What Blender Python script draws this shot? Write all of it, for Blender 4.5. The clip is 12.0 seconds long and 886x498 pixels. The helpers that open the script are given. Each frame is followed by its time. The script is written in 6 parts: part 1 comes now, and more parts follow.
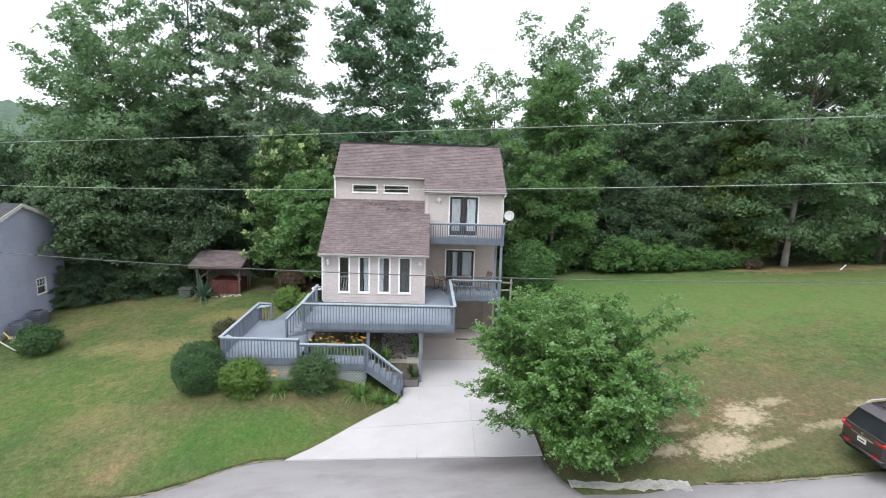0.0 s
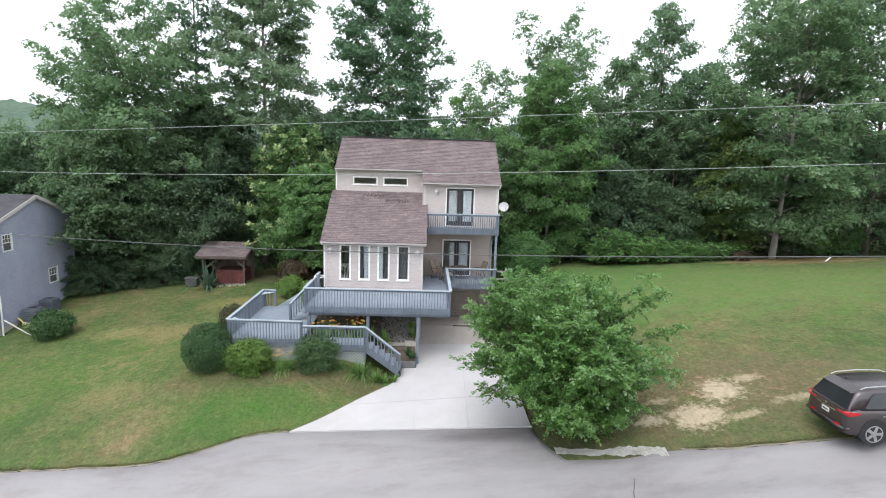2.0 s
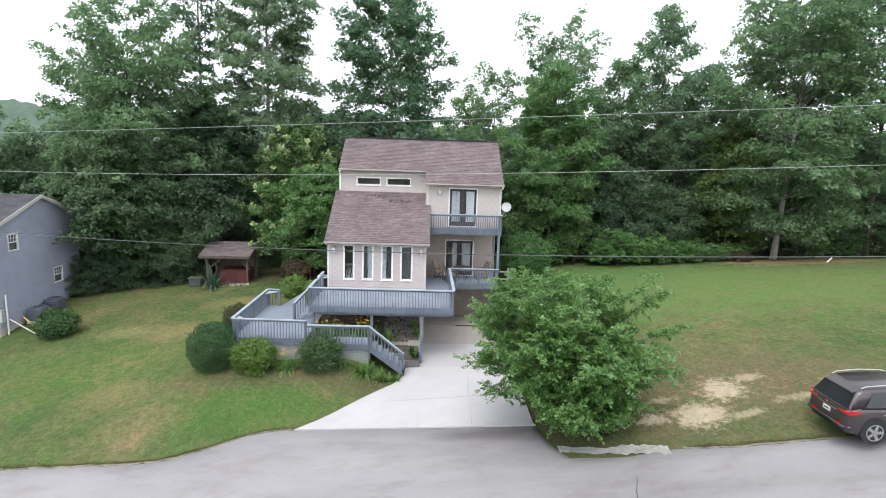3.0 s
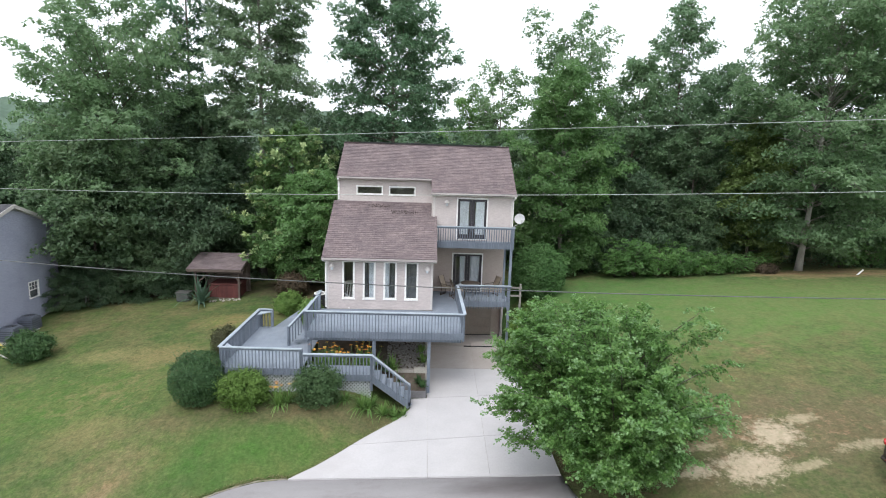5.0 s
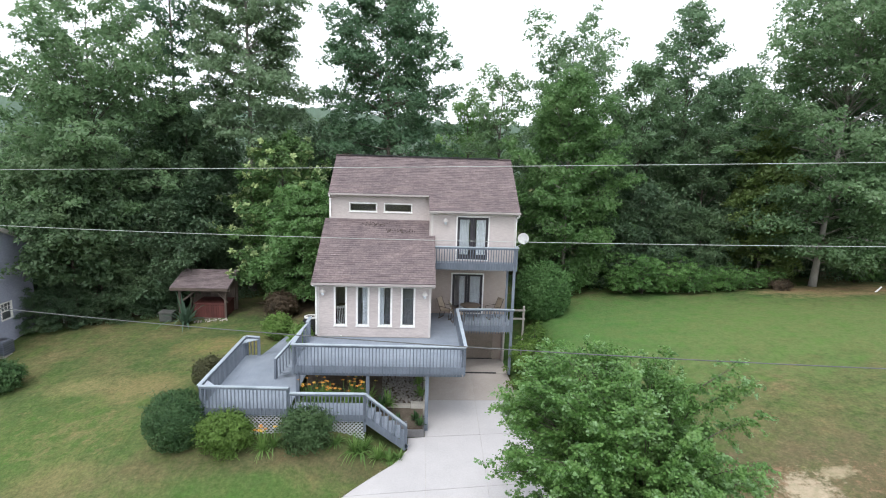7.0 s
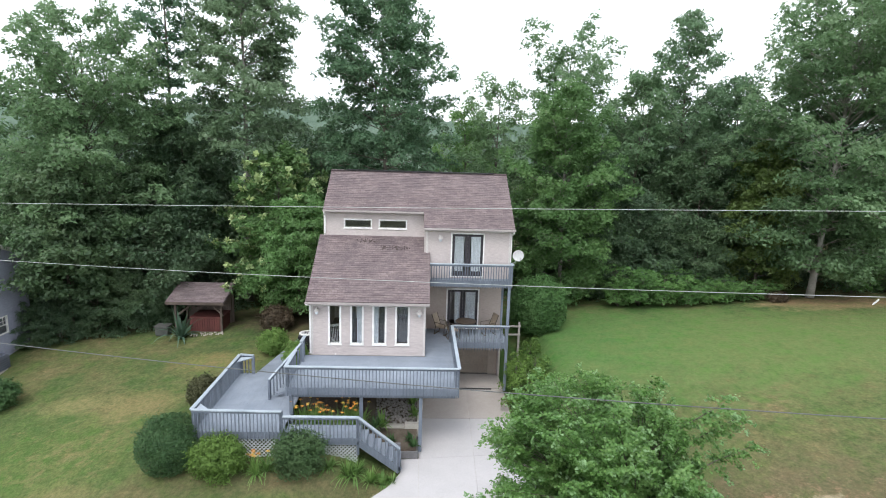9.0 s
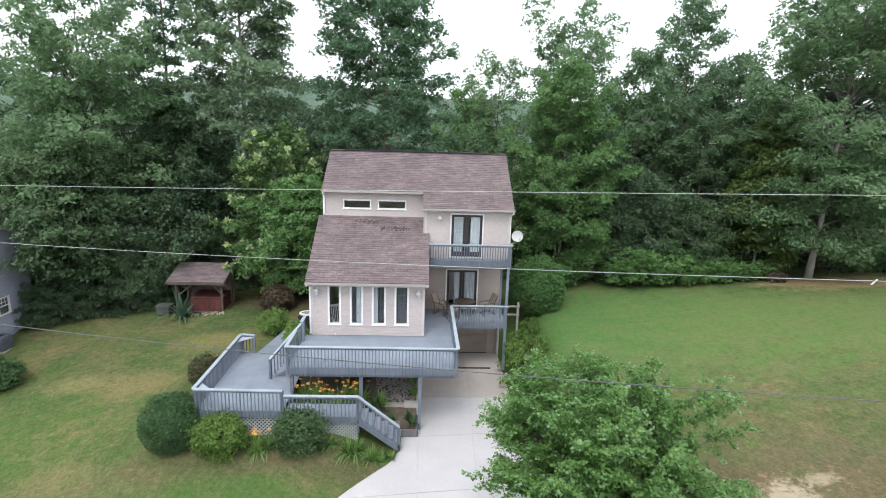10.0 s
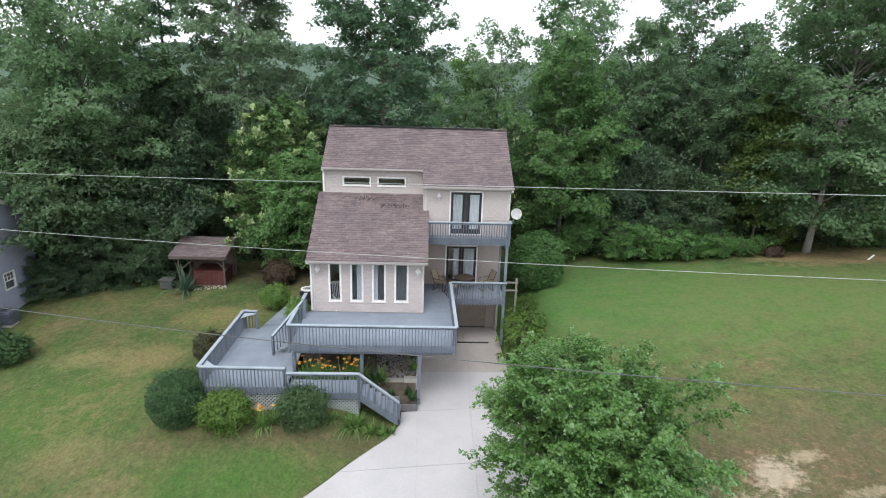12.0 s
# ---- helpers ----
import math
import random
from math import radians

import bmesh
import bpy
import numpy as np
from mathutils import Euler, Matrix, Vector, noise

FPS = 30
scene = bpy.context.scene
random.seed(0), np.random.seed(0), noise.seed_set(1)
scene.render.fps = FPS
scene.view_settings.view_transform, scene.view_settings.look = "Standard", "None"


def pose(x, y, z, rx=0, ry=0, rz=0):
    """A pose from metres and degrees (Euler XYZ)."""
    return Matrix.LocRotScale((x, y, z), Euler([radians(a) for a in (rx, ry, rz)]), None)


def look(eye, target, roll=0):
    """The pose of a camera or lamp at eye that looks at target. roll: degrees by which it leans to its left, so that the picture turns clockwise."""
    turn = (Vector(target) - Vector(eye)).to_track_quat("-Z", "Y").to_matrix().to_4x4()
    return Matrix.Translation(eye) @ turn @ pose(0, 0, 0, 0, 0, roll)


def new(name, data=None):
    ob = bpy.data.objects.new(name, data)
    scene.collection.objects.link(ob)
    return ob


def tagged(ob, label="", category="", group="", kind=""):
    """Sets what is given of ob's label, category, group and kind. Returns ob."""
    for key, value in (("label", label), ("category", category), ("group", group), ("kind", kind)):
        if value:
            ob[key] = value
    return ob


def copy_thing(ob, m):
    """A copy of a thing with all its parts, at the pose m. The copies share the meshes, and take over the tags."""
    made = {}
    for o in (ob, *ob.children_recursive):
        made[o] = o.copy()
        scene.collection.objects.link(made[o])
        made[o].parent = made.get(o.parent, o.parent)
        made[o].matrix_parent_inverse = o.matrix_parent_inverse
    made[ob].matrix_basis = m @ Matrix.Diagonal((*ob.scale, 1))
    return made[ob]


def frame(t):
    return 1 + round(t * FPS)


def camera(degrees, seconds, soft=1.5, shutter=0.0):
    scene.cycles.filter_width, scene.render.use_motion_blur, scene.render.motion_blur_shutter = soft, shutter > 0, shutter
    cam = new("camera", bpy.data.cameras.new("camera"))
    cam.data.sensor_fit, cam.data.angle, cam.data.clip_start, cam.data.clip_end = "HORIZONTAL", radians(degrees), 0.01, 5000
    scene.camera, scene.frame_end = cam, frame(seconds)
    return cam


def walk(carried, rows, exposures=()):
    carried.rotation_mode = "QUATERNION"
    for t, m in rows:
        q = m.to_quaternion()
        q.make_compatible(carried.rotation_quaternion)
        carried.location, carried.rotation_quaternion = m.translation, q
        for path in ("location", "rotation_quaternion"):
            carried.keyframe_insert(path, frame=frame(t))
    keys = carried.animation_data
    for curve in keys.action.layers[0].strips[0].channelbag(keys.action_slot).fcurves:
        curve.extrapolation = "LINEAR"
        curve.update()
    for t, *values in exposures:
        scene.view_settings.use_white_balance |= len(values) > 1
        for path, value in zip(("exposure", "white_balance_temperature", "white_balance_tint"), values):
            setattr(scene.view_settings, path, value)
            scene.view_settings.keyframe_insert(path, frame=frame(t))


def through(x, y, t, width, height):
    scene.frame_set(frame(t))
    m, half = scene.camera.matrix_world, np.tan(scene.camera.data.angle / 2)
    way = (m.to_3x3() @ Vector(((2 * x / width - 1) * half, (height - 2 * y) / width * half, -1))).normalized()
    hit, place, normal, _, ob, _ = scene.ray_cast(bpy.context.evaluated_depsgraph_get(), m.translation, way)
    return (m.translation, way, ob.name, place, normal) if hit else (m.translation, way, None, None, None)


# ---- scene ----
cam = camera(77.3, 12.0, 1.0)

PATH = [
    (0, (-1.298, -30.472, 9.645), (-1.23, -28.5, 9.319), 1.6),
    (0.5, (-1.267, -30.708, 9.563), (-1.199, -28.736, 9.235), 1.6),
    (1, (-1.179, -31.003, 9.379), (-1.113, -29.03, 9.057), 1.6),
    (1.5, (-1.125, -31.428, 9.28), (-1.059, -29.455, 8.958), 1.6),
    (2, (-1.114, -31.808, 9.255), (-1.049, -29.836, 8.93), 1.7),
    (2.5, (-1.144, -32.075, 9.191), (-1.081, -30.102, 8.868), 1.7),
    (3, (-1.256, -31.981, 9.253), (-1.193, -30.008, 8.93), 1.8),
    (5, (-1.759, -29.332, 9.744), (-1.685, -27.361, 9.413), 1.8),
    (5.5, (-1.838, -28.495, 9.933), (-1.76, -26.525, 9.598), 1.8),
    (6, (-1.897, -27.858, 10.119), (-1.814, -25.888, 9.782), 1.8),
    (6.5, (-1.843, -27.528, 10.364), (-1.758, -25.559, 10.026), 1.7),
    (7, (-1.827, -27.302, 10.674), (-1.74, -25.334, 10.33), 1.8),
    (7.5, (-1.754, -27.137, 10.93), (-1.667, -25.169, 10.585), 1.7),
    (9.5, (-1.504, -27.078, 11.729), (-1.421, -25.114, 11.363), 1.7),
    (10, (-1.472, -27.085, 11.74), (-1.389, -25.134, 11.31), 1.7),
    (10.5, (-1.401, -27.122, 11.897), (-1.317, -25.184, 11.408), 1.8),
    (11, (-1.318, -27.157, 12.079), (-1.237, -25.234, 11.536), 1.8),
    (11.5, (-1.361, -27.151, 12.256), (-1.28, -25.231, 11.703), 1.8),
    (12, (-1.4, -27.145, 12.395), (-1.319, -25.225, 11.842), 1.8),
]
walk(cam, [(t, look(eye, target, roll)) for t, eye, target, roll in PATH], [(0.0, 0.84), (3.0, 0.86), (5.0, 0.78), (5.5, 0.75), (6.5, 0.79), (7.5, 0.81), (9.5, 0.84), (10.0, 0.83), (10.7, 0.69), (12.0, 0.66)])

# ---- light ----
world = bpy.data.worlds.new("overcast_sky")
scene.world = world
world.use_nodes = True
wn, wl = world.node_tree.nodes, world.node_tree.links
sky = wn.new("ShaderNodeTexSky")
sky.sky_type, sky.sun_disc = "NISHITA", False
sky.sun_elevation, sky.sun_rotation = radians(58), radians(200)
sky.air_density, sky.dust_density = 1.0, 4.0
grey = wn.new("ShaderNodeHueSaturation")
grey.inputs["Saturation"].default_value = 0.12
cloud = wn.new("ShaderNodeMix")
cloud.data_type, cloud.blend_type = "RGBA", "MIX"
cloud.inputs["Factor"].default_value = 0.72
cloud.inputs["B"].default_value = (11.8, 12.6, 13.7, 1)
wl.new(sky.outputs[0], grey.inputs["Color"])
wl.new(grey.outputs[0], cloud.inputs["A"])
wl.new(cloud.outputs["Result"], wn["Background"].inputs["Color"])
wn["Background"].inputs["Strength"].default_value = 0.1

sun = new("sun", bpy.data.lights.new("sun", "SUN"))
sun.data.energy, sun.data.angle, sun.data.color = 0.9, radians(25), (1.0, 0.98, 0.95)
sun.matrix_world = look((-12, -30, 50), (0, 0, 0))


# ---- materials ----
def nodes_of(name, rough=0.8, metal=0.0, spec=0.3):
    m = bpy.data.materials.new(name)
    m.use_nodes = True
    b = m.node_tree.nodes["Principled BSDF"]
    b.inputs["Roughness"].default_value = rough
    b.inputs["Metallic"].default_value = metal
    b.inputs["Specular IOR Level"].default_value = spec
    return m, m.node_tree.nodes, m.node_tree.links, b


def ramp(nodes, stops):
    r = nodes.new("ShaderNodeValToRGB")
    e = r.color_ramp.elements
    while len(e) < len(stops):
        e.new(0.5)
    for k, (p, c) in enumerate(stops):
        e[k].position, e[k].color = p, (*c, 1)
    return r


def tex_noise(nodes, links, scale, detail=4.0, rough=0.55, coords=None, stretch=None):
    n = nodes.new("ShaderNodeTexNoise")
    n.inputs["Scale"].default_value, n.inputs["Detail"].default_value, n.inputs["Roughness"].default_value = scale, detail, rough
    if coords is None:
        coords = nodes.new("ShaderNodeNewGeometry").outputs["Position"]
    if stretch:
        mp = nodes.new("ShaderNodeMapping")
        mp.inputs["Scale"].default_value = stretch
        links.new(coords, mp.inputs["Vector"])
        coords = mp.outputs[0]
    links.new(coords, n.inputs["Vector"])
    return n


def mix_col(nodes, links, fac, a, b, mode="MIX"):
    m = nodes.new("ShaderNodeMix")
    m.data_type, m.blend_type = "RGBA", mode
    for socket, v in (("Factor", fac), ("A", a), ("B", b)):
        if hasattr(v, "is_linked"):
            links.new(v, m.inputs[socket])
        elif socket == "Factor":
            m.inputs[socket].default_value = v
        else:
            m.inputs[socket].default_value = (*v, 1)
    return m.outputs["Result"]


def bumped(nodes, links, b, height, strength=0.3, dist=0.02):
    n = nodes.new("ShaderNodeBump")
    n.inputs["Strength"].default_value, n.inputs["Distance"].default_value = strength, dist
    links.new(height, n.inputs["Height"])
    links.new(n.outputs[0], b.inputs["Normal"])


def weathered(name, c1, c2, scale=3.0, fine=40.0, rough=0.75, spec=0.3, stretch=None, bump=0.25, vary=0.12, metal=0.0, c3=None, grain=0.2):
    """A surface with broad patches from c1 to c2, a fine grain and a slight difference from piece to piece."""
    m, n, l, b = nodes_of(name, rough, metal, spec)
    co = n.new("ShaderNodeNewGeometry").outputs["Position"]
    big = tex_noise(n, l, scale, 5, 0.6, co)
    r = ramp(n, [(0.32, c1), (0.68, c2)])
    l.new(big.outputs["Fac"], r.inputs[0])
    small = tex_noise(n, l, fine, 3, 0.6, co, stretch)
    r2 = ramp(n, [(0.3, (1 - grain * 1.1,) * 3), (0.7, (1 + grain * 0.9,) * 3)])
    l.new(small.outputs["Fac"], r2.inputs[0])
    col = mix_col(n, l, 1.0, r.outputs[0], r2.outputs[0], "MULTIPLY")
    if c3:
        st = tex_noise(n, l, scale * 0.45, 6, 0.7, co)
        rs = ramp(n, [(0.52, (0, 0, 0)), (0.72, (0.7, 0.7, 0.7))])
        l.new(st.outputs["Fac"], rs.inputs[0])
        col = mix_col(n, l, rs.outputs[0], col, c3)
    info = n.new("ShaderNodeObjectInfo")
    r3 = ramp(n, [(0.0, (1 - vary,) * 3), (1.0, (1 + vary,) * 3)])
    l.new(info.outputs["Random"], r3.inputs[0])
    col = mix_col(n, l, 1.0, col, r3.outputs[0], "MULTIPLY")
    l.new(col, b.inputs["Base Color"])
    bumped(n, l, b, small.outputs["Fac"], bump, 0.01)
    return m


def foliage(name, dark, mid, light, through=0.5, tip=None, scale=0.35, vary=0.34, gloss=0.5):
    """Leaves: colour by leaf and by broad patch, partly letting light through."""
    m, n, l, b = nodes_of(name, 0.46, 0.0, gloss)
    geo = n.new("ShaderNodeNewGeometry")
    r = ramp(n, [(0.0, dark), (0.5, mid), (1.0, light)])
    big = tex_noise(n, l, scale, 3, 0.6, geo.outputs["Position"])
    mth = n.new("ShaderNodeMath")
    mth.operation = "MULTIPLY_ADD"
    mth.inputs[1].default_value = vary
    l.new(geo.outputs["Random Per Island"], mth.inputs[0])
    m2 = n.new("ShaderNodeMath")
    m2.operation = "MULTIPLY_ADD"
    m2.inputs[1].default_value, m2.inputs[2].default_value = 1.5, -0.42
    l.new(big.outputs["Fac"], m2.inputs[0])
    l.new(m2.outputs[0], mth.inputs[2])
    l.new(mth.outputs[0], r.inputs[0])
    col = r.outputs[0]
    if tip:
        rr = ramp(n, [(tip[0], (0, 0, 0)), (tip[0] + 0.02, (1, 1, 1))])
        l.new(geo.outputs["Random Per Island"], rr.inputs[0])
        col = mix_col(n, l, rr.outputs[0], col, tip[1])
    info = n.new("ShaderNodeObjectInfo")
    own = ramp(n, [(0.0, (0.88, 0.91, 0.96)), (0.5, (1.0, 1.0, 1.0)), (1.0, (1.12, 1.10, 1.04))])
    l.new(info.outputs["Random"], own.inputs[0])
    col = mix_col(n, l, 1.0, col, own.outputs[0], "MULTIPLY")
    l.new(col, b.inputs["Base Color"])
    tr = n.new("ShaderNodeBsdfTranslucent")
    l.new(col, tr.inputs["Color"])
    mx = n.new("ShaderNodeMixShader")
    mx.inputs[0].default_value = through
    l.new(b.outputs[0], mx.inputs[1])
    l.new(tr.outputs[0], mx.inputs[2])
    l.new(mx.outputs[0], n["Material Output"].inputs["Surface"])
    return m


SIDING = weathered("vinyl_siding", (0.455, 0.402, 0.392), (0.515, 0.456, 0.446), 0.8, 25, 0.55, 0.3, (0.2, 0.2, 4), 0.1, 0.03)
# tan porch siding, its tone lowered to hold the recess's shade
TANSIDING = weathered("shaded_tan_siding", (0.335, 0.280, 0.255), (0.390, 0.330, 0.300), 0.8, 25, 0.55, 0.3, (0.2, 0.2, 4), 0.1, 0.03)
WHITE = weathered("white_vinyl", (0.72, 0.71, 0.70), (0.80, 0.79, 0.78), 2, 30, 0.45, 0.4, None, 0.05, 0.03)
GUTTER = weathered("gutter_paint", (0.34, 0.305, 0.30), (0.40, 0.36, 0.355), 1.5, 30, 0.5, 0.4, None, 0.05, 0.03)
TRIM = weathered("cream_trim", (0.50, 0.465, 0.455), (0.58, 0.545, 0.53), 1.5, 30, 0.5, 0.4, None, 0.05, 0.03)
DECKBLUE = weathered("deck_stain", (0.210, 0.240, 0.290), (0.262, 0.294, 0.345), 1.2, 45, 0.7, 0.25, (1, 12, 12), 0.35, 0.03, 0.0, (0.20, 0.225, 0.26))
# uprights take less sky light, put in as darker stain than the caps
RAILBLUE = weathered("shaded_rail_stain", (0.125, 0.148, 0.185), (0.175, 0.20, 0.245), 1.5, 50, 0.65, 0.3, (8, 8, 1), 0.3, 0.16)
# the light on upward faces is put into this paler stain
CAPBLUE = weathered("lit_rail_cap_stain", (0.30, 0.345, 0.395), (0.38, 0.425, 0.475), 1.5, 40, 0.6, 0.3, None, 0.3, 0.05)
CONCRETE = weathered("driveway_concrete", (0.42, 0.402, 0.408), (0.475, 0.455, 0.462), 0.5, 18, 0.85, 0.2, None, 0.15, 0.035, 0.0, (0.39, 0.365, 0.362), 0.05)
OLDCONCRETE = weathered("stained_concrete", (0.37, 0.33, 0.305), (0.43, 0.39, 0.365), 0.6, 18, 0.85, 0.2, None, 0.15, 0.04, 0.0, (0.31, 0.265, 0.235), 0.07)
BLOCK = weathered("concrete_block", (0.36, 0.34, 0.31), (0.48, 0.45, 0.41), 2, 40, 0.9, 0.2, None, 0.4, 0.1)
DARKGLASS, n_, l_, b_ = nodes_of("window_glass")
clear, gloss, facing, mx_ = (n_.new(k) for k in ("ShaderNodeBsdfTransparent", "ShaderNodeBsdfGlossy", "ShaderNodeLayerWeight", "ShaderNodeMixShader"))
sheen = ramp(n_, [(0.0, (0.045,) * 3), (0.5, (0.07,) * 3), (1.0, (0.7,) * 3)])
facing.inputs["Blend"].default_value = 0.5
clear.inputs[0].default_value = (0.95, 0.96, 0.96, 1)
gloss.inputs["Roughness"].default_value = 0.03
l_.new(facing.outputs["Facing"], sheen.inputs[0])
l_.new(sheen.outputs[0], mx_.inputs[0])
l_.new(clear.outputs[0], mx_.inputs[1])
l_.new(gloss.outputs[0], mx_.inputs[2])
l_.new(mx_.outputs[0], n_["Material Output"].inputs["Surface"])
DOORDARK = weathered("dark_door_paint", (0.030, 0.026, 0.034), (0.045, 0.040, 0.048), 2, 40, 0.45, 0.4)
CURTAIN = weathered("white_curtain", (0.50, 0.52, 0.56), (0.62, 0.645, 0.69), 3, 60, 0.9, 0.1, (20, 20, 1))
SHEER = weathered("grey_sheer_curtain", (0.085, 0.088, 0.10), (0.14, 0.145, 0.16), 3, 30, 0.9, 0.1, (30, 30, 0.6))
GARAGE = weathered("garage_door_paint", (0.27, 0.22, 0.19), (0.32, 0.27, 0.235), 1.2, 30, 0.6, 0.3)
BROWNWALL = weathered("tan_stucco", (0.40, 0.335, 0.29), (0.46, 0.39, 0.34), 1.2, 50, 0.85, 0.2)
BARK = weathered("bark", (0.10, 0.085, 0.07), (0.17, 0.15, 0.13), 3, 25, 0.95, 0.1, (6, 6, 1), 0.8)
PALEBARK = weathered("pale_bark", (0.26, 0.24, 0.22), (0.36, 0.34, 0.31), 3, 25, 0.95, 0.1, (6, 6, 1), 0.6)
OLDWOOD = weathered("weathered_wood", (0.14, 0.11, 0.09), (0.22, 0.18, 0.15), 2, 40, 0.85, 0.2, (1, 1, 8), 0.5)
GREYWOOD = weathered("greyed_wood", (0.24, 0.22, 0.20), (0.36, 0.34, 0.31), 2, 40, 0.85, 0.2, (1, 1, 8), 0.5)
# dimness under the shelter roof is put into this wood and the tub's red
DARKWOOD = weathered("shaded_weathered_wood", (0.075, 0.058, 0.050), (0.125, 0.098, 0.085), 2, 40, 0.85, 0.2, (1, 1, 8), 0.5)
REDWOOD = weathered("shaded_red_wood", (0.082, 0.027, 0.025), (0.118, 0.038, 0.034), 2, 40, 0.7, 0.3, (1, 12, 12), 0.4)
BLUESIDING = weathered("blue_grey_siding", (0.305, 0.32, 0.405), (0.36, 0.375, 0.465), 0.8, 25, 0.55, 0.3, (0.2, 0.2, 4), 0.1, 0.03)
BLACK = weathered("black_metal", (0.02, 0.02, 0.022), (0.035, 0.035, 0.038), 3, 40, 0.5, 0.4)
GREYMETAL = weathered("grey_metal", (0.30, 0.31, 0.32), (0.40, 0.41, 0.42), 3, 40, 0.45, 0.5)
MULCH = weathered("mulch", (0.035, 0.024, 0.018), (0.085, 0.06, 0.045), 4, 30, 0.95, 0.1, None, 1.0)
SOIL = weathered("dark_soil", (0.075, 0.06, 0.048), (0.14, 0.118, 0.095), 2, 30, 0.95, 0.1, None, 1.0)

L_OAK = foliage("oak_leaves", (0.103, 0.179, 0.095), (0.162, 0.268, 0.134), (0.264, 0.379, 0.218), 0.58)
L_POPLAR = foliage("poplar_leaves", (0.147, 0.228, 0.125), (0.237, 0.338, 0.192), (0.345, 0.449, 0.285), 0.62)
L_YOUNGTREE = foliage("yellow_green_tree_leaves", (0.105, 0.160, 0.050), (0.165, 0.240, 0.074), (0.235, 0.320, 0.110), 0.58)
L_DARK = foliage("dark_leaves", (0.072, 0.142, 0.085), (0.116, 0.215, 0.116), (0.209, 0.323, 0.189), 0.58)
# the wood edge's shade is put into these darker greens
L_SHADE = foliage("shade_tinted_leaves", (0.062, 0.115, 0.068), (0.102, 0.172, 0.089), (0.176, 0.253, 0.135), 0.55)
L_BRIGHT = foliage("bright_leaves", (0.086, 0.169, 0.060), (0.143, 0.268, 0.089), (0.234, 0.363, 0.141), 0.58)
L_YELLOW = foliage("seeding_leaves", (0.065, 0.144, 0.048), (0.116, 0.216, 0.072), (0.200, 0.310, 0.114))
L_SEED = foliage("pale_seed_clusters", (0.32, 0.43, 0.17), (0.42, 0.52, 0.25), (0.52, 0.60, 0.35), 0.35, None, 1.0)
L_DOG = foliage("dogwood_leaves", (0.102, 0.200, 0.064), (0.150, 0.284, 0.091), (0.226, 0.375, 0.135), 0.45, None, 0.8)
L_YOUNG = foliage("young_leaves", (0.15, 0.29, 0.10), (0.22, 0.37, 0.15), (0.30, 0.44, 0.22), 0.42, None, 0.9)
L_EVER = foliage("evergreen_leaves", (0.050, 0.120, 0.034), (0.090, 0.184, 0.056), (0.146, 0.264, 0.092), 0.3, None, 1.2, gloss=0.22)
L_FRONT = foliage("broad_leaves", (0.051, 0.125, 0.028), (0.121, 0.250, 0.063), (0.215, 0.360, 0.116), 0.45, None, 0.9, 0.5)
L_SHRUB = foliage("shrub_leaves", (0.030, 0.072, 0.027), (0.064, 0.128, 0.048), (0.125, 0.205, 0.085), 0.3, None, 2.0, gloss=0.22)
L_LIME = foliage("lime_shrub_leaves", (0.070, 0.150, 0.034), (0.135, 0.235, 0.062), (0.230, 0.335, 0.120), 0.25, None, 2.0, gloss=0.22)
L_RED = foliage("bronze_leaves", (0.055, 0.044, 0.028), (0.100, 0.074, 0.048), (0.150, 0.110, 0.074), 0.25, None, 2.0, gloss=0.22)
L_LOOSE = foliage("yellow_green_leaves", (0.072, 0.134, 0.028), (0.116, 0.198, 0.045), (0.165, 0.258, 0.072), 0.3, None, 2.0, 0.3, gloss=0.22)
L_GREYLEAF = foliage("grey_green_leaves", (0.045, 0.092, 0.036), (0.076, 0.134, 0.054), (0.118, 0.182, 0.084), 0.3, None, 2.0, 0.3, gloss=0.22)
L_BRONZE = foliage("bronze_green_leaves", (0.050, 0.056, 0.028), (0.088, 0.090, 0.044), (0.125, 0.125, 0.066), 0.25, None, 2.0, 0.3, gloss=0.22)
L_SUMAC = foliage("sumac_leaves", (0.075, 0.165, 0.048), (0.130, 0.255, 0.078), (0.205, 0.345, 0.130), 0.5, gloss=0.28)
L_FAR = foliage("far_woods_leaves", (0.040, 0.080, 0.040), (0.070, 0.125, 0.060), (0.105, 0.170, 0.085), 0.2, None, 0.05)


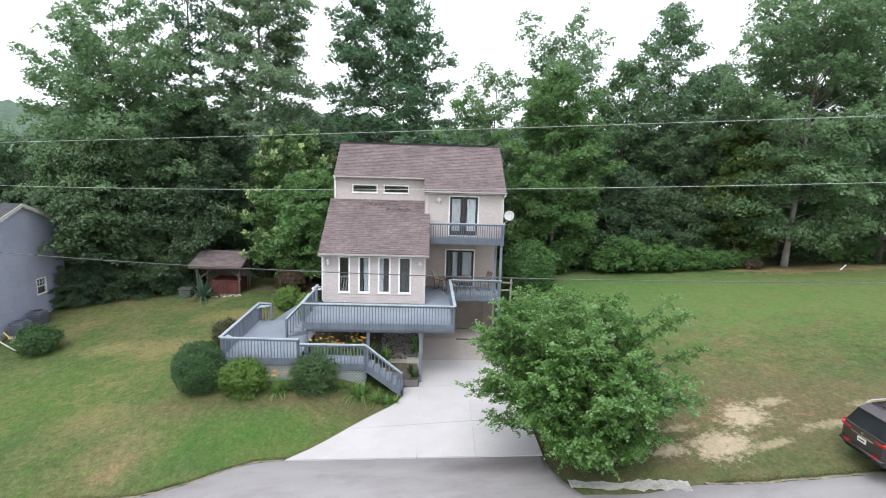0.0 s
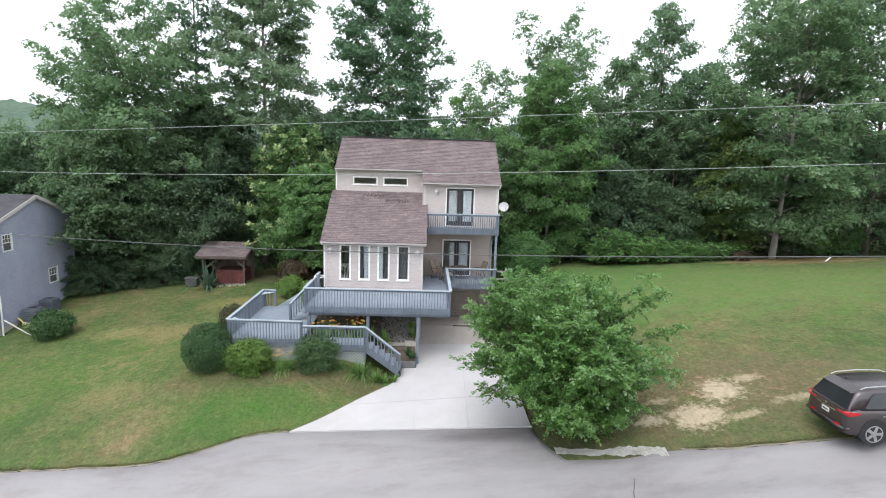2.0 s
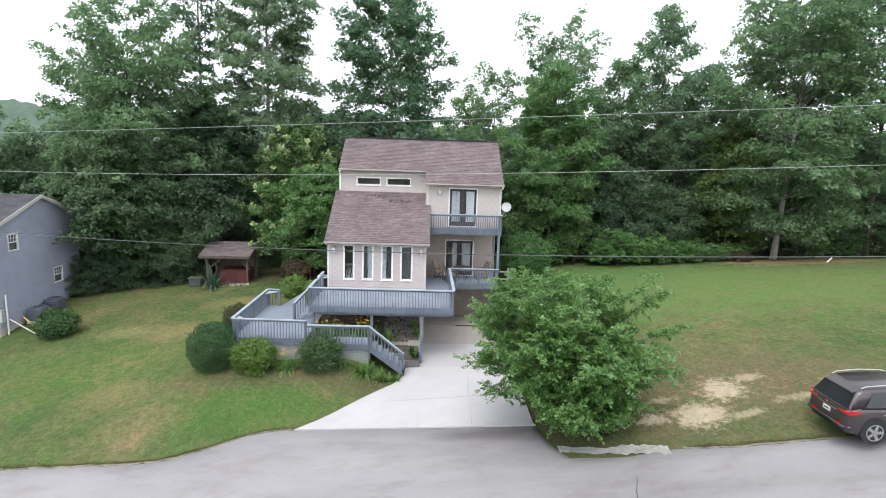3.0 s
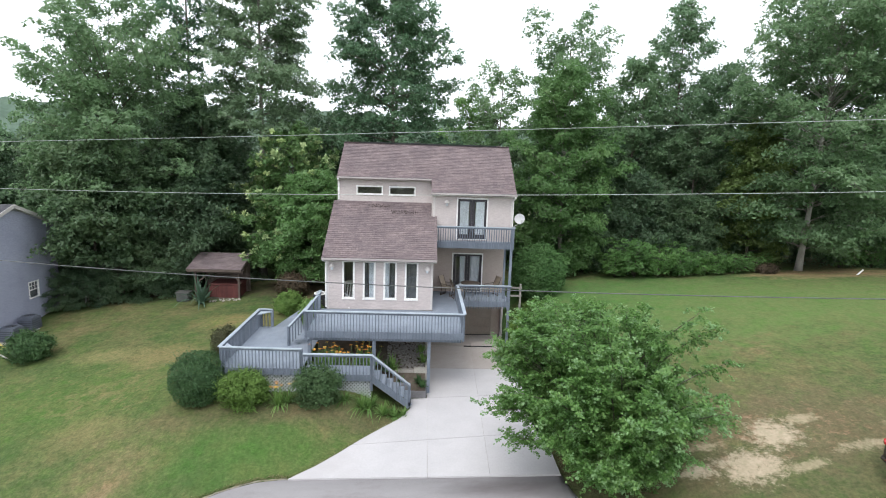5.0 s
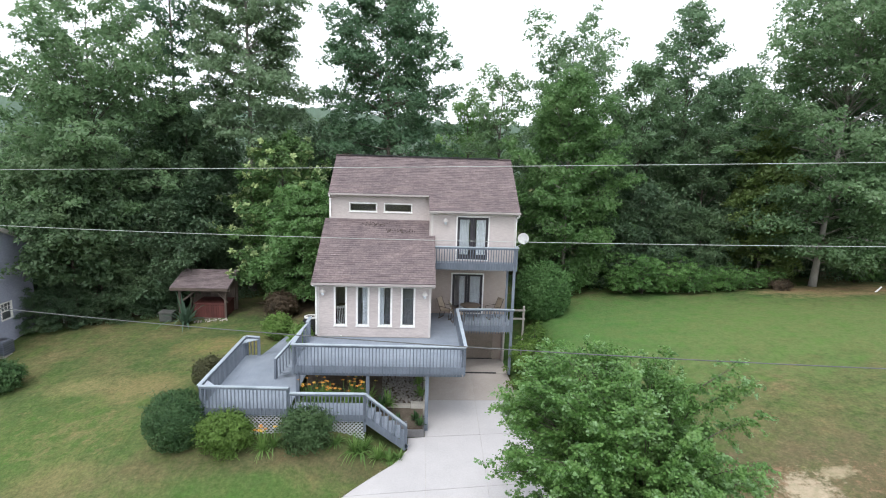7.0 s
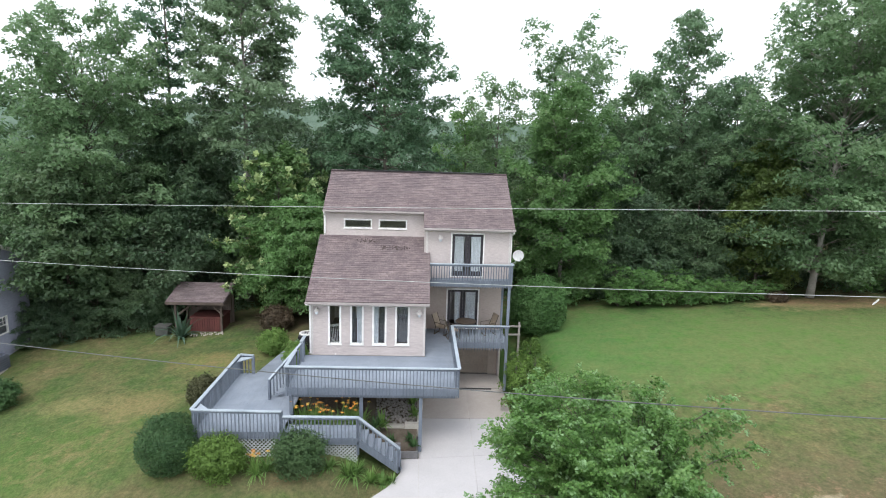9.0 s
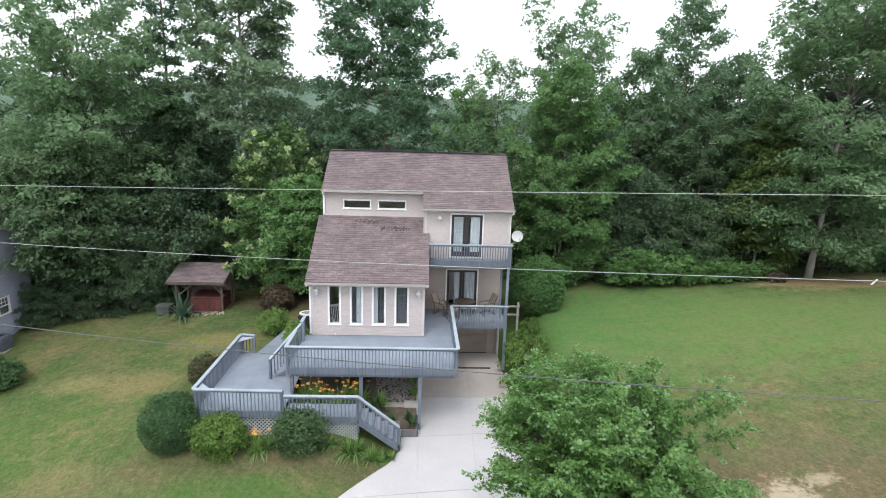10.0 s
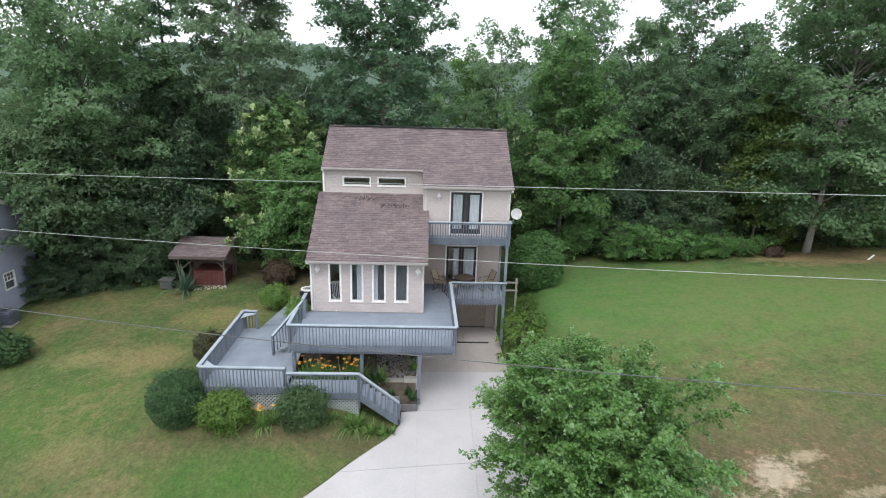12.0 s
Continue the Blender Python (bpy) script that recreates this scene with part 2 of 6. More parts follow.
def shingles(name):
    m, n, l, b = nodes_of(name, 0.92, 0.0, 0.15)
    geo = n.new("ShaderNodeNewGeometry")
    co = n.new("ShaderNodeTexCoord").outputs["Object"]
    br = n.new("ShaderNodeTexBrick")
    br.inputs["Scale"].default_value = 1.0
    br.inputs["Brick Width"].default_value, br.inputs["Row Height"].default_value = 0.24, 0.145
    br.inputs["Mortar Size"].default_value, br.inputs["Bias"].default_value = 0.004, 0.0
    br.inputs["Color1"].default_value = (0.150, 0.124, 0.126, 1)
    br.inputs["Color2"].default_value = (0.190, 0.159, 0.160, 1)
    br.inputs["Mortar"].default_value = (0.125, 0.10, 0.10, 1)
    mp = n.new("ShaderNodeMapping")
    mp.inputs["Rotation"].default_value = (radians(-32.6), 0, 0)
    l.new(co, mp.inputs["Vector"])
    l.new(mp.outputs[0], br.inputs["Vector"])
    big = tex_noise(n, l, 0.9, 6, 0.65, geo.outputs["Position"])
    r = ramp(n, [(0.3, (0.80, 0.80, 0.82)), (0.7, (1.16, 1.13, 1.12))])
    l.new(big.outputs["Fac"], r.inputs[0])
    col = mix_col(n, l, 1.0, br.outputs["Color"], r.outputs[0], "MULTIPLY")
    streak = tex_noise(n, l, 1.0, 4, 0.7, geo.outputs["Position"], (1.6, 9, 9))
    r2 = ramp(n, [(0.35, (0.80, 0.79, 0.80)), (0.65, (1.18, 1.17, 1.16))])
    l.new(streak.outputs["Fac"], r2.inputs[0])
    col = mix_col(n, l, 1.0, col, r2.outputs[0], "MULTIPLY")
    l.new(col, b.inputs["Base Color"])
    fine = tex_noise(n, l, 14, 6, 0.75, geo.outputs["Position"])
    r4 = ramp(n, [(0.34, (0.74, 0.72, 0.74)), (0.66, (1.28, 1.26, 1.26))])
    l.new(fine.outputs["Fac"], r4.inputs[0])
    col = mix_col(n, l, 1.0, col, r4.outputs[0], "MULTIPLY")
    l.new(col, b.inputs["Base Color"])
    bumped(n, l, b, fine.outputs["Fac"], 0.4, 0.01)
    return m


SHINGLE = shingles("asphalt_shingles")


def lawn_material():
    m, n, l, b = nodes_of("lawn_grass", 0.95, 0.0, 0.1)
    geo = n.new("ShaderNodeNewGeometry")
    co = geo.outputs["Position"]
    big = tex_noise(n, l, 0.22, 7, 0.68, co)
    r = ramp(n, [(0.33, (0.057, 0.093, 0.034)), (0.47, (0.088, 0.113, 0.044)), (0.59, (0.125, 0.125, 0.058)), (0.71, (0.178, 0.145, 0.080))])
    l.new(big.outputs["Fac"], r.inputs[0])
    mid = tex_noise(n, l, 2.6, 6, 0.72, co)
    r2 = ramp(n, [(0.32, (0.74, 0.78, 0.72)), (0.5, (1.0, 1.0, 1.0)), (0.68, (1.24, 1.18, 1.18))])
    l.new(mid.outputs["Fac"], r2.inputs[0])
    col = mix_col(n, l, 1.0, r.outputs[0], r2.outputs[0], "MULTIPLY")
    hue = tex_noise(n, l, 1.0, 7, 0.72, co)
    rh = ramp(n, [(0.36, (0.84, 1.03, 0.80)), (0.5, (1.0, 1.0, 1.0)), (0.64, (1.15, 1.01, 1.05))])
    l.new(hue.outputs["Fac"], rh.inputs[0])
    col = mix_col(n, l, 1.0, col, rh.outputs[0], "MULTIPLY")
    fine = tex_noise(n, l, 9, 8, 0.75, co)
    r3 = ramp(n, [(0.34, (0.72, 0.77, 0.70)), (0.5, (1.0, 1.0, 1.0)), (0.66, (1.30, 1.25, 1.23))])
    l.new(fine.outputs["Fac"], r3.inputs[0])
    col = mix_col(n, l, 1.0, col, r3.outputs[0], "MULTIPLY")
    tuft = tex_noise(n, l, 4.6, 5, 0.7, co)
    rt = ramp(n, [(0.37, (0.74, 0.81, 0.72)), (0.5, (1.0, 1.0, 1.0)), (0.63, (1.20, 1.14, 1.17))])
    l.new(tuft.outputs["Fac"], rt.inputs[0])
    soft = ramp(n, [(0.34, (0.88, 0.88, 0.86)), (0.66, (1.10, 1.10, 1.12))])
    l.new(fine.outputs["Fac"], soft.inputs[0])
    # greener sward on the upper slope, thin dry turf along the road, painted tree shade, each with its own outline
    for (cx, cy, rx, ry, tone, amount, *grain) in (
        (9.0, 0.5, 11.0, 6.0, (0.074, 0.152, 0.046), 0.95),
        (19.0, -1.0, 12.0, 6.0, (0.120, 0.163, 0.057), 0.85),
        (-7.0, -10.8, 4.5, 1.8, (0.062, 0.120, 0.030), 0.7),
        (-17.0, -6.0, 5.0, 3.0, (0.075, 0.130, 0.034), 0.6),
        (9.5, -13.0, 8.5, 3.2, (0.120, 0.106, 0.060), 0.8),
        (-14.5, -2.5, 1.8, 1.3, (0.22, 0.175, 0.085), 0.65),
        (-14.8, -8.5, 1.5, 1.0, (0.21, 0.165, 0.085), 0.5),
        (-12.3, 1.4, 2.2, 1.1, (0.20, 0.17, 0.075), 0.65),
        (-17.5, -2.0, 1.6, 0.8, (0.22, 0.19, 0.09), 0.6),
        (25.0, 6.0, 5.0, 1.8, (0.32, 0.225, 0.13), 0.85),
        (-6.5, -8.7, 5.5, 0.7, (0.105, 0.092, 0.052), 0.65),
        (9.8, -12.6, 7.5, 2.6, (0.200, 0.145, 0.090), 0.8, 3.0),
        (-15.5, -5.5, 7.0, 4.5, (0.185, 0.155, 0.080), 0.55, 1.5),
        # shade under the trees, put into the ground as dark litter brown
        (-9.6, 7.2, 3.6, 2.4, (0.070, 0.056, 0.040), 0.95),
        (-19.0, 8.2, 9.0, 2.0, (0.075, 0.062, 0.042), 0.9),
        (8.45, -14.0, 1.05, 0.75, (0.40, 0.33, 0.235), 1.0),
        (9.9, -12.75, 0.80, 0.75, (0.40, 0.33, 0.235), 1.0),
        (6.9, -13.85, 0.5, 0.32, (0.43, 0.36, 0.26), 1.0),
        (11.2, -12.2, 0.6, 0.28, (0.36, 0.30, 0.20), 0.75),
        (12.4, -13.9, 1.2, 0.26, (0.36, 0.30, 0.20), 0.7),
        (9.9, -14.35, 0.8, 0.22, (0.36, 0.30, 0.20), 0.7),
        (7.6, -12.9, 0.55, 0.2, (0.36, 0.30, 0.20), 0.7),
        (14.2, -13.0, 0.9, 0.22, (0.36, 0.30, 0.19), 0.6),
    ):
        sub = n.new("ShaderNodeVectorMath")
        sub.operation = "SUBTRACT"
        l.new(co, sub.inputs[0])
        sub.inputs[1].default_value = (cx, cy, 0)
        sc = n.new("ShaderNodeVectorMath")
        sc.operation = "MULTIPLY"
        sc.inputs[1].default_value = (1 / rx, 1 / ry, 0)
        l.new(sub.outputs[0], sc.inputs[0])
        ln = n.new("ShaderNodeVectorMath")
        ln.operation = "LENGTH"
        l.new(sc.outputs[0], ln.inputs[0])
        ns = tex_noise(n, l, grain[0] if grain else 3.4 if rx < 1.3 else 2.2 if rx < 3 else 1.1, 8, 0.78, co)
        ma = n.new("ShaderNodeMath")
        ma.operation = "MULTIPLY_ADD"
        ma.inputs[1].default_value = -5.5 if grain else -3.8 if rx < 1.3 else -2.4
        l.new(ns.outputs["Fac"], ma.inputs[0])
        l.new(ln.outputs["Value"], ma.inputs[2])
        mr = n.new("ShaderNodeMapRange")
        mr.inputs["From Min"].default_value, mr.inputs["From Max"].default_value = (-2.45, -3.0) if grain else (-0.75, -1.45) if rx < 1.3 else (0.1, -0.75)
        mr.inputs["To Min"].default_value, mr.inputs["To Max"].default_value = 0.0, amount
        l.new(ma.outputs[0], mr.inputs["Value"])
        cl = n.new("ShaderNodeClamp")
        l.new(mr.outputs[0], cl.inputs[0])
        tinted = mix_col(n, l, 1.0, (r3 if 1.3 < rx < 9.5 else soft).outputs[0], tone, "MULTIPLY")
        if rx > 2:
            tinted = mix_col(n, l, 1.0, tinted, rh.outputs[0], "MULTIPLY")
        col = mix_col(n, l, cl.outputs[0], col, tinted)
    col = mix_col(n, l, 0.55, col, mix_col(n, l, 1.0, col, rt.outputs[0], "MULTIPLY"))
    l.new(col, b.inputs["Base Color"])
    bumped(n, l, b, fine.outputs["Fac"], 0.9, 0.05)
    return m


LAWN = lawn_material()


def road_material():
    m, n, l, b = nodes_of("old_asphalt", 0.9, 0.0, 0.2)
    co = n.new("ShaderNodeNewGeometry").outputs["Position"]
    big = tex_noise(n, l, 0.35, 6, 0.6, co, (0.35, 1.6, 1))
    r = ramp(n, [(0.3, (0.220, 0.207, 0.212)), (0.7, (0.290, 0.275, 0.279))])
    l.new(big.outputs["Fac"], r.inputs[0])
    # darker worn patch where cars turn off the road
    sub = n.new("ShaderNodeVectorMath")
    sub.operation = "SUBTRACT"
    sub.inputs[1].default_value = (1.4, -13.3, 0)
    l.new(co, sub.inputs[0])
    sc = n.new("ShaderNodeVectorMath")
    sc.operation = "MULTIPLY"
    sc.inputs[1].default_value = (1 / 4.2, 1 / 1.1, 0)
    l.new(sub.outputs[0], sc.inputs[0])
    ln = n.new("ShaderNodeVectorMath")
    ln.operation = "LENGTH"
    l.new(sc.outputs[0], ln.inputs[0])
    add = n.new("ShaderNodeMath")
    add.operation = "MULTIPLY_ADD"
    add.inputs[1].default_value = 0.7
    l.new(big.outputs["Fac"], add.inputs[0])
    l.new(ln.outputs["Value"], add.inputs[2])
    worn = ramp(n, [(0.45, (0.72, 0.70, 0.70)), (1.0, (1, 1, 1))])
    l.new(add.outputs[0], worn.inputs[0])
    stain = tex_noise(n, l, 0.9, 7, 0.72, co, (0.5, 1.4, 1))
    rs_ = ramp(n, [(0.38, (0.90, 0.88, 0.88)), (0.5, (1.0, 1.0, 1.0)), (0.64, (1.05, 1.05, 1.05))])
    l.new(stain.outputs["Fac"], rs_.inputs[0])
    fine = tex_noise(n, l, 90, 3, 0.7, co)
    r2 = ramp(n, [(0.3, (0.85, 0.85, 0.85)), (0.7, (1.13, 1.13, 1.13))])
    l.new(fine.outputs["Fac"], r2.inputs[0])
    col = mix_col(n, l, 1.0, r.outputs[0], r2.outputs[0], "MULTIPLY")
    col = mix_col(n, l, 1.0, col, worn.outputs[0], "MULTIPLY")
    col = mix_col(n, l, 1.0, col, rs_.outputs[0], "MULTIPLY")
    l.new(col, b.inputs["Base Color"])
    bumped(n, l, b, fine.outputs["Fac"], 0.4, 0.01)
    return m


ROAD = road_material()


# ---- mesh helpers ----
def mesh_ob(name, bm, mat, smooth=False):
    me = bpy.data.meshes.new(name)
    bm.to_mesh(me)
    bm.free()
    me.materials.append(mat)
    if smooth:
        for p in me.polygons:
            p.use_smooth = True
    return new(name, me)


def part(name, bm, mat, parent, label="", smooth=False):
    ob = mesh_ob(name, bm, mat, smooth)
    ob.parent = parent
    return tagged(ob, label)


def thing(name, label, category, at=(0, 0, 0), group="", kind="", turn=0.0):
    ob = new(name)
    ob.matrix_world = pose(*at, 0, 0, turn)
    ob.empty_display_size = 0.2
    return tagged(ob, label, category, group, kind)


def box(bm, x0, x1, y0, y1, z0, z1, m=None):
    vs = [bm.verts.new((x, y, z)) for x in (x0, x1) for y in (y0, y1) for z in (z0, z1)]
    if m is not None:
        for v in vs:
            v.co = m @ v.co
    for f in ((0, 1, 3, 2), (4, 6, 7, 5), (0, 4, 5, 1), (2, 3, 7, 6), (0, 2, 6, 4), (1, 5, 7, 3)):
        bm.faces.new([vs[k] for k in f])
    return bm


def boxes(*rows):
    bm = bmesh.new()
    for r in rows:
        box(bm, *r)
    return bm


def bar(bm, a, b, w, h):
    """A squared bar from a to b, w wide across and h high."""
    a, b = Vector(a), Vector(b)
    d = (b - a).normalized()
    side = d.cross(Vector((0, 0, 1)))
    side = side.normalized() if side.length > 1e-4 else Vector((1, 0, 0))
    up = side.cross(d)
    vs = []
    for p in (a, b):
        for s, u in ((-1, -1), (1, -1), (1, 1), (-1, 1)):
            vs.append(bm.verts.new(p + side * (s * w / 2) + up * (u * h / 2)))
    for f in ((3, 2, 1, 0), (4, 5, 6, 7), (0, 1, 5, 4), (1, 2, 6, 5), (2, 3, 7, 6), (3, 0, 4, 7)):
        bm.faces.new([vs[k] for k in f])
    return bm


def tube(bm, points, radii, sides=8):
    """A round tapered limb through the points."""
    rings = []
    for k, p in enumerate(points):
        p = Vector(p)
        d = Vector(points[min(k + 1, len(points) - 1)]) - Vector(points[max(k - 1, 0)])
        d = d.normalized()
        s = d.cross(Vector((0.3, 1, 0.1))).normalized()
        u = d.cross(s)
        rings.append([bm.verts.new(p + (s * math.cos(a) + u * math.sin(a)) * radii[k]) for a in [2 * math.pi * i / sides for i in range(sides)]])
    for a, b in zip(rings, rings[1:]):
        for i in range(sides):
            bm.faces.new((a[i], a[(i + 1) % sides], b[(i + 1) % sides], b[i]))
    bm.faces.new(rings[0][::-1])
    bm.faces.new(rings[-1])
    return bm


def lathe(bm, profile, centre=(0, 0, 0), sides=16, m=None, caps=True):
    rings = []
    for r, z in profile:
        ring = [Vector((centre[0] + r * math.cos(2 * math.pi * i / sides), centre[1] + r * math.sin(2 * math.pi * i / sides), centre[2] + z)) for i in range(sides)]
        rings.append([bm.verts.new(m @ v if m is not None else v) for v in ring])
    for a, b in zip(rings, rings[1:]):
        for i in range(sides):
            bm.faces.new((a[i], a[(i + 1) % sides], b[(i + 1) % sides], b[i]))
    if caps:
        bm.faces.new(rings[0][::-1])
        bm.faces.new(rings[-1])
    return bm


def quads_mesh(name, verts, mat):
    """A mesh of loose leaves from an array of shape (n, corners, 3)."""
    n, k = verts.shape[:2]
    me = bpy.data.meshes.new(name)
    me.vertices.add(k * n)
    me.vertices.foreach_set("co", np.ascontiguousarray(verts, dtype=np.float32).ravel())
    me.loops.add(k * n)
    me.loops.foreach_set("vertex_index", np.arange(k * n, dtype=np.int32))
    me.polygons.add(n)
    me.polygons.foreach_set("loop_start", np.arange(0, k * n, k, dtype=np.int32))
    me.update(calc_edges=True)
    me.materials.append(mat)
    return me


def leaf_quads(rng, centres, out, size, slim=0.6, wild=0.7, corners=4):
    """Leaves that face outwards and upwards with some disorder: diamonds folded along the middle, or plain pointed ones far off."""
    n = len(centres)
    nor = out + rng.normal(0, wild, (n, 3)) + np.array([0, 0, 0.45])
    nor /= np.linalg.norm(nor, axis=1)[:, None] + 1e-9
    u = np.cross(nor, rng.normal(0, 1, (n, 3)))
    u /= np.linalg.norm(u, axis=1)[:, None] + 1e-9
    v = np.cross(nor, u)
    s = (size * rng.uniform(0.6, 1.4, n))[:, None]
    fold = nor * s * 0.10
    if corners == 3:
        return np.stack([centres - u * s * 0.45, centres + v * s * slim * 0.62 + u * s * 0.1 + fold, centres + u * s * 0.5 - v * s * 0.3], axis=1)
    return np.stack([centres - u * s * 0.5, centres + v * s * slim * 0.5 + fold, centres + u * s * 0.55 - fold * 0.7, centres - v * s * slim * 0.5 + fold], axis=1)


TIPS = {}


def tree(name, label, x, y, height, spread, bare, mat, seed, leaf=0.25, limbs=34, twigs=8, per=64, spray=0.70, bark=None, peak=0.36, lean=(0, 0), z=None, uneven=0.5, column=0.55, rise=(-4, 62), wild=0.62, corners=3, flat=0.55, bend=0.018):
    """A broadleaf tree: a tapered trunk, limbs that reach the crown's outline, side twigs on each limb, and flat leafy sprays on every twig."""
    rng = np.random.default_rng(seed)
    z0 = ground(x, y) if z is None else z
    ob = thing(name, label, "tree", (x, y, z0 - 0.15))
    bm = bmesh.new()
    r0 = 0.0075 * height + 0.045
    def axis(f):
        return np.array((lean[0] * f + bend * height * math.sin(seed + 3 * f) * f, lean[1] * f + bend * height * math.cos(seed * 2 + 4 * f) * f, height * f))
    tube(bm, [axis(0.94 * k / 9) for k in range(10)], [r0 * (1 - 0.90 * k / 9) * (1.35 if k == 0 else 1) for k in range(10)], 9)
    sprays = []
    for k in range(limbs):
        g = min(0.995, (k + rng.uniform(0.1, 0.9)) / limbs)
        az = k * 2.39996 + rng.normal(0, 0.35)
        prof = max(0.03, 1 - abs((g - peak) / max(peak, 1 - peak) * 0.98) ** 2.3) ** column
        reach = max(0.25, spread * prof * (1 - uneven * 0.42 + uneven * rng.uniform(-0.45, 0.55)))
        tip = axis(bare + (1 - bare) * g) + np.array((math.cos(az) * reach, math.sin(az) * reach, 0.0))
        climb = math.tan(radians(rise[0] + (rise[1] - rise[0]) * g ** 1.3 + rng.normal(0, 6)))
        foot = axis(min(0.93, max(0.04, (tip[2] - reach * climb) / height)))
        mid = foot * 0.5 + tip * 0.5 + np.array((rng.normal(0, 0.05), rng.normal(0, 0.05), 0.10)) * reach
        lr = max(0.016, r0 * 0.30 * (1 - 0.7 * foot[2] / height))
        tube(bm, [foot, mid, tip], [lr, lr * 0.6, 0.012], 5)
        out = (tip - foot) / (np.linalg.norm(tip - foot) + 1e-6)
        side = np.array((-math.sin(az), math.cos(az), 0.0))
        sprays.append((tip, spray * rng.uniform(0.7, 1.0), az))
        for j in range(twigs):
            f = 0.22 + 0.78 * (j + rng.random()) / twigs
            on = foot * (1 - f) ** 2 + mid * (2 * f * (1 - f)) + tip * f * f
            long = (0.34 * reach * (1.15 - 0.65 * f) + 0.45) * rng.uniform(0.6, 1.25)
            turn = (1 if j % 2 else -1) * rng.uniform(0.45, 1.0)
            way = out * 0.7 + side * turn + np.array((0, 0, rng.uniform(-0.15, 0.55)))
            way /= np.linalg.norm(way)
            end = on + way * long
            if j % 2 == 0 and long > 0.8:
                tube(bm, [on, end], [lr * 0.33, 0.008], 4)
            own = math.atan2(way[1], way[0])
            sprays.append((end, spray * rng.uniform(0.6, 1.15), own))
            if long > 0.9:
                sprays.append((on + way * long * 0.5 + rng.normal(0, 0.12, 3), spray * rng.uniform(0.55, 0.95), own))
    part("trunk", bm, bark or BARK, ob, smooth=True)
    TIPS[ob.name] = sprays
    total = []
    for c, r, az in sprays:
        n = max(8, int(per * (r / spray) ** 2))
        ang, rr = rng.uniform(0, 2 * math.pi, n), np.sqrt(rng.random(n)) * (0.72 + 0.28 * np.sin(rng.integers(2, 5) * rng.random() + 2.0 * rng.random(n)))
        q = np.stack([np.cos(ang) * rr, np.sin(ang) * rr, rng.normal(0, 0.5, n) * flat * (1.1 - 0.6 * rr)], axis=1) * r
        along = q[:, 0] * math.cos(az) + q[:, 1] * math.sin(az)
        q[:, 2] += 0.10 * r - 0.22 * along - 0.42 * (q[:, 0] ** 2 + q[:, 1] ** 2) / r
        face = np.stack([q[:, 0] / r * 0.75 + 0.22 * math.cos(az), q[:, 1] / r * 0.75 + 0.22 * math.sin(az), np.full(n, 0.40)], axis=1)
        total.append(leaf_quads(rng, q + c, face, leaf, 0.62, wild, corners))
    crown = new("crown", quads_mesh("crown", np.concatenate(total), mat))
    crown.parent = ob
    return ob


def shrub(name, label, x, y, rx, ry, h, mat, seed, leaf=0.085, count=5200, rough=0.06, z=None, category="shrub", shoots=0):
    """A bush: short stems, a dense uneven shell of small leaves, and loose shoots that break its outline."""
    rng = np.random.default_rng(seed)
    z0 = ground(x, y) if z is None else z
    ob = thing(name, label, category, (x, y, z0))
    d = rng.normal(0, 1, (count, 3))
    d /= np.linalg.norm(d, axis=1)[:, None]
    lump = np.array([noise.noise(Vector(v) * 2.2 + Vector((seed, 0, 0))) + 0.6 * noise.noise(Vector(v) * 5.5 + Vector((0, seed, 0))) for v in d])
    rad = (1 + rough * 2.2 * lump) * (1 - 0.34 * rng.random(count) ** 2.2) * (1 + rough * 1.1 * (rng.random(count) < 0.14) * rng.random(count))
    p = d * rad[:, None] * np.array([rx, ry, h * 0.55])
    p[:, 2] += h * 0.47
    low = p[:, 2] < 0.05
    p[low, 2] = 0.05 + 0.12 * rng.random(low.sum())
    out = d
    if shoots:
        v = rng.normal(0, 1, (shoots, 3))
        v[:, 2] = np.abs(v[:, 2]) * 0.9 + 0.1
        v /= np.linalg.norm(v, axis=1)[:, None]
        f = np.repeat(np.linspace(0.88, 1.0, 16)[None], shoots, 0) + np.linspace(0, 1, 16)[None] * rng.uniform(0.03, 0.36, (shoots, 1))
        q = (v[:, None] * f[:, :, None] * np.array([rx, ry, h * 0.55]) + np.array([0, 0, h * 0.47])).reshape(-1, 3) + rng.normal(0, leaf * 0.45, (shoots * 16, 3))
        p, out = np.concatenate([p, q]), np.concatenate([d, np.repeat(v, 16, 0)])
    leaves = new("leaves", quads_mesh("leaves", leaf_quads(rng, p, out, leaf, 0.65, 0.7), mat))
    leaves.parent = ob
    bm = bmesh.new()
    for k in range(9):
        az = k * 2.4
        tube(bm, [(0.12 * rx * math.cos(az), 0.12 * ry * math.sin(az), -0.05), (0.35 * rx * math.cos(az), 0.35 * ry * math.sin(az), h * 0.35), (0.7 * rx * math.cos(az), 0.7 * ry * math.sin(az), h * (0.55 + 0.03 * k))], [0.022, 0.016, 0.006], 5)
    part("stems", bm, BARK, ob)
    bm = bmesh.new()
    bmesh.ops.create_icosphere(bm, subdivisions=3, radius=1)
    for v in bm.verts:
        k = 0.72 + 0.10 * noise.noise(v.co * 2.2)
        v.co = Vector((v.co.x * rx * k, v.co.y * ry * k, max(0.0, v.co.z * h * 0.55 * k + h * 0.45)))
    part("inner_growth", bm, mat, ob, smooth=True)
    return ob


# ---- terrain ----
def smooth(a, b, v):
    f = min(1.0, max(0.0, (v - a) / (b - a)))
    return f * f * (3 - 2 * f)


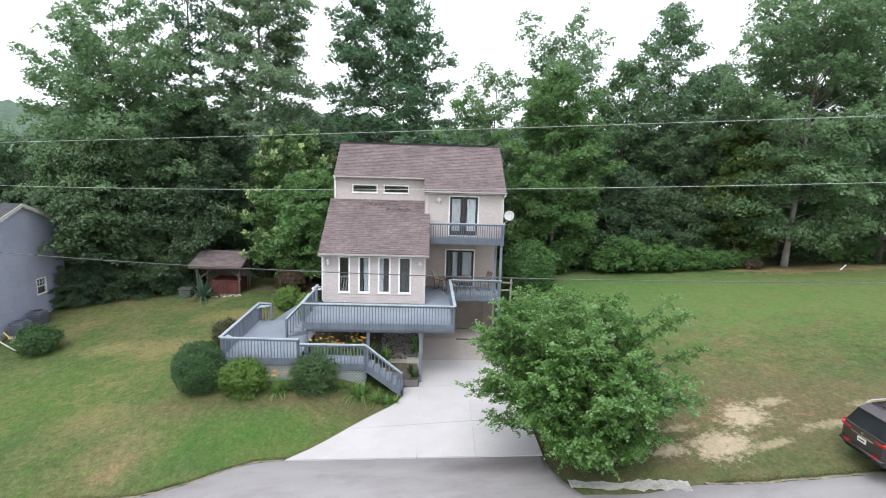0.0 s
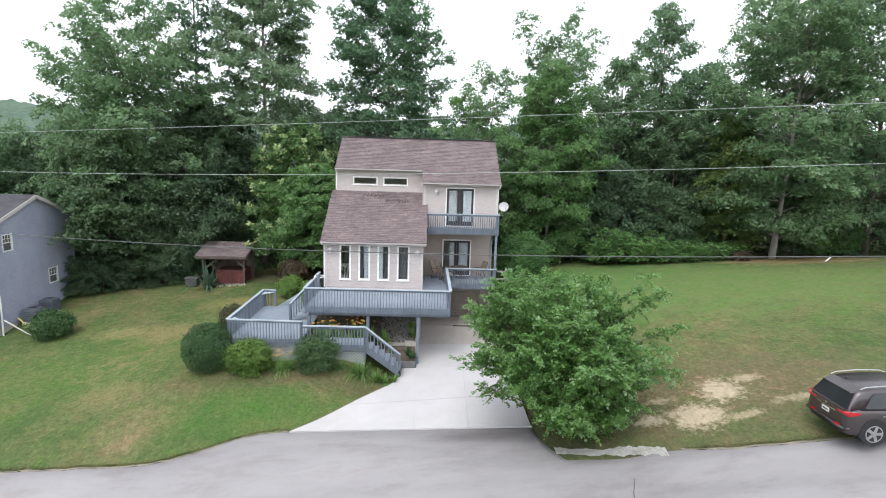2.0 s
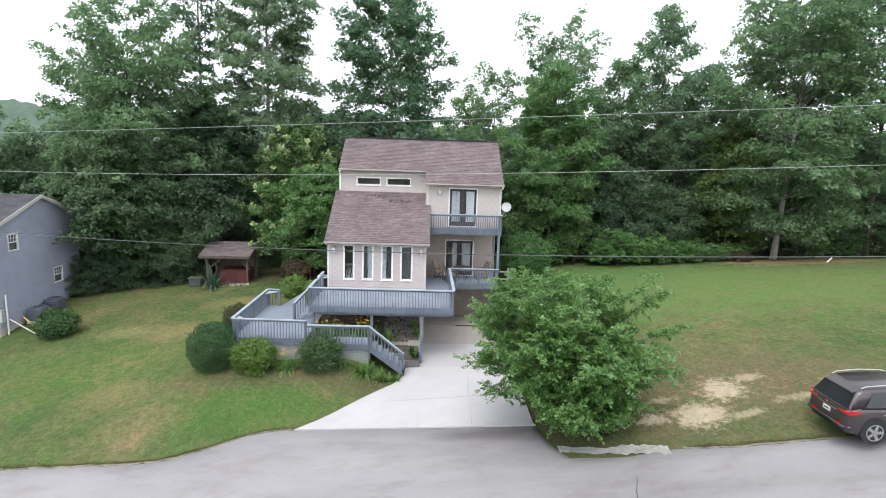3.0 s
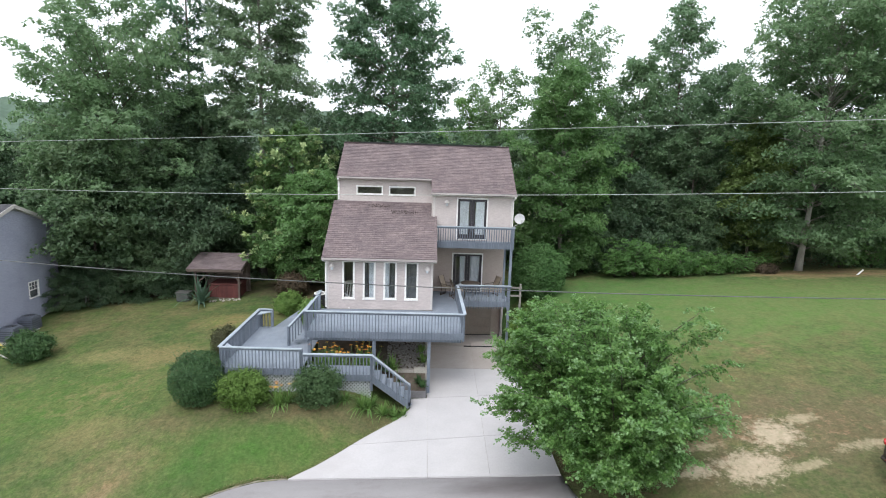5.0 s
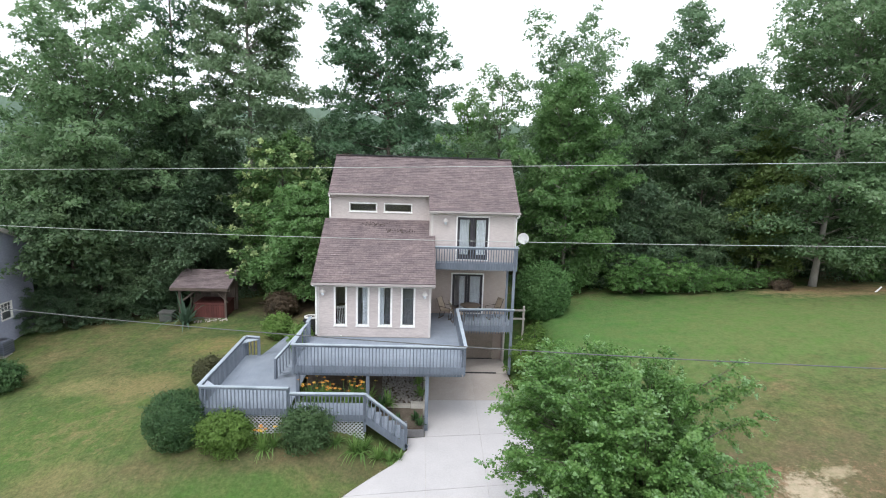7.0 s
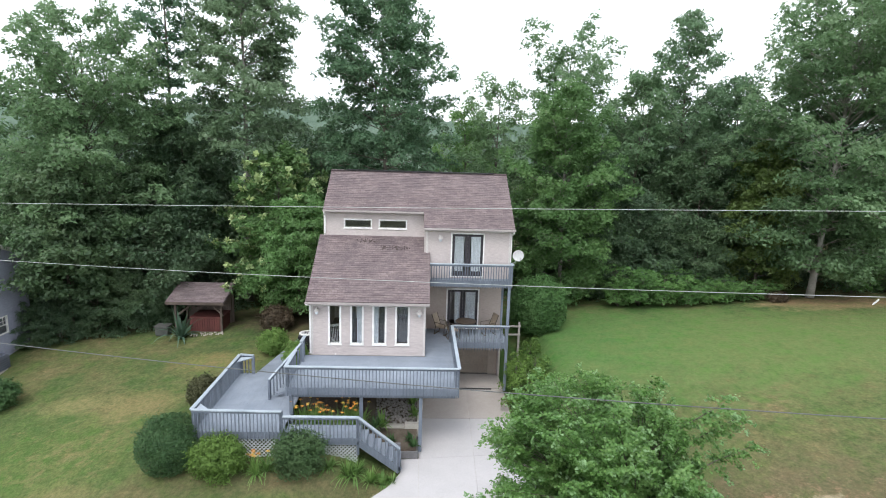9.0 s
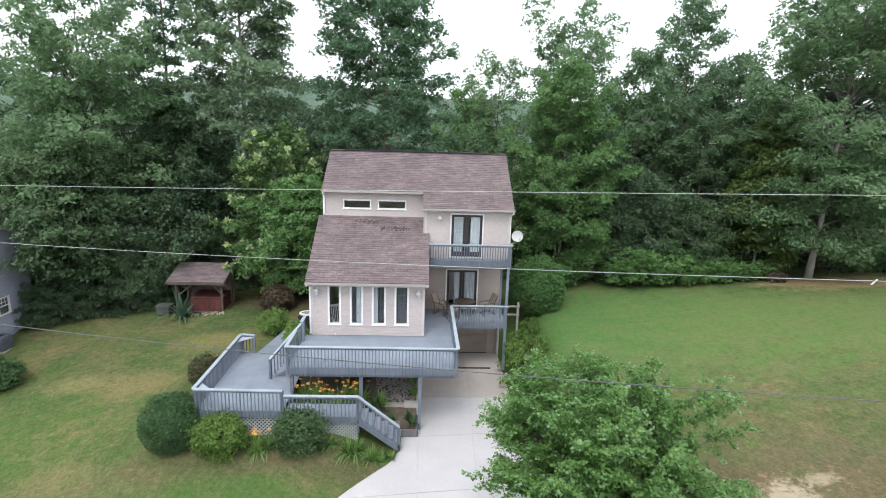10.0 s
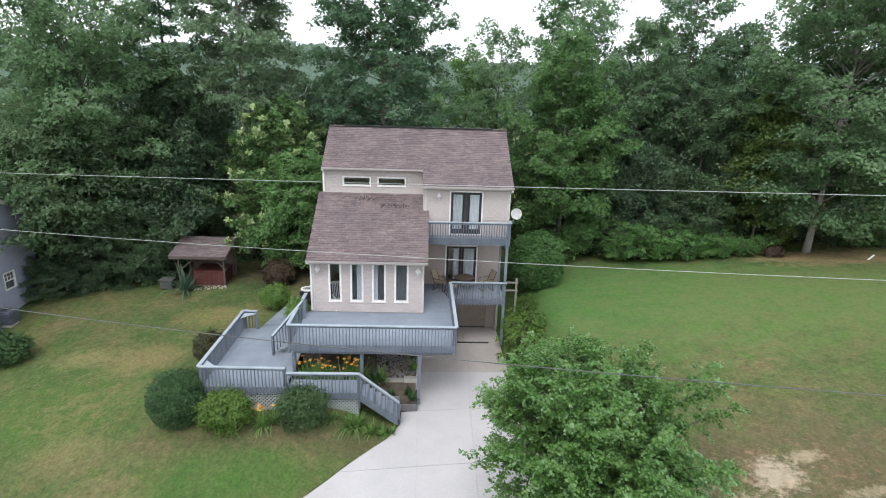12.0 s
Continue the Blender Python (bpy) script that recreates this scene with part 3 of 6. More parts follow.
def road_edge(x):
    return -14.35 - 0.11 * x - 0.45 * smooth(4.0, 9.5, x)


def drive_left(y):
    """Left edge of the driveway, which flares towards the road."""
    if y > -6.45:
        return -1.40
    return float(np.interp(-y, (7.4, 8.22, 8.94, 9.79, 10.65, 11.62, 12.44), (-2.10, -2.56, -3.28, -4.05, -4.68, -5.35, -6.10)))


def drive_z(x, y):
    return -0.68 + 0.085 * x * smooth(-2.0, -9.0, y) + 0.06 * smooth(-3.0, 1.5, y)


def ground(x, y):
    """Height of the natural ground with the cut for the driveway and the bank under the deck."""
    cx, cy = min(45.0, max(-45.0, x)), min(9.0, max(-17.0, y))
    z = 1.16 + 0.089 * cx + 0.0600 * cy - 0.00359 * cx * cy - 0.00034 * cx * cx - 0.0051 * cy * cy
    z += 0.45 * math.exp(-((x + 10.0) ** 2 / 22 + (y + 7.4) ** 2 / 14)) + 0.45 * math.exp(-((x - 13.5) ** 2 / 30 + (y + 15) ** 2 / 22))
    if y < -17:
        z += 0.02 * (y + 17)
    if y > 9:
        z -= 0.04 * (min(y, 80) - 9)
    left, right = -2.15, 3.05
    if y < -7.4:
        left = drive_left(y) - 0.1 - 0.15 * smooth(-11.5, -12.4, y)
    if y < -9:
        right += 0.8 * smooth(-10, -13, y)
    away = max(left - x, x - right, 0.0)
    away = max(away, y - 2.2)
    w = 1 - smooth(0.0, 2.8, away)
    if y < road_edge(x):
        w *= 1 - smooth(0, 2.5, road_edge(x) - y)
    return z * (1 - w) + (drive_z(x, y) - 0.06) * w


# ---- ground, road, driveway ----
def spaced(lo, hi, fine_lo, fine_hi, step):
    vals = list(np.arange(fine_lo, fine_hi + 1e-6, step))
    d, v = step, fine_hi
    while v < hi:
        d *= 1.35
        v += d
        vals.append(min(v, hi))
    d, v = step, fine_lo
    while v > lo:
        d *= 1.35
        v -= d
        vals.insert(0, max(v, lo))
    return vals


def apron(x):
    """The far edge of the asphalt, with the flare where the driveway meets the road."""
    e = road_edge(x)
    if -12.5 < x < 3.0:
        end = -12.35 - 0.09 * (x + 1.5)
        e = e + (end - e) * smooth(-12.5, -6.0, x) ** 1.6
    elif 3.0 <= x < 3.7:
        e = -12.75 + (e - 0.36 + 12.75) * ((x - 3.0) / 0.7) ** 0.5
    elif 3.7 <= x < 7.4:
        e -= 0.36 * (1 - smooth(5.2, 7.4, x))
    return e


def sheet(name, xs, ys, height, mat, label, category):
    verts = [(x, y, height(x, y)) for y in ys for x in xs]
    w = len(xs)
    faces = [(j * w + i, j * w + i + 1, (j + 1) * w + i + 1, (j + 1) * w + i) for j in range(len(ys) - 1) for i in range(w - 1)]
    me = bpy.data.meshes.new(name)
    me.from_pydata(verts, [], faces)
    me.materials.append(mat)
    for p in me.polygons:
        p.use_smooth = True
    return tagged(new(name, me), label, category, kind="structure")


def lawn_height(x, y):
    rough = 0.03 * noise.noise(Vector((x * 0.7, y * 0.7, 0))) + 0.015 * noise.noise(Vector((x * 2.1, y * 2.1, 5)))
    return ground(x, y) + (rough if abs(x) < 60 and -13 < y < 12 else 0) - 0.05 * (y < apron(x) + 0.1) - 0.3 * (road_edge(x) - 5.6 < y < min(apron(x - 0.6), apron(x), apron(x + 0.6)) - 0.7)


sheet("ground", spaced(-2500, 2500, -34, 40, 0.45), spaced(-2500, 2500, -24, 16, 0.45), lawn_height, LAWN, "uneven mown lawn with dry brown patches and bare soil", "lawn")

bm = bmesh.new()
xs = sorted(spaced(-300, 300, -20, 20, 0.4) + [3.0, 3.003, 3.01, 3.025, 3.05, 3.09, 3.14, 3.22, 3.3, 3.4, 3.5, 3.7])
rows = []
for x in xs:
    far, near = apron(x) + 0.05 * noise.noise(Vector((x * 1.3, 0, 3))), road_edge(x) - 6.3 + 0.06 * noise.noise(Vector((x, 9, 3)))
    e = road_edge(x)
    ys = [far, far - 0.06, far * 0.67 + (e - 1.5) * 0.33, far * 0.33 + (e - 1.5) * 0.67, e - 1.5, e - 2.7, e - 3.9, e - 5.1, near + 0.06, near]
    rows.append([bm.verts.new((x, y, ground(x, y) + (0.035 if 0 < k < 9 else -0.03))) for k, y in enumerate(ys)])
for a, b in zip(rows, rows[1:]):
    for i in range(9):
        bm.faces.new((a[i], b[i], b[i + 1], a[i + 1])[::-1])
tagged(mesh_ob("road", bm, ROAD, True), "worn pale grey asphalt residential road", "road", kind="structure")

# cracks in the asphalt
bm = bmesh.new()
for (ax, ay, bx, by, n) in ((5.42, -16.4, 3.8, -21.5, 18),):
    last = None
    for k in range(n + 1):
        f = k / n
        x, y = ax + (bx - ax) * f + 0.10 * noise.noise(Vector((k * 0.7, ax, 0))), ay + (by - ay) * f + 0.10 * noise.noise(Vector((k * 0.7, ax, 7)))
        w = 0.013 + 0.008 * noise.noise(Vector((k, 3, ax)))
        lift = 0.052 + 0.055 * math.exp(-((y + 17) / 0.4) ** 2)
        pair = [bm.verts.new((x - w, y, ground(x, y) + lift)), bm.verts.new((x + w, y + w, ground(x, y) + lift))]
        if last:
            bm.faces.new((last[0], last[1], pair[1], pair[0]))
        last = pair
tagged(mesh_ob("road_cracks", bm, SOIL), "thin dark cracks in the asphalt", "crack", kind="structure")


driveway = thing("driveway", "pale concrete driveway of large jointed slabs", "driveway", kind="structure")


def slab(y0, y1, left, right):
    bm = bmesh.new()
    ny, nx = max(2, int((y1 - y0) / 0.4)), 4
    grid = []
    for j in range(ny + 1):
        y = y0 + (y1 - y0) * j / ny
        xa, xb = left(y), right(y)
        skew = 0.09 * smooth(-10.0, -12.4, y)
        grid.append([(x, y - skew * (x + 1.5)) for x in [xa + (xb - xa) * i / nx for i in range(nx + 1)]])
    rim = grid[0] + [r[-1] for r in grid[1:]] + grid[-1][-2::-1] + [r[0] for r in grid[-2:0:-1]]
    v = {}
    for r in grid:
        for p in r:
            v[p] = bm.verts.new((p[0], p[1], drive_z(*p) + 0.03))
    for a, b in zip(grid, grid[1:]):
        for i in range(nx):
            if a[i + 1][0] - a[i][0] > 1e-4 or b[i + 1][0] - b[i][0] > 1e-4:
                bm.faces.new((v[a[i]], v[a[i + 1]], v[b[i + 1]], v[b[i]]))
    low = [bm.verts.new((p[0], p[1], drive_z(*p) - 0.10)) for p in rim]
    for k in range(len(rim)):
        q = (k + 1) % len(rim)
        bm.faces.new((v[rim[q]], v[rim[k]], low[k], low[q]))
    part("slab", bm, OLDCONCRETE if y0 > -3.4 else CONCRETE, driveway, "tan-stained slab" if y0 > -3.4 else "")


J = 0.005
for (y0, y1) in ((-12.44, -10.02), (-10.01, -6.46), (-6.455, -3.20), (-3.19, -0.10), (0.03, 2.0)):
    slab(y0 + J, y1 - J, lambda y: -1.40 + J, lambda y: 0.85 + 0.03 * (y + 6) - J)
    slab(y0 + J, y1 - J, lambda y: 0.85 + 0.03 * (y + 6) + J, lambda y: 2.95 - J)
    if y1 < -6:
        slab(y0 + J, y1 - J, lambda y: drive_left(y), lambda y: -1.40 - J)
bm = bmesh.new()
vs = [[bm.verts.new((x, y, drive_z(x, y) + 0.012)) for x in (-1.41, 0.8, 2.95)] for y in (-12.2, -10, -8, -6, -4, -2, 0, 2)]
for a, b in zip(vs, vs[1:]):
    for i in range(2):
        bm.faces.new((a[i], a[i + 1], b[i + 1], b[i]))
part("joint_filler", bm, BLOCK, driveway)
part("drain_channel", boxes((0.65, 2.35, -0.09, 0.02, -0.62, -0.578)), BLACK, driveway, "black slotted drain grate across the slab")

# pale broken concrete strip along the road
bm = bmesh.new()
last = None
for k in range(34):
    x = 3.45 + 3.4 * k / 33
    y = -14.55 - 0.26 * (x - 3.45) + 0.07 * noise.noise(Vector((x * 2, 0, 1)))
    w = 0.19 + 0.10 * noise.noise(Vector((x * 1.9, 4, 1))) + 0.10 * noise.noise(Vector((x * 6.1, 2, 1)))
    pair = [bm.verts.new((x, y - w, ground(x, y - w) + 0.035)), bm.verts.new((x, y + w, ground(x, y + w) + 0.045))]
    if last:
        bm.faces.new((last[0], pair[0], pair[1], last[1]))
    last = pair
bmesh.ops.solidify(bm, geom=bm.faces[:], thickness=0.08)
KERB = weathered("broken_pale_concrete", (0.52, 0.505, 0.48), (0.70, 0.685, 0.66), 3.0, 25, 0.9, 0.15, None, 0.6, 0.0, 0.0, (0.20, 0.20, 0.14), 0.25)
tagged(mesh_ob("kerb_strip", bm, KERB), "broken pale concrete strip beside the road", "kerb", kind="structure")

# ragged grass that creeps over the edges of the asphalt and the concrete
SAND = weathered("sandy_grit", (0.20, 0.178, 0.130), (0.32, 0.29, 0.235), 3, 60, 0.95, 0.1, None, 0.8, 0.0, 0.0, (0.20, 0.19, 0.10), 0.3)
for lo, hi in ((-24.0, -5.9), (7.3, 19.0)):
    bm = bmesh.new()
    last = None
    for x in np.arange(lo, hi, 0.06):
        e = apron(x) + 0.05 * noise.noise(Vector((x * 1.3, 0, 3)))
        a = 0.05 + 0.09 * noise.noise(Vector((x * 1.9, 3, 0))) + 0.05 * noise.noise(Vector((x * 7.0, 3, 0)))
        b = 0.05 + 0.05 * noise.noise(Vector((x * 2.6, 8, 0))) + 0.04 * noise.noise(Vector((x * 9.0, 8, 0)))
        dip = 0.03 * noise.noise(Vector((x * 1.1, 6, 2)))
        pair = [bm.verts.new((x, e - b, ground(x, e - b) + 0.039)), bm.verts.new((x, e + 0.5 * a, ground(x, e) + 0.028 + dip)), bm.verts.new((x, e + a + 0.06, ground(x, e + a + 0.06) - 0.02))]
        if last:
            bm.faces.new((last[0], pair[0], pair[1], last[1]))
            bm.faces.new((last[1], pair[1], pair[2], last[2]))
        last = pair
    tagged(mesh_ob("road_verge", bm, SAND, True), "narrow sandy grit along the road's edge", "verge", kind="structure")
DRYGRASS = foliage("edge_grass", (0.085, 0.115, 0.042), (0.135, 0.155, 0.065), (0.230, 0.215, 0.115), 0.45, None, 0.8, 0.5, gloss=0.1)
rg = np.random.default_rng(17)
spots = []
for x in np.arange(-22.0, 17.0, 0.016):
    if not 2.9 < x < 7.6 and not -6.0 < x < 2.9:
        spots.append((x, apron(x) + 0.05 * noise.noise(Vector((x * 1.3, 0, 3))) + 0.06 + abs(rg.normal(0, 0.06)) - 0.05 * noise.noise(Vector((x * 4.1, 5, 0)))))
for y in np.arange(-12.3, -7.6, 0.012):
    skew = 0.09 * smooth(-10.0, -12.4, y)
    left = drive_left(y)
    spots.append((left + rg.normal(-0.03, 0.035) + 0.05 * noise.noise(Vector((y * 3.3, 1, 0))), y - skew * (left + 1.5)))
    spots.append((2.98 + abs(rg.normal(0, 0.04)), y))
for y in np.arange(-7.6, 0.5, 0.02):
    spots.append((2.98 + abs(rg.normal(0, 0.05)), y))
blades = []
for x, y in spots:
    z = max(ground(x, y), drive_z(x, y) - 0.02 if -6.2 < x < 3 and y > -12.4 else -9) + 0.02
    for k in range(3):
        az, h = rg.uniform(0, 2 * math.pi), rg.uniform(0.02, 0.06)
        d = np.array((math.cos(az), math.sin(az), 0.0))
        side = np.array((-d[1], d[0], 0.0)) * rg.uniform(0.012, 0.022)
        at = np.array((x, y, z)) + rg.normal(0, 0.02, 3) * (1, 1, 0)
        blades.append((at - side, at + side, at + d * h * rg.uniform(0.8, 2.0) + (0, 0, h * 0.7)))
tagged(new("edge_grass", quads_mesh("edge_grass", np.array(blades), DRYGRASS)), "ragged dry grass along the road and driveway edges", "grass", kind="stuff")

# distant wooded hills, with the haze painted in as a bluish green
L_HILL = weathered("haze_tinted_woods", (0.075, 0.115, 0.085), (0.110, 0.155, 0.115), 0.02, 0.25, 0.95, 0.05, None, 0.6, 0.0)


def hill(name, dist, h, seed, spread=1.25):
    bm = bmesh.new()
    cols = []
    n = 800
    for k in range(n + 1):
        a = -spread + 2 * spread * k / n
        t = h * (0.78 + 0.30 * noise.noise(Vector((a * 2.2, seed, 0))) + 0.05 * noise.noise(Vector((a * 24, seed, 1))))
        col = []
        for f, g in ((0.55, 0.0), (0.7, 0.3), (0.85, 0.72), (0.95, 0.95), (1.0, 1.0), (1.15, 0.8), (1.6, 0.0)):
            r = dist * f
            b = dist / 420 * (3.4 * noise.noise(Vector((a * 55, f * 20, seed))) + 2.2 * noise.noise(Vector((a * 140, f * 40, seed))))
            col.append(bm.verts.new((r * math.sin(a), -30 + r * math.cos(a), -3 + t * g + (b if 0 < g else 0))))
        cols.append(col)
    for a, b in zip(cols, cols[1:]):
        for i in range(6):
            bm.faces.new((a[i], b[i], b[i + 1], a[i + 1]))
    return tagged(mesh_ob(name, bm, L_HILL, True), "hazy wooded hill ridge far behind the trees", "hill", kind="structure")


hill("backdrop_hill", 420, 42, 3.0)
hill("backdrop_hill_far", 900, 78, 8.0)


# ---- house ----
house = thing("house", "three-level beige vinyl-sided house with brown shingle roofs", "house", (0, 0, 0))


def lap_wall(name, x0, x1, z0, z1, m, holes=(), mat=None, parent=None, course=0.15, thick=0.15, top=None, lip=0.030):
    """A wall of lapped boards in the plane y = 0 of the pose m, facing -y, with openings."""
    bm = bmesh.new()
    levels = {z0, z1}
    k = math.floor(z0 / course)
    while k * course < z1:
        if k * course > z0:
            levels.add(k * course)
        k += 1
    for h in holes:
        levels |= {h[2], h[3]}
    levels = sorted(v for v in levels if z0 <= v <= z1)
    for a, b in zip(levels, levels[1:]):
        if b - a < 1e-4:
            continue
        base = math.floor((a + b) / 2 / course) * course
        ya, yb = (-lip * (1 - (v - base) / course) for v in (a, b))
        spans, cut = [(x0, x1)], [h for h in holes if h[2] < (a + b) / 2 < h[3]]
        for h in cut:
            spans = [s for p, q in spans for s in ((p, min(q, h[0])), (max(p, h[1]), q)) if s[1] - s[0] > 1e-3]
        for p, q in spans:
            qa = qb = q
            if top:
                pa, pb, qa, qb = top(p, q, a, b)
            else:
                pa = pb = p
            if qa - pa < 1e-3 and qb - pb < 1e-3:
                continue
            vs = [bm.verts.new(m @ Vector(c)) for c in ((pa, ya, a), (qa, ya, a), (qb, yb, b), (pb, yb, b), (pa, thick, a), (qa, thick, a), (qb, thick, b), (pb, thick, b))]
            for f in ((0, 1, 2, 3), (7, 6, 5, 4), (0, 4, 5, 1), (3, 2, 6, 7), (0, 3, 7, 4), (1, 5, 6, 2)):
                bm.faces.new([vs[i] for i in f])
    bmesh.ops.remove_doubles(bm, verts=bm.verts, dist=0.0004)
    return part(name, bm, mat or SIDING, parent or house)


def roof_plane(name, x0, x1, ye, ze, yr, zr, parent, mat=None, course=0.145, thick=0.14):
    """A sloping roof from its eave to its ridge, in overlapping courses."""
    bm = bmesh.new()
    run, rise = yr - ye, zr - ze
    length = math.hypot(run, rise)
    ny = -rise / length if run > 0 else rise / length
    nz = abs(run) / length
    n = max(1, round(length / course))
    def at(f, off):
        return ye + run * f + ny * off, ze + rise * f + nz * off
    for k in range(n):
        (ya, za), (yb, zb) = at(k / n, 0.016), at((k + 1) / n, 0.002)
        (yc, zc), (yd, zd) = at(k / n, -thick), at((k + 1) / n, -thick)
        vs = [bm.verts.new(c) for c in ((x0, ya, za), (x1, ya, za), (x1, yb, zb), (x0, yb, zb), (x0, yc, zc), (x1, yc, zc), (x1, yd, zd), (x0, yd, zd))]
        for f in ((0, 1, 2, 3), (0, 4, 5, 1), (7, 6, 5, 4), (0, 3, 7, 4), (1, 5, 6, 2)):
            bm.faces.new([vs[i] for i in f])
    bmesh.ops.remove_doubles(bm, verts=bm.verts, dist=0.0004)
    bmesh.ops.recalc_face_normals(bm, faces=bm.faces)
    return part(name, bm, mat or SHINGLE, parent)


XL, XM, XR = -6.42, -1.22, 2.98
SL = 0.66
RY, RZ = 3.5, 10.36
ident = Matrix.Identity(4)

FRONT_WINDOWS = [(-5.67, -5.06), (-4.66, -4.04), (-3.645, -2.99), (-2.60, -1.93)]
holes_front = [(a + 0.05, b - 0.05, 2.66, 4.52) for a, b in FRONT_WINDOWS]
lap_wall("wall", XL, XM, 2.12, 4.82, pose(0, -2.5, 0), holes_front)
CLERE = [(-5.42, -3.99), (-3.66, -2.21)]
lap_wall("wall", XL + 0.02, -1.30, 7.15, 8.50, pose(0, 1.0, 0), [(a + 0.05, b - 0.05, 7.60, 7.99) for a, b in CLERE])
lap_wall("wall", XM, XR, 5.10, 7.95, pose(0, 0, 0), [(0.06, 1.62, 5.40, 7.54)])
lap_wall("wall", XM, XR, 2.10, 5.12, pose(0, 1.6, 0), [(-0.02, 1.66, 2.12, 4.30)], TANSIDING)
# corner post strip between the wings above the lower roof, and the recessed cheek wall
part("wall", boxes((-1.32, -1.20, 0.002, 1.14, 6.4, 7.92)), SIDING, house)
part("corner_trim", boxes((-1.245, -1.135, -0.03, 0.02, 5.10, 7.80)), TRIM, house)
part("corner_trim", boxes((2.90, 3.00, -0.03, 0.02, 5.10, 7.80)), TRIM, house)
part("corner_trim", boxes((XL - 0.02, XL + 0.08, -2.53, -2.48, 2.12, 4.70)), TRIM, house)
part("corner_trim", boxes((XM - 0.08, XM + 0.02, -2.53, -2.48, 2.12, 4.70)), TRIM, house)
part("corner_trim", boxes((XL - 0.01, XL + 0.09, 0.97, 1.02, 7.18, 8.40)), TRIM, house)


def gable(x, name="wall"):
    """A side wall that follows both roofs."""
    bm = bmesh.new()
    pts = [(-2.5, -0.2), (-2.5, 4.78), (1.0, 7.0), (1.0, 8.5), (RY, RZ - 0.2), (7.0, 8.0), (7.0, -0.2)] if x < 0 else [(0.0, 5.1), (0.0, 7.9), (RY, RZ - 0.2), (7.0, 8.0), (7.0, -0.6), (1.6, -0.6), (1.6, 5.1)]
    a = [bm.verts.new((x, y, z)) for y, z in pts]
    b = [bm.verts.new((x + 0.12, y, z)) for y, z in pts]
    bm.faces.new(a)
    bm.faces.new(b[::-1])
    for k in range(len(pts)):
        q = (k + 1) % len(pts)
        bm.faces.new((a[k], b[k], b[q], a[q]))
    bmesh.ops.recalc_face_normals(bm, faces=bm.faces)
    part(name, bm, SIDING, house)


gable(XL)
gable(XR - 0.12)
part("wall", boxes((XL, XR, 6.9, 7.0, -0.6, 8.0)), SIDING, house)
part("wall", boxes((XM - 0.12, XM, -2.48, 1.6, -0.6, 4.7)), BROWNWALL, house, "tan side wall of the porch recess")
part("wall", boxes((XM - 0.12, XM, -0.1, 1.6, 4.71, 6.2)), SIDING, house)
part("interior_wall", boxes((XL + 0.15, XM - 0.14, 3.3, 3.4, 2.09, 9.9)), TRIM, house)
part("interior_wall", boxes((XM + 0.02, XR - 0.14, 3.3, 3.4, 2.09, 9.9)), TRIM, house)
part("foundation_wall", boxes((XL, XM - 0.13, -2.45, -2.25, -0.6, 2.10)), BLOCK, house)
part("ceiling", boxes((XM, XR, 0.02, 1.58, 5.0, 5.09)), BROWNWALL, house)
part("floor", boxes((XL + 0.15, XM - 0.14, -2.3, 6.9, 2.0, 2.09)), OLDWOOD, house)
part("floor", boxes((XM + 0.05, XR - 0.15, 1.78, 6.9, 2.0, 2.09)), OLDWOOD, house)
part("floor", boxes((XL + 0.15, XR - 0.15, 1.8, 6.9, 5.1, 5.3)), OLDWOOD, house)
lap_wall("garage_wall", XM, XR, -0.62, 2.0, pose(0, 2.0, 0), [(-0.40, 2.37, -0.60, 1.55)], BROWNWALL)

roof_main = roof_plane("roof", -1.36, 3.13, -0.3, RZ - 3.8 * SL, RY, RZ, house)
roof_plane("roof", -6.42, -1.362, 0.7, RZ - 2.8 * SL, RY, RZ, house)
roof_plane("roof", -6.42, 3.13, 7.4, RZ - 3.9 * SL, RY, RZ - 0.002, house)
roof_plane("roof", -6.62, -1.03, -2.87, 4.75, -0.01, 4.75 + 2.86 * 0.635, house)
roof_plane("roof", -6.62, -1.325, -0.01, 4.75 + 2.86 * 0.635, 0.98, 4.75 + 3.85 * 0.635, house)
bm = bmesh.new()
bar(bm, (-5.6, RY, RZ + 0.035), (2.4, RY, RZ + 0.035), 0.26, 0.05)
part("ridge_vent", bm, BLACK, house, "dark ridge vent along the roof top")
part("ridge_cap", bar(bmesh.new(), (-6.42, RY, RZ + 0.012), (-5.62, RY, RZ + 0.012), 0.30, 0.03), SHINGLE, house)
part("ridge_cap", bar(bmesh.new(), (2.42, RY, RZ + 0.012), (3.13, RY, RZ + 0.012), 0.30, 0.03), SHINGLE, house)


def gutter(x0, x1, y, z):
    bm = boxes((x0, x1, y - 0.12, y - 0.108, z - 0.075, z + 0.002), (x0, x1, y - 0.12, y, z - 0.085, z - 0.075), (x0, x0 + 0.012, y - 0.108, y, z - 0.075, z), (x1 - 0.012, x1, y - 0.108, y, z - 0.075, z), (x0, x1, y - 0.012, y, z - 0.075, z))
    g = part("gutter", bm, GUTTER, house, "cream aluminium gutter")
    return g


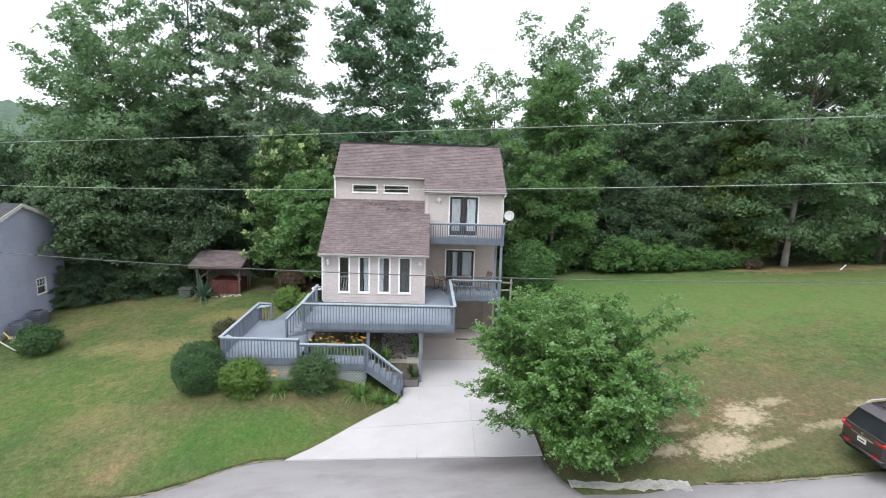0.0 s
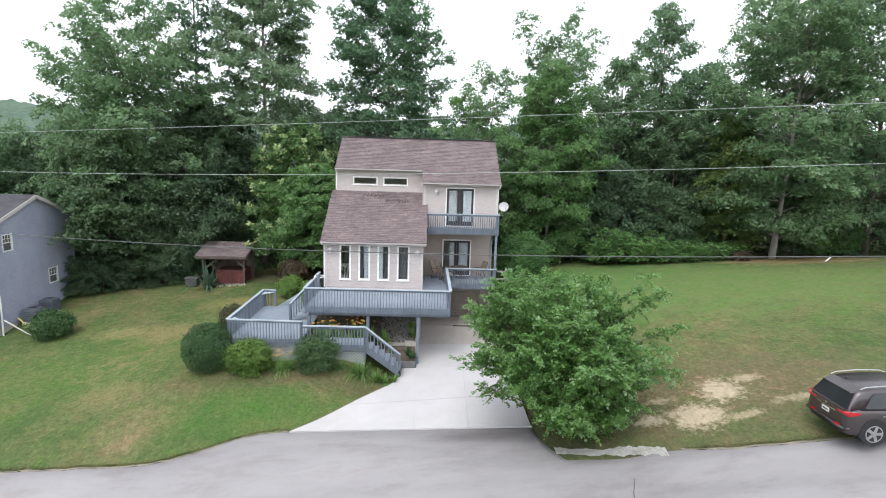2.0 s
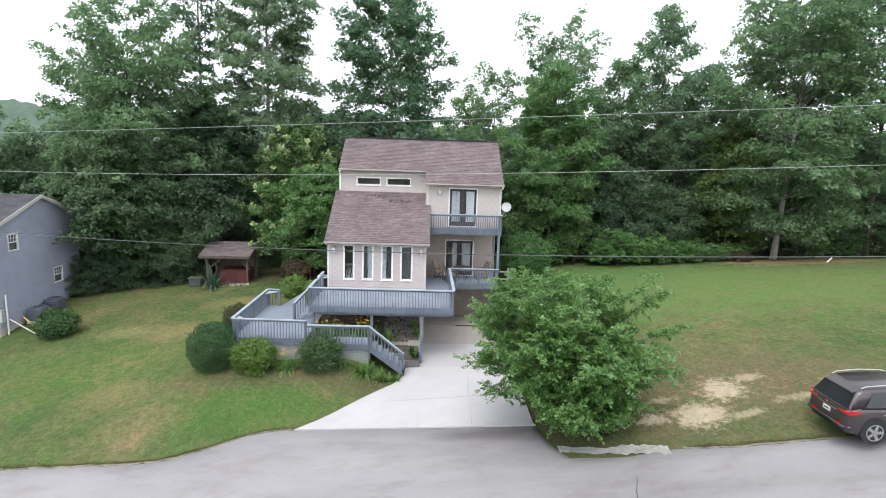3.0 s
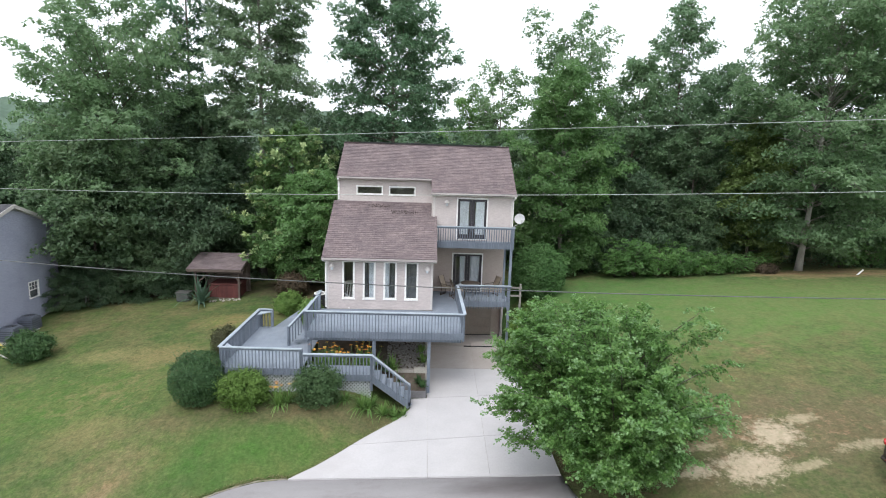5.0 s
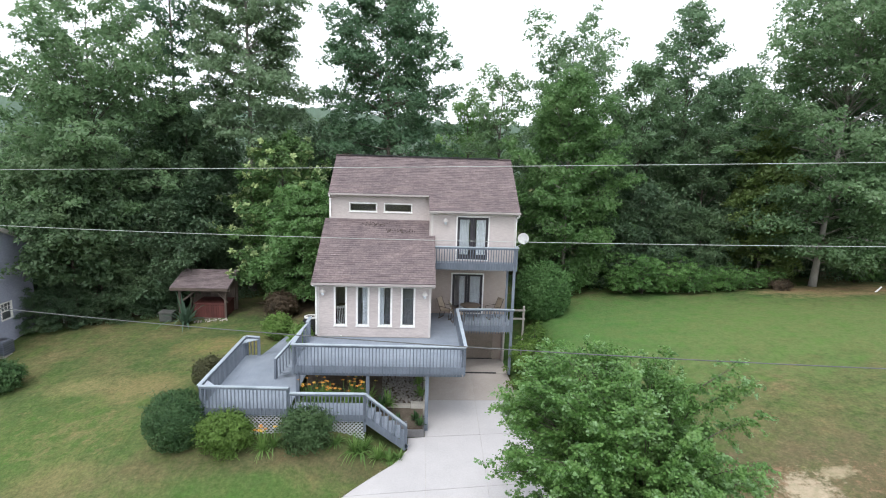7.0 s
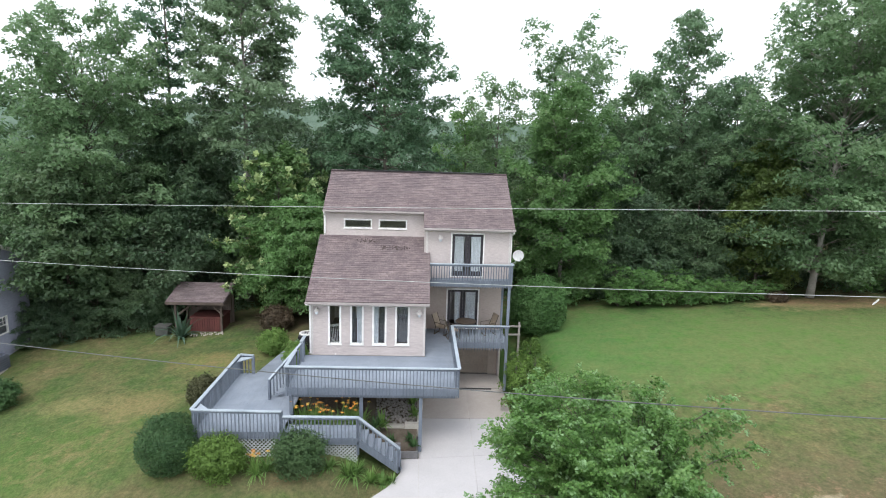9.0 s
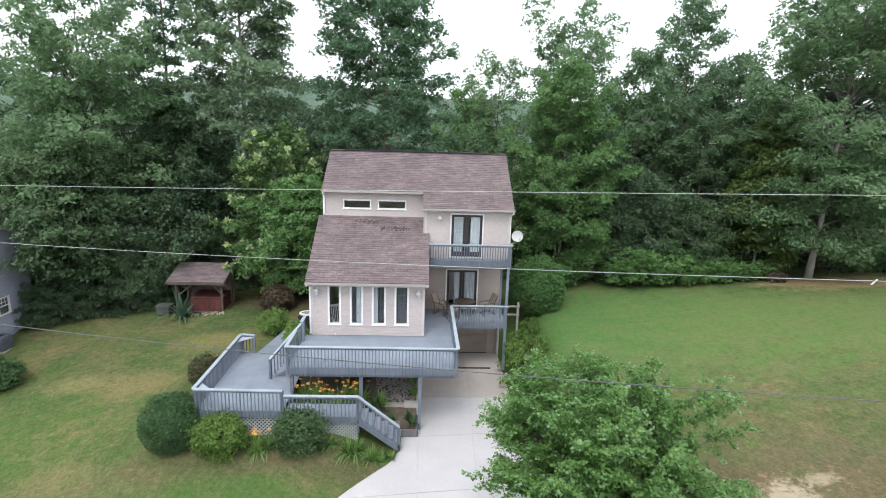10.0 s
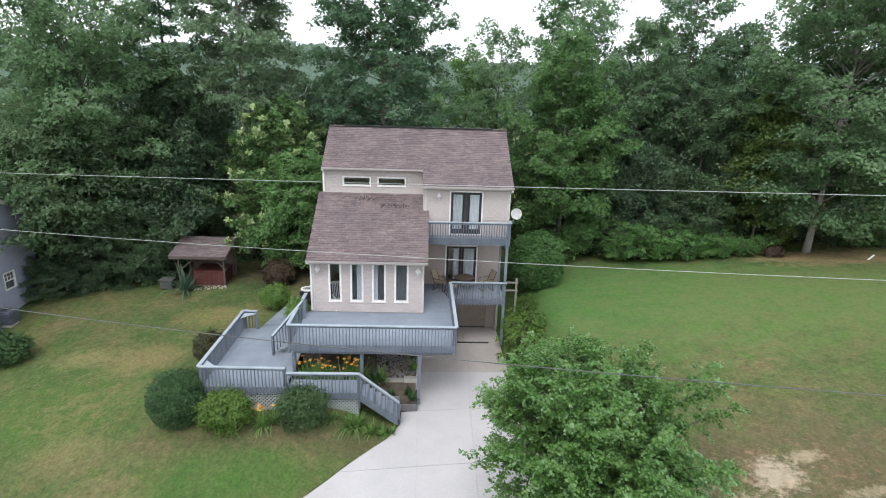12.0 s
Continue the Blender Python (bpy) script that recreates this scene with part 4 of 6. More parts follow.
gutter(-6.62, -1.03, -2.885, 4.74)
gutter(-6.42, -1.37, 0.685, RZ - 2.8 * SL - 0.005)
gutter(-1.36, 3.15, -0.315, RZ - 3.8 * SL - 0.005)
part("soffit", boxes((-1.36, 3.10, -0.29, 0.0, RZ - 3.8 * SL - 0.16, RZ - 3.8 * SL - 0.13)), TRIM, house)
part("soffit", boxes((-6.60, -1.05, -2.86, -2.5, 4.57, 4.60)), TRIM, house)
for pts in (((-6.55, -2.95, 4.68), (-6.55, -2.95, 4.62), (-6.47, -2.55, 4.50), (-6.47, -2.55, 2.20)),
            ((-6.36, 0.62, 8.42), (-6.36, 0.62, 8.36), (-6.36, 0.93, 8.26), (-6.36, 0.93, 7.28)),
            ((3.08, -0.36, 7.74), (3.08, -0.36, 7.68), (3.02, 0.06, 7.50), (3.02, 0.06, 5.3))):
    bm = bmesh.new()
    for a, b in zip(pts, pts[1:]):
        bar(bm, a, b, 0.07, 0.07)
    part("downspout", bm, WHITE, house, "white downspout")


def window(x0, x1, z0, z1, y, trim=0.088, curtain=None, sheer=None):
    """A fixed window: white frame, dark glass behind it, and what hangs inside."""
    bm = boxes((x0, x1, y - 0.045, y + 0.06, z0, z0 + trim), (x0, x1, y - 0.045, y + 0.06, z1 - trim, z1), (x0, x0 + trim, y - 0.045, y + 0.06, z0 + trim, z1 - trim), (x1 - trim, x1, y - 0.045, y + 0.06, z0 + trim, z1 - trim))
    f = part("window", bm, WHITE, house, "white-framed fixed window")
    part("pane", boxes((x0 + trim, x1 - trim, y + 0.005, y + 0.011, z0 + trim, z1 - trim)), DARKGLASS, f)
    part("sill", boxes((x0 - 0.02, x1 + 0.02, y - 0.06, y - 0.046, z0 - 0.02, z0 + 0.03)), WHITE, f)
    for drape, deep, mat, label in ((curtain, 0.032, CURTAIN, "white curtain drawn aside"), (sheer, 0.16, SHEER, "grey sheer curtain behind the glass")):
        if not drape:
            continue
        a, b = drape
        bm = bmesh.new()
        n = 24
        vs = []
        for k in range(n + 1):
            x = a + (b - a) * k / n
            vs.append([bm.verts.new((x, y + deep + 0.012 * math.sin(k * 1.9), z)) for z in (z0 + trim, z1 - trim)])
        for p, q in zip(vs, vs[1:]):
            bm.faces.new((p[0], q[0], q[1], p[1]))
        part("curtain", bm, mat, f, label)
    return f


window(*FRONT_WINDOWS[0], 2.62, 4.56, -2.5)
window(*FRONT_WINDOWS[1], 2.62, 4.56, -2.5, curtain=(-4.36, -4.12), sheer=(-4.70, -4.42))
window(*FRONT_WINDOWS[2], 2.62, 4.56, -2.5, curtain=(-3.57, -3.36), sheer=(-3.34, -3.0))
window(*FRONT_WINDOWS[3], 2.62, 4.56, -2.5, sheer=(-2.60, -1.93))
for a, b in CLERE:
    window(a, b, 7.55, 8.04, 1.0, 0.07)


def french_door(x0, x1, z0, z1, y, curtains, sliding=False):
    t = 0.07
    d = part("door", boxes((x0, x0 + t, y - 0.05, y + 0.08, z0, z1), (x1 - t, x1, y - 0.05, y + 0.08, z0, z1), (x0, x1, y - 0.05, y + 0.08, z1 - t, z1), (x0 + t, x1 - t, y - 0.05, y + 0.08, z0, z0 + 0.04)), WHITE, house, "white-trimmed glazed double door")
    mid = (x0 + x1) / 2
    for a, b in ((x0 + t, mid - 0.004), (mid + 0.004, x1 - t)):
        s = 0.12
        leaf = boxes((a, a + s, y, y + 0.045, z0 + 0.04, z1 - t), (b - s, b, y, y + 0.045, z0 + 0.04, z1 - t), (a + s, b - s, y, y + 0.045, z1 - t - s, z1 - t), (a + s, b - s, y, y + 0.045, z0 + 0.04, z0 + 0.28))
        part("door_leaf", leaf, DOORDARK, d, "dark-painted glazed leaf")
        part("pane", boxes((a + s, b - s, y + 0.006, y + 0.012, z0 + 0.28, z1 - t - s)), DARKGLASS, d)
    for a, b in curtains:
        bm = bmesh.new()
        vs = []
        for k in range(21):
            x = a + (b - a) * k / 20
            vs.append([bm.verts.new((x, y + 0.030 + 0.009 * math.sin(k * 2.1), z)) for z in (z0 + 0.29, z1 - t - 0.13)])
        for p, q in zip(vs, vs[1:]):
            bm.faces.new((p[0], q[0], q[1], p[1]))
        part("curtain", bm, CURTAIN, d, "pale curtain behind the glass")
    return d


french_door(0.0, 1.68, 5.36, 7.60, 0.0, ((0.19, 0.66), (1.02, 1.49)))
french_door(-0.06, 1.70, 2.12, 4.36, 1.6, ((0.98, 1.50), (0.40, 0.66)))

# garage door of horizontal panels
gd = part("garage_door", boxes((-0.40, 2.37, 2.05, 2.06, -0.60, 1.55)), GARAGE, house, "taupe sectional garage door")
for k in range(4):
    z0 = -0.58 + k * 0.53
    part("panel", boxes((-0.38, 2.35, 2.015, 2.05, z0, z0 + 0.515)), GARAGE, gd)
part("threshold", boxes((-0.40, 2.37, 1.93, 2.0, -0.61, -0.565)), BLACK, gd)

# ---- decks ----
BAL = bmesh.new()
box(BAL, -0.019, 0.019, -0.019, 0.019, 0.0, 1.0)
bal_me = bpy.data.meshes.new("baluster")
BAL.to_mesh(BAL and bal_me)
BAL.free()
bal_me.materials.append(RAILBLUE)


def baluster(parent, x, y, z0, z1):
    ob = new("baluster", bal_me)
    ob.parent = parent
    ob.matrix_basis = Matrix.Translation((x, y, z0)) @ Matrix.Diagonal((1, 1, z1 - z0, 1))


def railing(parent, a, b, za, zb, drop=1.28, pitch=0.135, side=0.0, start=0.5, cap=0.14):
    """Cap rail, under-rail and balusters that run down over the rim board, from a to b in plan."""
    a, b = Vector(a), Vector(b)
    d = b - a
    L = d.length
    bm = bmesh.new()
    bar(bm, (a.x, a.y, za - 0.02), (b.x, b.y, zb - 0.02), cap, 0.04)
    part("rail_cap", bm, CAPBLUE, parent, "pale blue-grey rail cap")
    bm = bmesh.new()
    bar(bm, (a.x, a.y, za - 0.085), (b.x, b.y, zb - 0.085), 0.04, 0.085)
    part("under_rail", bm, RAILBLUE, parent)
    n = max(1, int(L / pitch))
    nor = Vector((d.y, -d.x)).normalized() * side
    for k in range(n):
        f = (k + start) / n
        p = a + d * f
        z = za + (zb - za) * f
        baluster(parent, p.x + nor.x, p.y + nor.y, z - drop, z - 0.045)


def rim(parent, x0, x1, y0, y1, z0, z1, mat=None):
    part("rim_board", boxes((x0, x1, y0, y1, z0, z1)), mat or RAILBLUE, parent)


def boards_x(parent, x0, x1, y0, y1, z, w=0.14):
    """Deck boards that run along x."""
    y = y0
    while y < y1 - 0.01:
        e = min(y + w - 0.005, y1)
        part("deck_board", boxes((x0, x1, y, e, z - 0.035, z)), DECKBLUE, parent)
        y += w


def boards_y(parent, x0, x1, y0, y1, z, w=0.14):
    x = x0
    while x < x1 - 0.01:
        e = min(x + w - 0.005, x1)
        part("deck_board", boxes((x, e, y0, y1, z - 0.035, z)), DECKBLUE, parent)
        x += w


def post(parent, x, y, z0, z1, w=0.10):
    part("post", boxes((x - w / 2, x + w / 2, y - w / 2, y + w / 2, z0, z1)), RAILBLUE, parent)


D = 2.10
upper = thing("upper_deck", "raised blue-grey stained wooden deck on posts", "deck")
boards_x(upper, -6.70, 0.10, -6.05, -2.54, D)
boards_x(upper, -1.18, 0.10, -2.54, -0.47, D)
boards_x(upper, -1.18, 2.98, -0.47, 1.58, D)
rim(upper, -6.74, 0.14, -6.09, -6.05, D - 0.30, D - 0.002)
rim(upper, 0.10, 0.14, -6.05, -0.50, D - 0.30, D - 0.002)
rim(upper, -6.74, -6.70, -6.05, -2.54, D - 0.30, D - 0.002)
rim(upper, 0.14, 3.02, -0.51, -0.47, D - 0.30, D - 0.002)
for x in np.arange(-6.3, 0.0, 0.61):
    part("joist", boxes((x, x + 0.04, -6.05, -2.55, D - 0.24, D - 0.04)), RAILBLUE, upper)
part("beam", boxes((-6.6, 0.05, -5.95, -5.85, D - 0.46, D - 0.245)), RAILBLUE, upper)
railing(upper, (-6.76, -6.115), (0.16, -6.115), 3.02, 3.0, 1.28, 0.135)
railing(upper, (0.16, -6.115), (0.16, -0.54), 3.0, 3.0, 1.28, 0.135)
railing(upper, (0.16, -0.53), (3.05, -0.53), 3.0, 3.0, 1.30, 0.135)
railing(upper, (-6.76, -6.115), (-6.76, -4.25), 3.0, 3.0, 1.28, 0.135)
railing(upper, (-6.72, -3.35), (-6.72, -2.56), 3.05, 3.05, 1.05, 0.135)
for x, y in ((-6.6, -5.9), (-3.78, -5.9), (-1.36, -5.9)):
    post(upper, x, y, ground(x, y) - 0.3, D - 0.46, 0.14)
for x, y in ((-6.70, -6.0), (0.06, -6.0), (0.08, -0.5), (-6.66, -4.25), (-6.66, -3.35)):
    post(upper, x, y, D - 0.2, 2.96, 0.09)

balcony = thing("balcony", "narrow blue-grey wooden balcony with turned-down balusters", "balcony")
boards_x(balcony, -1.14, 3.0, -0.50, -0.03, 5.30)
rim(balcony, -1.14, 3.04, -0.54, -0.50, 4.98, 5.298)
rim(balcony, 3.0, 3.04, -0.50, -0.02, 4.98, 5.298)
rim(balcony, -1.14, -1.10, -0.50, -0.02, 4.98, 5.25)
railing(balcony, (-1.14, -0.565), (3.08, -0.565), 6.14, 6.14, 1.20, 0.125)
railing(balcony, (3.06, -0.56), (3.06, -0.03), 6.14, 6.14, 1.20, 0.125)
post(balcony, 2.95, -0.44, -0.5, 6.10, 0.13)
post(balcony, 2.72, 0.20, 2.1, 4.99, 0.10)

F = 0.92
lower = thing("lower_deck", "low blue-grey stained deck with railings and lattice skirt", "deck")
boards_y(lower, -9.86, -6.62, -7.45, -1.92, F)
rim(lower, -9.90, -6.58, -7.49, -7.45, F - 0.26, F - 0.002)
rim(lower, -9.90, -9.86, -7.45, -1.9, F - 0.26, F - 0.002)
railing(lower, (-9.90, -7.515), (-6.60, -7.515), 1.84, 1.80, 1.20, 0.135)
railing(lower, (-9.92, -7.5), (-9.92, -1.85), 1.84, 1.84, 1.20, 0.135)
railing(lower, (-9.92, -1.85), (-9.26, -1.95), 1.84, 1.84, 1.0, 0.16)
post(lower, -9.82, -7.40, 0, 1.8)
post(lower, -9.82, -1.95, 0, 1.8)
post(lower, -9.26, -1.98, 0, 1.8)
post(lower, -6.62, -7.42, 0, 1.76)
P2 = 0.70
boards_x(lower, -6.60, -3.72, -7.45, -6.45, P2)
rim(lower, -6.58, -3.70, -7.49, -7.45, P2 - 0.26, P2 - 0.002)
railing(lower, (-6.55, -7.515), (-3.72, -7.515), 1.60, 1.60, 1.20, 0.135)
railing(lower, (-3.72, -7.515), (-2.13, -7.515), 1.60, 0.33, 1.12, 0.15)
post(lower, -3.74, -7.42, 0, 1.56)
post(lower, -2.16, -7.44, -0.65, 0.34)
# flight down to the driveway
for k in range(6):
    x, z = -3.72 + 0.265 * k, P2 - 0.183 * (k + 1)
    part("tread", boxes((x, x + 0.29, -7.45, -6.45, z - 0.04, z)), DECKBLUE, lower)
    part("riser", boxes((x, x + 0.02, -7.45, -6.45, z, z + 0.145)), DECKBLUE, lower)
bm = bmesh.new()
bar(bm, (-3.75, -7.47, P2 - 0.16), (-2.12, -7.47, P2 - 0.16 - 1.20), 0.04, 0.26)
part("stringer", bm, RAILBLUE, lower)
# diagonal flight up to the raised deck, with its handrail
up = Vector((-1.12, -1.38))
for k in range(5):
    f = (k + 0.5) / 6
    x, y, z = -6.75 + up.x * f, -3.3 + up.y * f, D - 0.19 * (k + 1)
    bm = bmesh.new()
    bar(bm, (x, y, z - 0.02), (x + 0.62 * (1 - 0.16 * k), y - 0.5 * (1 - 0.16 * k), z - 0.02), 0.28, 0.04)
    part("tread", bm, DECKBLUE, lower)
railing(lower, (-6.70, -3.30), (-7.80, -4.72), 3.0, 1.85, 0.95, 0.15, cap=0.10)
post(lower, -7.80, -4.72, F - 0.1, 1.83, 0.09)
# boardwalk beside the house, rising and narrowing towards the back
k, y = 0, -1.90
while y < 5.4:
    z = F + 0.045 * (y + 1.9)
    x0 = -9.15 + 0.24 * (y + 1.9)
    part("deck_board", boxes((x0, -7.0, y, y + 0.132, z - 0.035, z)), DECKBLUE, lower)
    y += 0.14
bm = bmesh.new()
bar(bm, (-9.17, -1.9, F - 0.15), (-7.45, 5.4, F + 0.18), 0.04, 0.24)
part("rim_board", bm, RAILBLUE, lower)
# corner seats at two corners of the railing
for (cx, cy, sx, sy) in ((-9.84, -7.44, 1, 1), (-9.84, -1.98, 1, -1)):
    bm = bmesh.new()
    lowv = [bm.verts.new((cx + dx * sx, cy + dy * sy, 1.70)) for dx, dy in ((0, 0), (0.62, 0), (0, 0.62))]
    topv = [bm.verts.new((v.co.x, v.co.y, 1.735)) for v in lowv]
    bm.faces.new(lowv)
    bm.faces.new(topv)
    for i in range(3):
        bm.faces.new((lowv[i], lowv[(i + 1) % 3], topv[(i + 1) % 3], topv[i]))
    bmesh.ops.recalc_face_normals(bm, faces=bm.faces)
    part("corner_shelf", bm, CAPBLUE, lower, "triangular corner shelf")

# lattice skirt
LAT = weathered("white_lattice", (0.36, 0.38, 0.39), (0.46, 0.48, 0.49), 3, 40, 0.6, 0.3)


def lattice(x0, x1, z0, z1, y):
    bm = bmesh.new()
    h, w = z1 - z0, x1 - x0
    step = 0.15
    for sgn in (1, -1):
        s = -h
        while s < w:
            a0, a1 = max(0, s), min(w, s + h)
            if a1 - a0 > 0.02:
                za, zb = (a0 - s), (a1 - s)
                if sgn < 0:
                    za, zb = h - za, h - zb
                bar(bm, (x0 + a0, y + 0.008 * sgn, z0 + za), (x0 + a1, y + 0.008 * sgn, z0 + zb), 0.010, 0.038)
            s += step
    part("lattice_panel", bm, LAT, lower, "white diagonal lattice")


lattice(-9.85, -6.62, -0.55, F - 0.28, -7.43)
lattice(-6.55, -3.75, -0.45, P2 - 0.27, -7.43)


# ---- woods behind the house ----
FOREST = "tall broadleaf tree in full summer leaf at the wood's edge"
tree("oak_tree", FOREST, -22.7, 8.8, 19.6, 5.4, 0.14, L_OAK, 11, limbs=82, twigs=9, peak=0.50, column=0.38, uneven=0.34, spray=0.70)
tree("ash_tree", FOREST, -19.7, 14.0, 25.0, 2.7, 0.34, L_DARK, 12, limbs=42, twigs=6, uneven=0.9, peak=0.45, per=46, spray=0.60)
tree("oak_tree", FOREST, -17.8, 11.6, 13.0, 3.8, 0.03, L_SHADE, 25, limbs=50, twigs=8, peak=0.4)
tree("poplar_tree", FOREST, -13.9, 12.6, 27.0, 3.6, 0.40, L_POPLAR, 13, limbs=74, twigs=8, peak=0.34, column=0.45, bark=PALEBARK, uneven=0.42, spray=0.66)
tree("oak_tree", FOREST, -4.2, 12.7, 23.0, 5.0, 0.34, L_DARK, 14, limbs=66, twigs=9, peak=0.30, uneven=0.52, column=0.72, spray=0.70)
tree("maple_tree", FOREST, 8.0, 9.3, 14.2, 4.1, 0.02, L_BRIGHT, 15, leaf=0.21, limbs=74, twigs=9, per=76, bark=PALEBARK, uneven=0.6, spray=0.62, peak=0.34)
tree("maple_tree", FOREST, 4.8, 19.5, 16.6, 3.8, 0.22, L_OAK, 16, limbs=36, twigs=6, uneven=0.65, per=48, peak=0.5, spray=0.62)
tree("oak_tree", FOREST, 9.9, 18.0, 20.4, 4.6, 0.22, L_OAK, 17, limbs=48, twigs=7, peak=0.66, column=0.5, uneven=0.8, per=52)
tree("ash_tree", FOREST, 14.3, 14.0, 15.8, 4.4, 0.03, L_OAK, 18, limbs=58, twigs=8, uneven=0.7)
tree("ash_tree", FOREST, 18.4, 16.5, 20.4, 4.6, 0.08, L_OAK, 19, limbs=58, twigs=8, uneven=0.85, per=55, peak=0.36, column=0.8)
tree("ash_tree", FOREST, 22.6, 15.5, 15.6, 4.6, 0.05, L_OAK, 26, limbs=51, twigs=8, uneven=0.7)
tree("oak_tree", FOREST, 24.5, 7.8, 21.4, 6.0, 0.07, L_OAK, 20, limbs=104, twigs=9, bark=PALEBARK, peak=0.48, column=0.42, uneven=0.4, spray=0.72, lean=(0.9, 0), bend=0.004)
tree("oak_tree", FOREST, 32.8, 9.5, 22.5, 6.4, 0.05, L_DARK, 21, limbs=77, twigs=9, peak=0.45, uneven=0.6, spray=0.73)
tree("sycamore_tree", FOREST, 2.4, 22.0, 14.4, 3.4, 0.1, L_BRIGHT, 27, limbs=32, twigs=7)
tree("oak_tree", FOREST, -33.0, 9.5, 12.6, 5.2, 0.03, L_OAK, 22, limbs=54, twigs=8)
tree("oak_tree", "dark broadleaf tree overhanging the neighbouring wall", -22.4, 5.9, 10.5, 2.9, 0.28, L_SHADE, 28, limbs=46, twigs=8, peak=0.45)
tree("young_maple_tree", "young yellow-green tree at the wood's edge", 21.8, 9.6, 10.2, 2.6, 0.08, L_YOUNGTREE, 29, limbs=46, twigs=7, spray=0.56, peak=0.42, uneven=0.6)
tree("seeding_tree", "small tree with pale yellow seed clusters beside the house", -11.0, 10.2, 11.0, 3.6, 0.06, L_YELLOW, 23, limbs=54, twigs=7, spray=0.57, leaf=0.24)
tree("dogwood_tree", "low bright green dogwood tree beside the house", -9.3, 8.1, 7.7, 3.2, 0.12, L_DOG, 24, limbs=64, twigs=8, leaf=0.17, flat=0.30, per=80, spray=0.61, peak=0.40, rise=(-6, 40))

seeding = bpy.data.objects["seeding_tree"]
rng2 = np.random.default_rng(31)
outer = [t for t in TIPS["seeding_tree"] if t[0][2] > 1.4 and math.hypot(t[0][0], t[0][1]) > 1.1]
for k in rng2.choice(len(outer), min(290, len(outer)), replace=False):
    c, r, az = outer[k]
    bm = bmesh.new()
    root = bm.verts.new(Vector(c) + Vector((0.30 * math.cos(az), 0.30 * math.sin(az), 0.24)))
    for j in range(30):
        d = Vector(rng2.normal(0, 1, 3))
        d.z = 0.6 * d.z - 0.15
        d = d.normalized() * rng2.uniform(0.16, 0.38)
        w = d.cross(Vector(rng2.normal(0, 1, 3))).normalized() * rng2.uniform(0.05, 0.09)
        bm.faces.new((root, bm.verts.new(root.co + d * 0.6 + w), bm.verts.new(root.co + d), bm.verts.new(root.co + d * 0.6 - w)))
    part("seed_head", bm, L_SEED, seeding)

# understorey that closes the wood's edge
rng0 = random.Random(5)
protos = []
for k, (mat, h, s) in enumerate(((L_SHADE, 9.0, 3.6), (L_SHADE, 7.5, 3.4), (L_SHADE, 11.0, 3.8))):
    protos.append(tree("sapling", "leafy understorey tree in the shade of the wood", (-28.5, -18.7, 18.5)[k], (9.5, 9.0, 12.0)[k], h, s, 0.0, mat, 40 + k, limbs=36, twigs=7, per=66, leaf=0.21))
for x, y, k, s in ((-22.0, 11.5, 1, 1.0), (-16.8, 9.6, 0, 0.95), (-8.0, 13.5, 2, 0.72), (-11.0, 14.5, 0, 0.8), (-0.5, 15.5, 1, 1.1), (3.0, 14.0, 0, 1.0), (10.8, 11.5, 2, 0.95), (13.4, 10.3, 1, 0.95), (29.0, 11.5, 2, 1.0), (37.0, 12.0, 1, 1.2), (-37.0, 11.0, 2, 1.0), (-26.5, 15.0, 2, 1.1), (26.5, 14.0, 2, 1.15), (15.5, 18.5, 0, 1.2), (-18.5, 16.5, 2, 1.2), (8.5, 16.5, 2, 1.1), (-5.5, 17.5, 0, 1.1), (-22.9, 5.6, 1, 0.42), (-24.0, 7.2, 1, 0.6), (-21.2, 6.6, 1, 0.5), (-19.4, 7.0, 0, 0.45), (-18.0, 7.4, 1, 0.45), (17.5, 9.4, 1, 0.7), (-24.4, 5.2, 0, 0.3), (-29.5, 13.0, 2, 1.1), (-32.0, 13.5, 1, 1.5), (-26.5, 19.0, 2, 1.3), (-9.6, 17.5, 2, 1.15), (-10.5, 20.0, 2, 1.2), (-8.3, 21.0, 1, 1.5)):
    ob = copy_thing(protos[k], pose(x, y, ground(x, y) - 0.15, 0, 0, rng0.uniform(0, 360)))
    ob.scale = (s, s, s)
# brighter woods in the valley behind
far = [tree("valley_tree", "paler tree in the valley behind the wood", (-6.0, 4.0)[k], (34.0, 38.0)[k], 12.0, 4.8, 0.03, L_FAR, 60 + k, leaf=0.30, limbs=26, twigs=6, per=26, spray=0.8) for k in range(2)]
for k in range(24):
    x, y = -46 + k * 4.1 + rng0.uniform(-1, 1), rng0.uniform(27, 56)
    s = rng0.uniform(1.0, 1.3)
    copy_thing(far[k % 2], pose(x, y, ground(x, y) - 0.3, 0, 0, rng0.uniform(0, 360))).scale = (s, s, s)
# low sumac thicket along the edge of the lawn
sumac = tree("sumac_bush", "low pale green sumac at the lawn's edge", 12.6, 6.9, 2.7, 1.7, 0.15, L_SUMAC, 75, leaf=0.17, limbs=26, twigs=5, per=40, spray=0.36, uneven=0.9, wild=0.4, rise=(15, 70), peak=0.7, flat=0.3)
for x, y, s in ((11.3, 7.0, 0.62), (14.2, 6.9, 0.85), (15.6, 6.7, 0.72), (16.9, 7.0, 0.62), (18.2, 7.0, 0.60), (19.6, 7.2, 0.55), (21.4, 7.6, 0.5), (28.5, 9.2, 0.7), (31.0, 9.4, 0.8)):
    copy_thing(sumac, pose(x, y, ground(x, y) - 0.1, 0, 0, rng0.uniform(0, 360))).scale = (s, s, s)

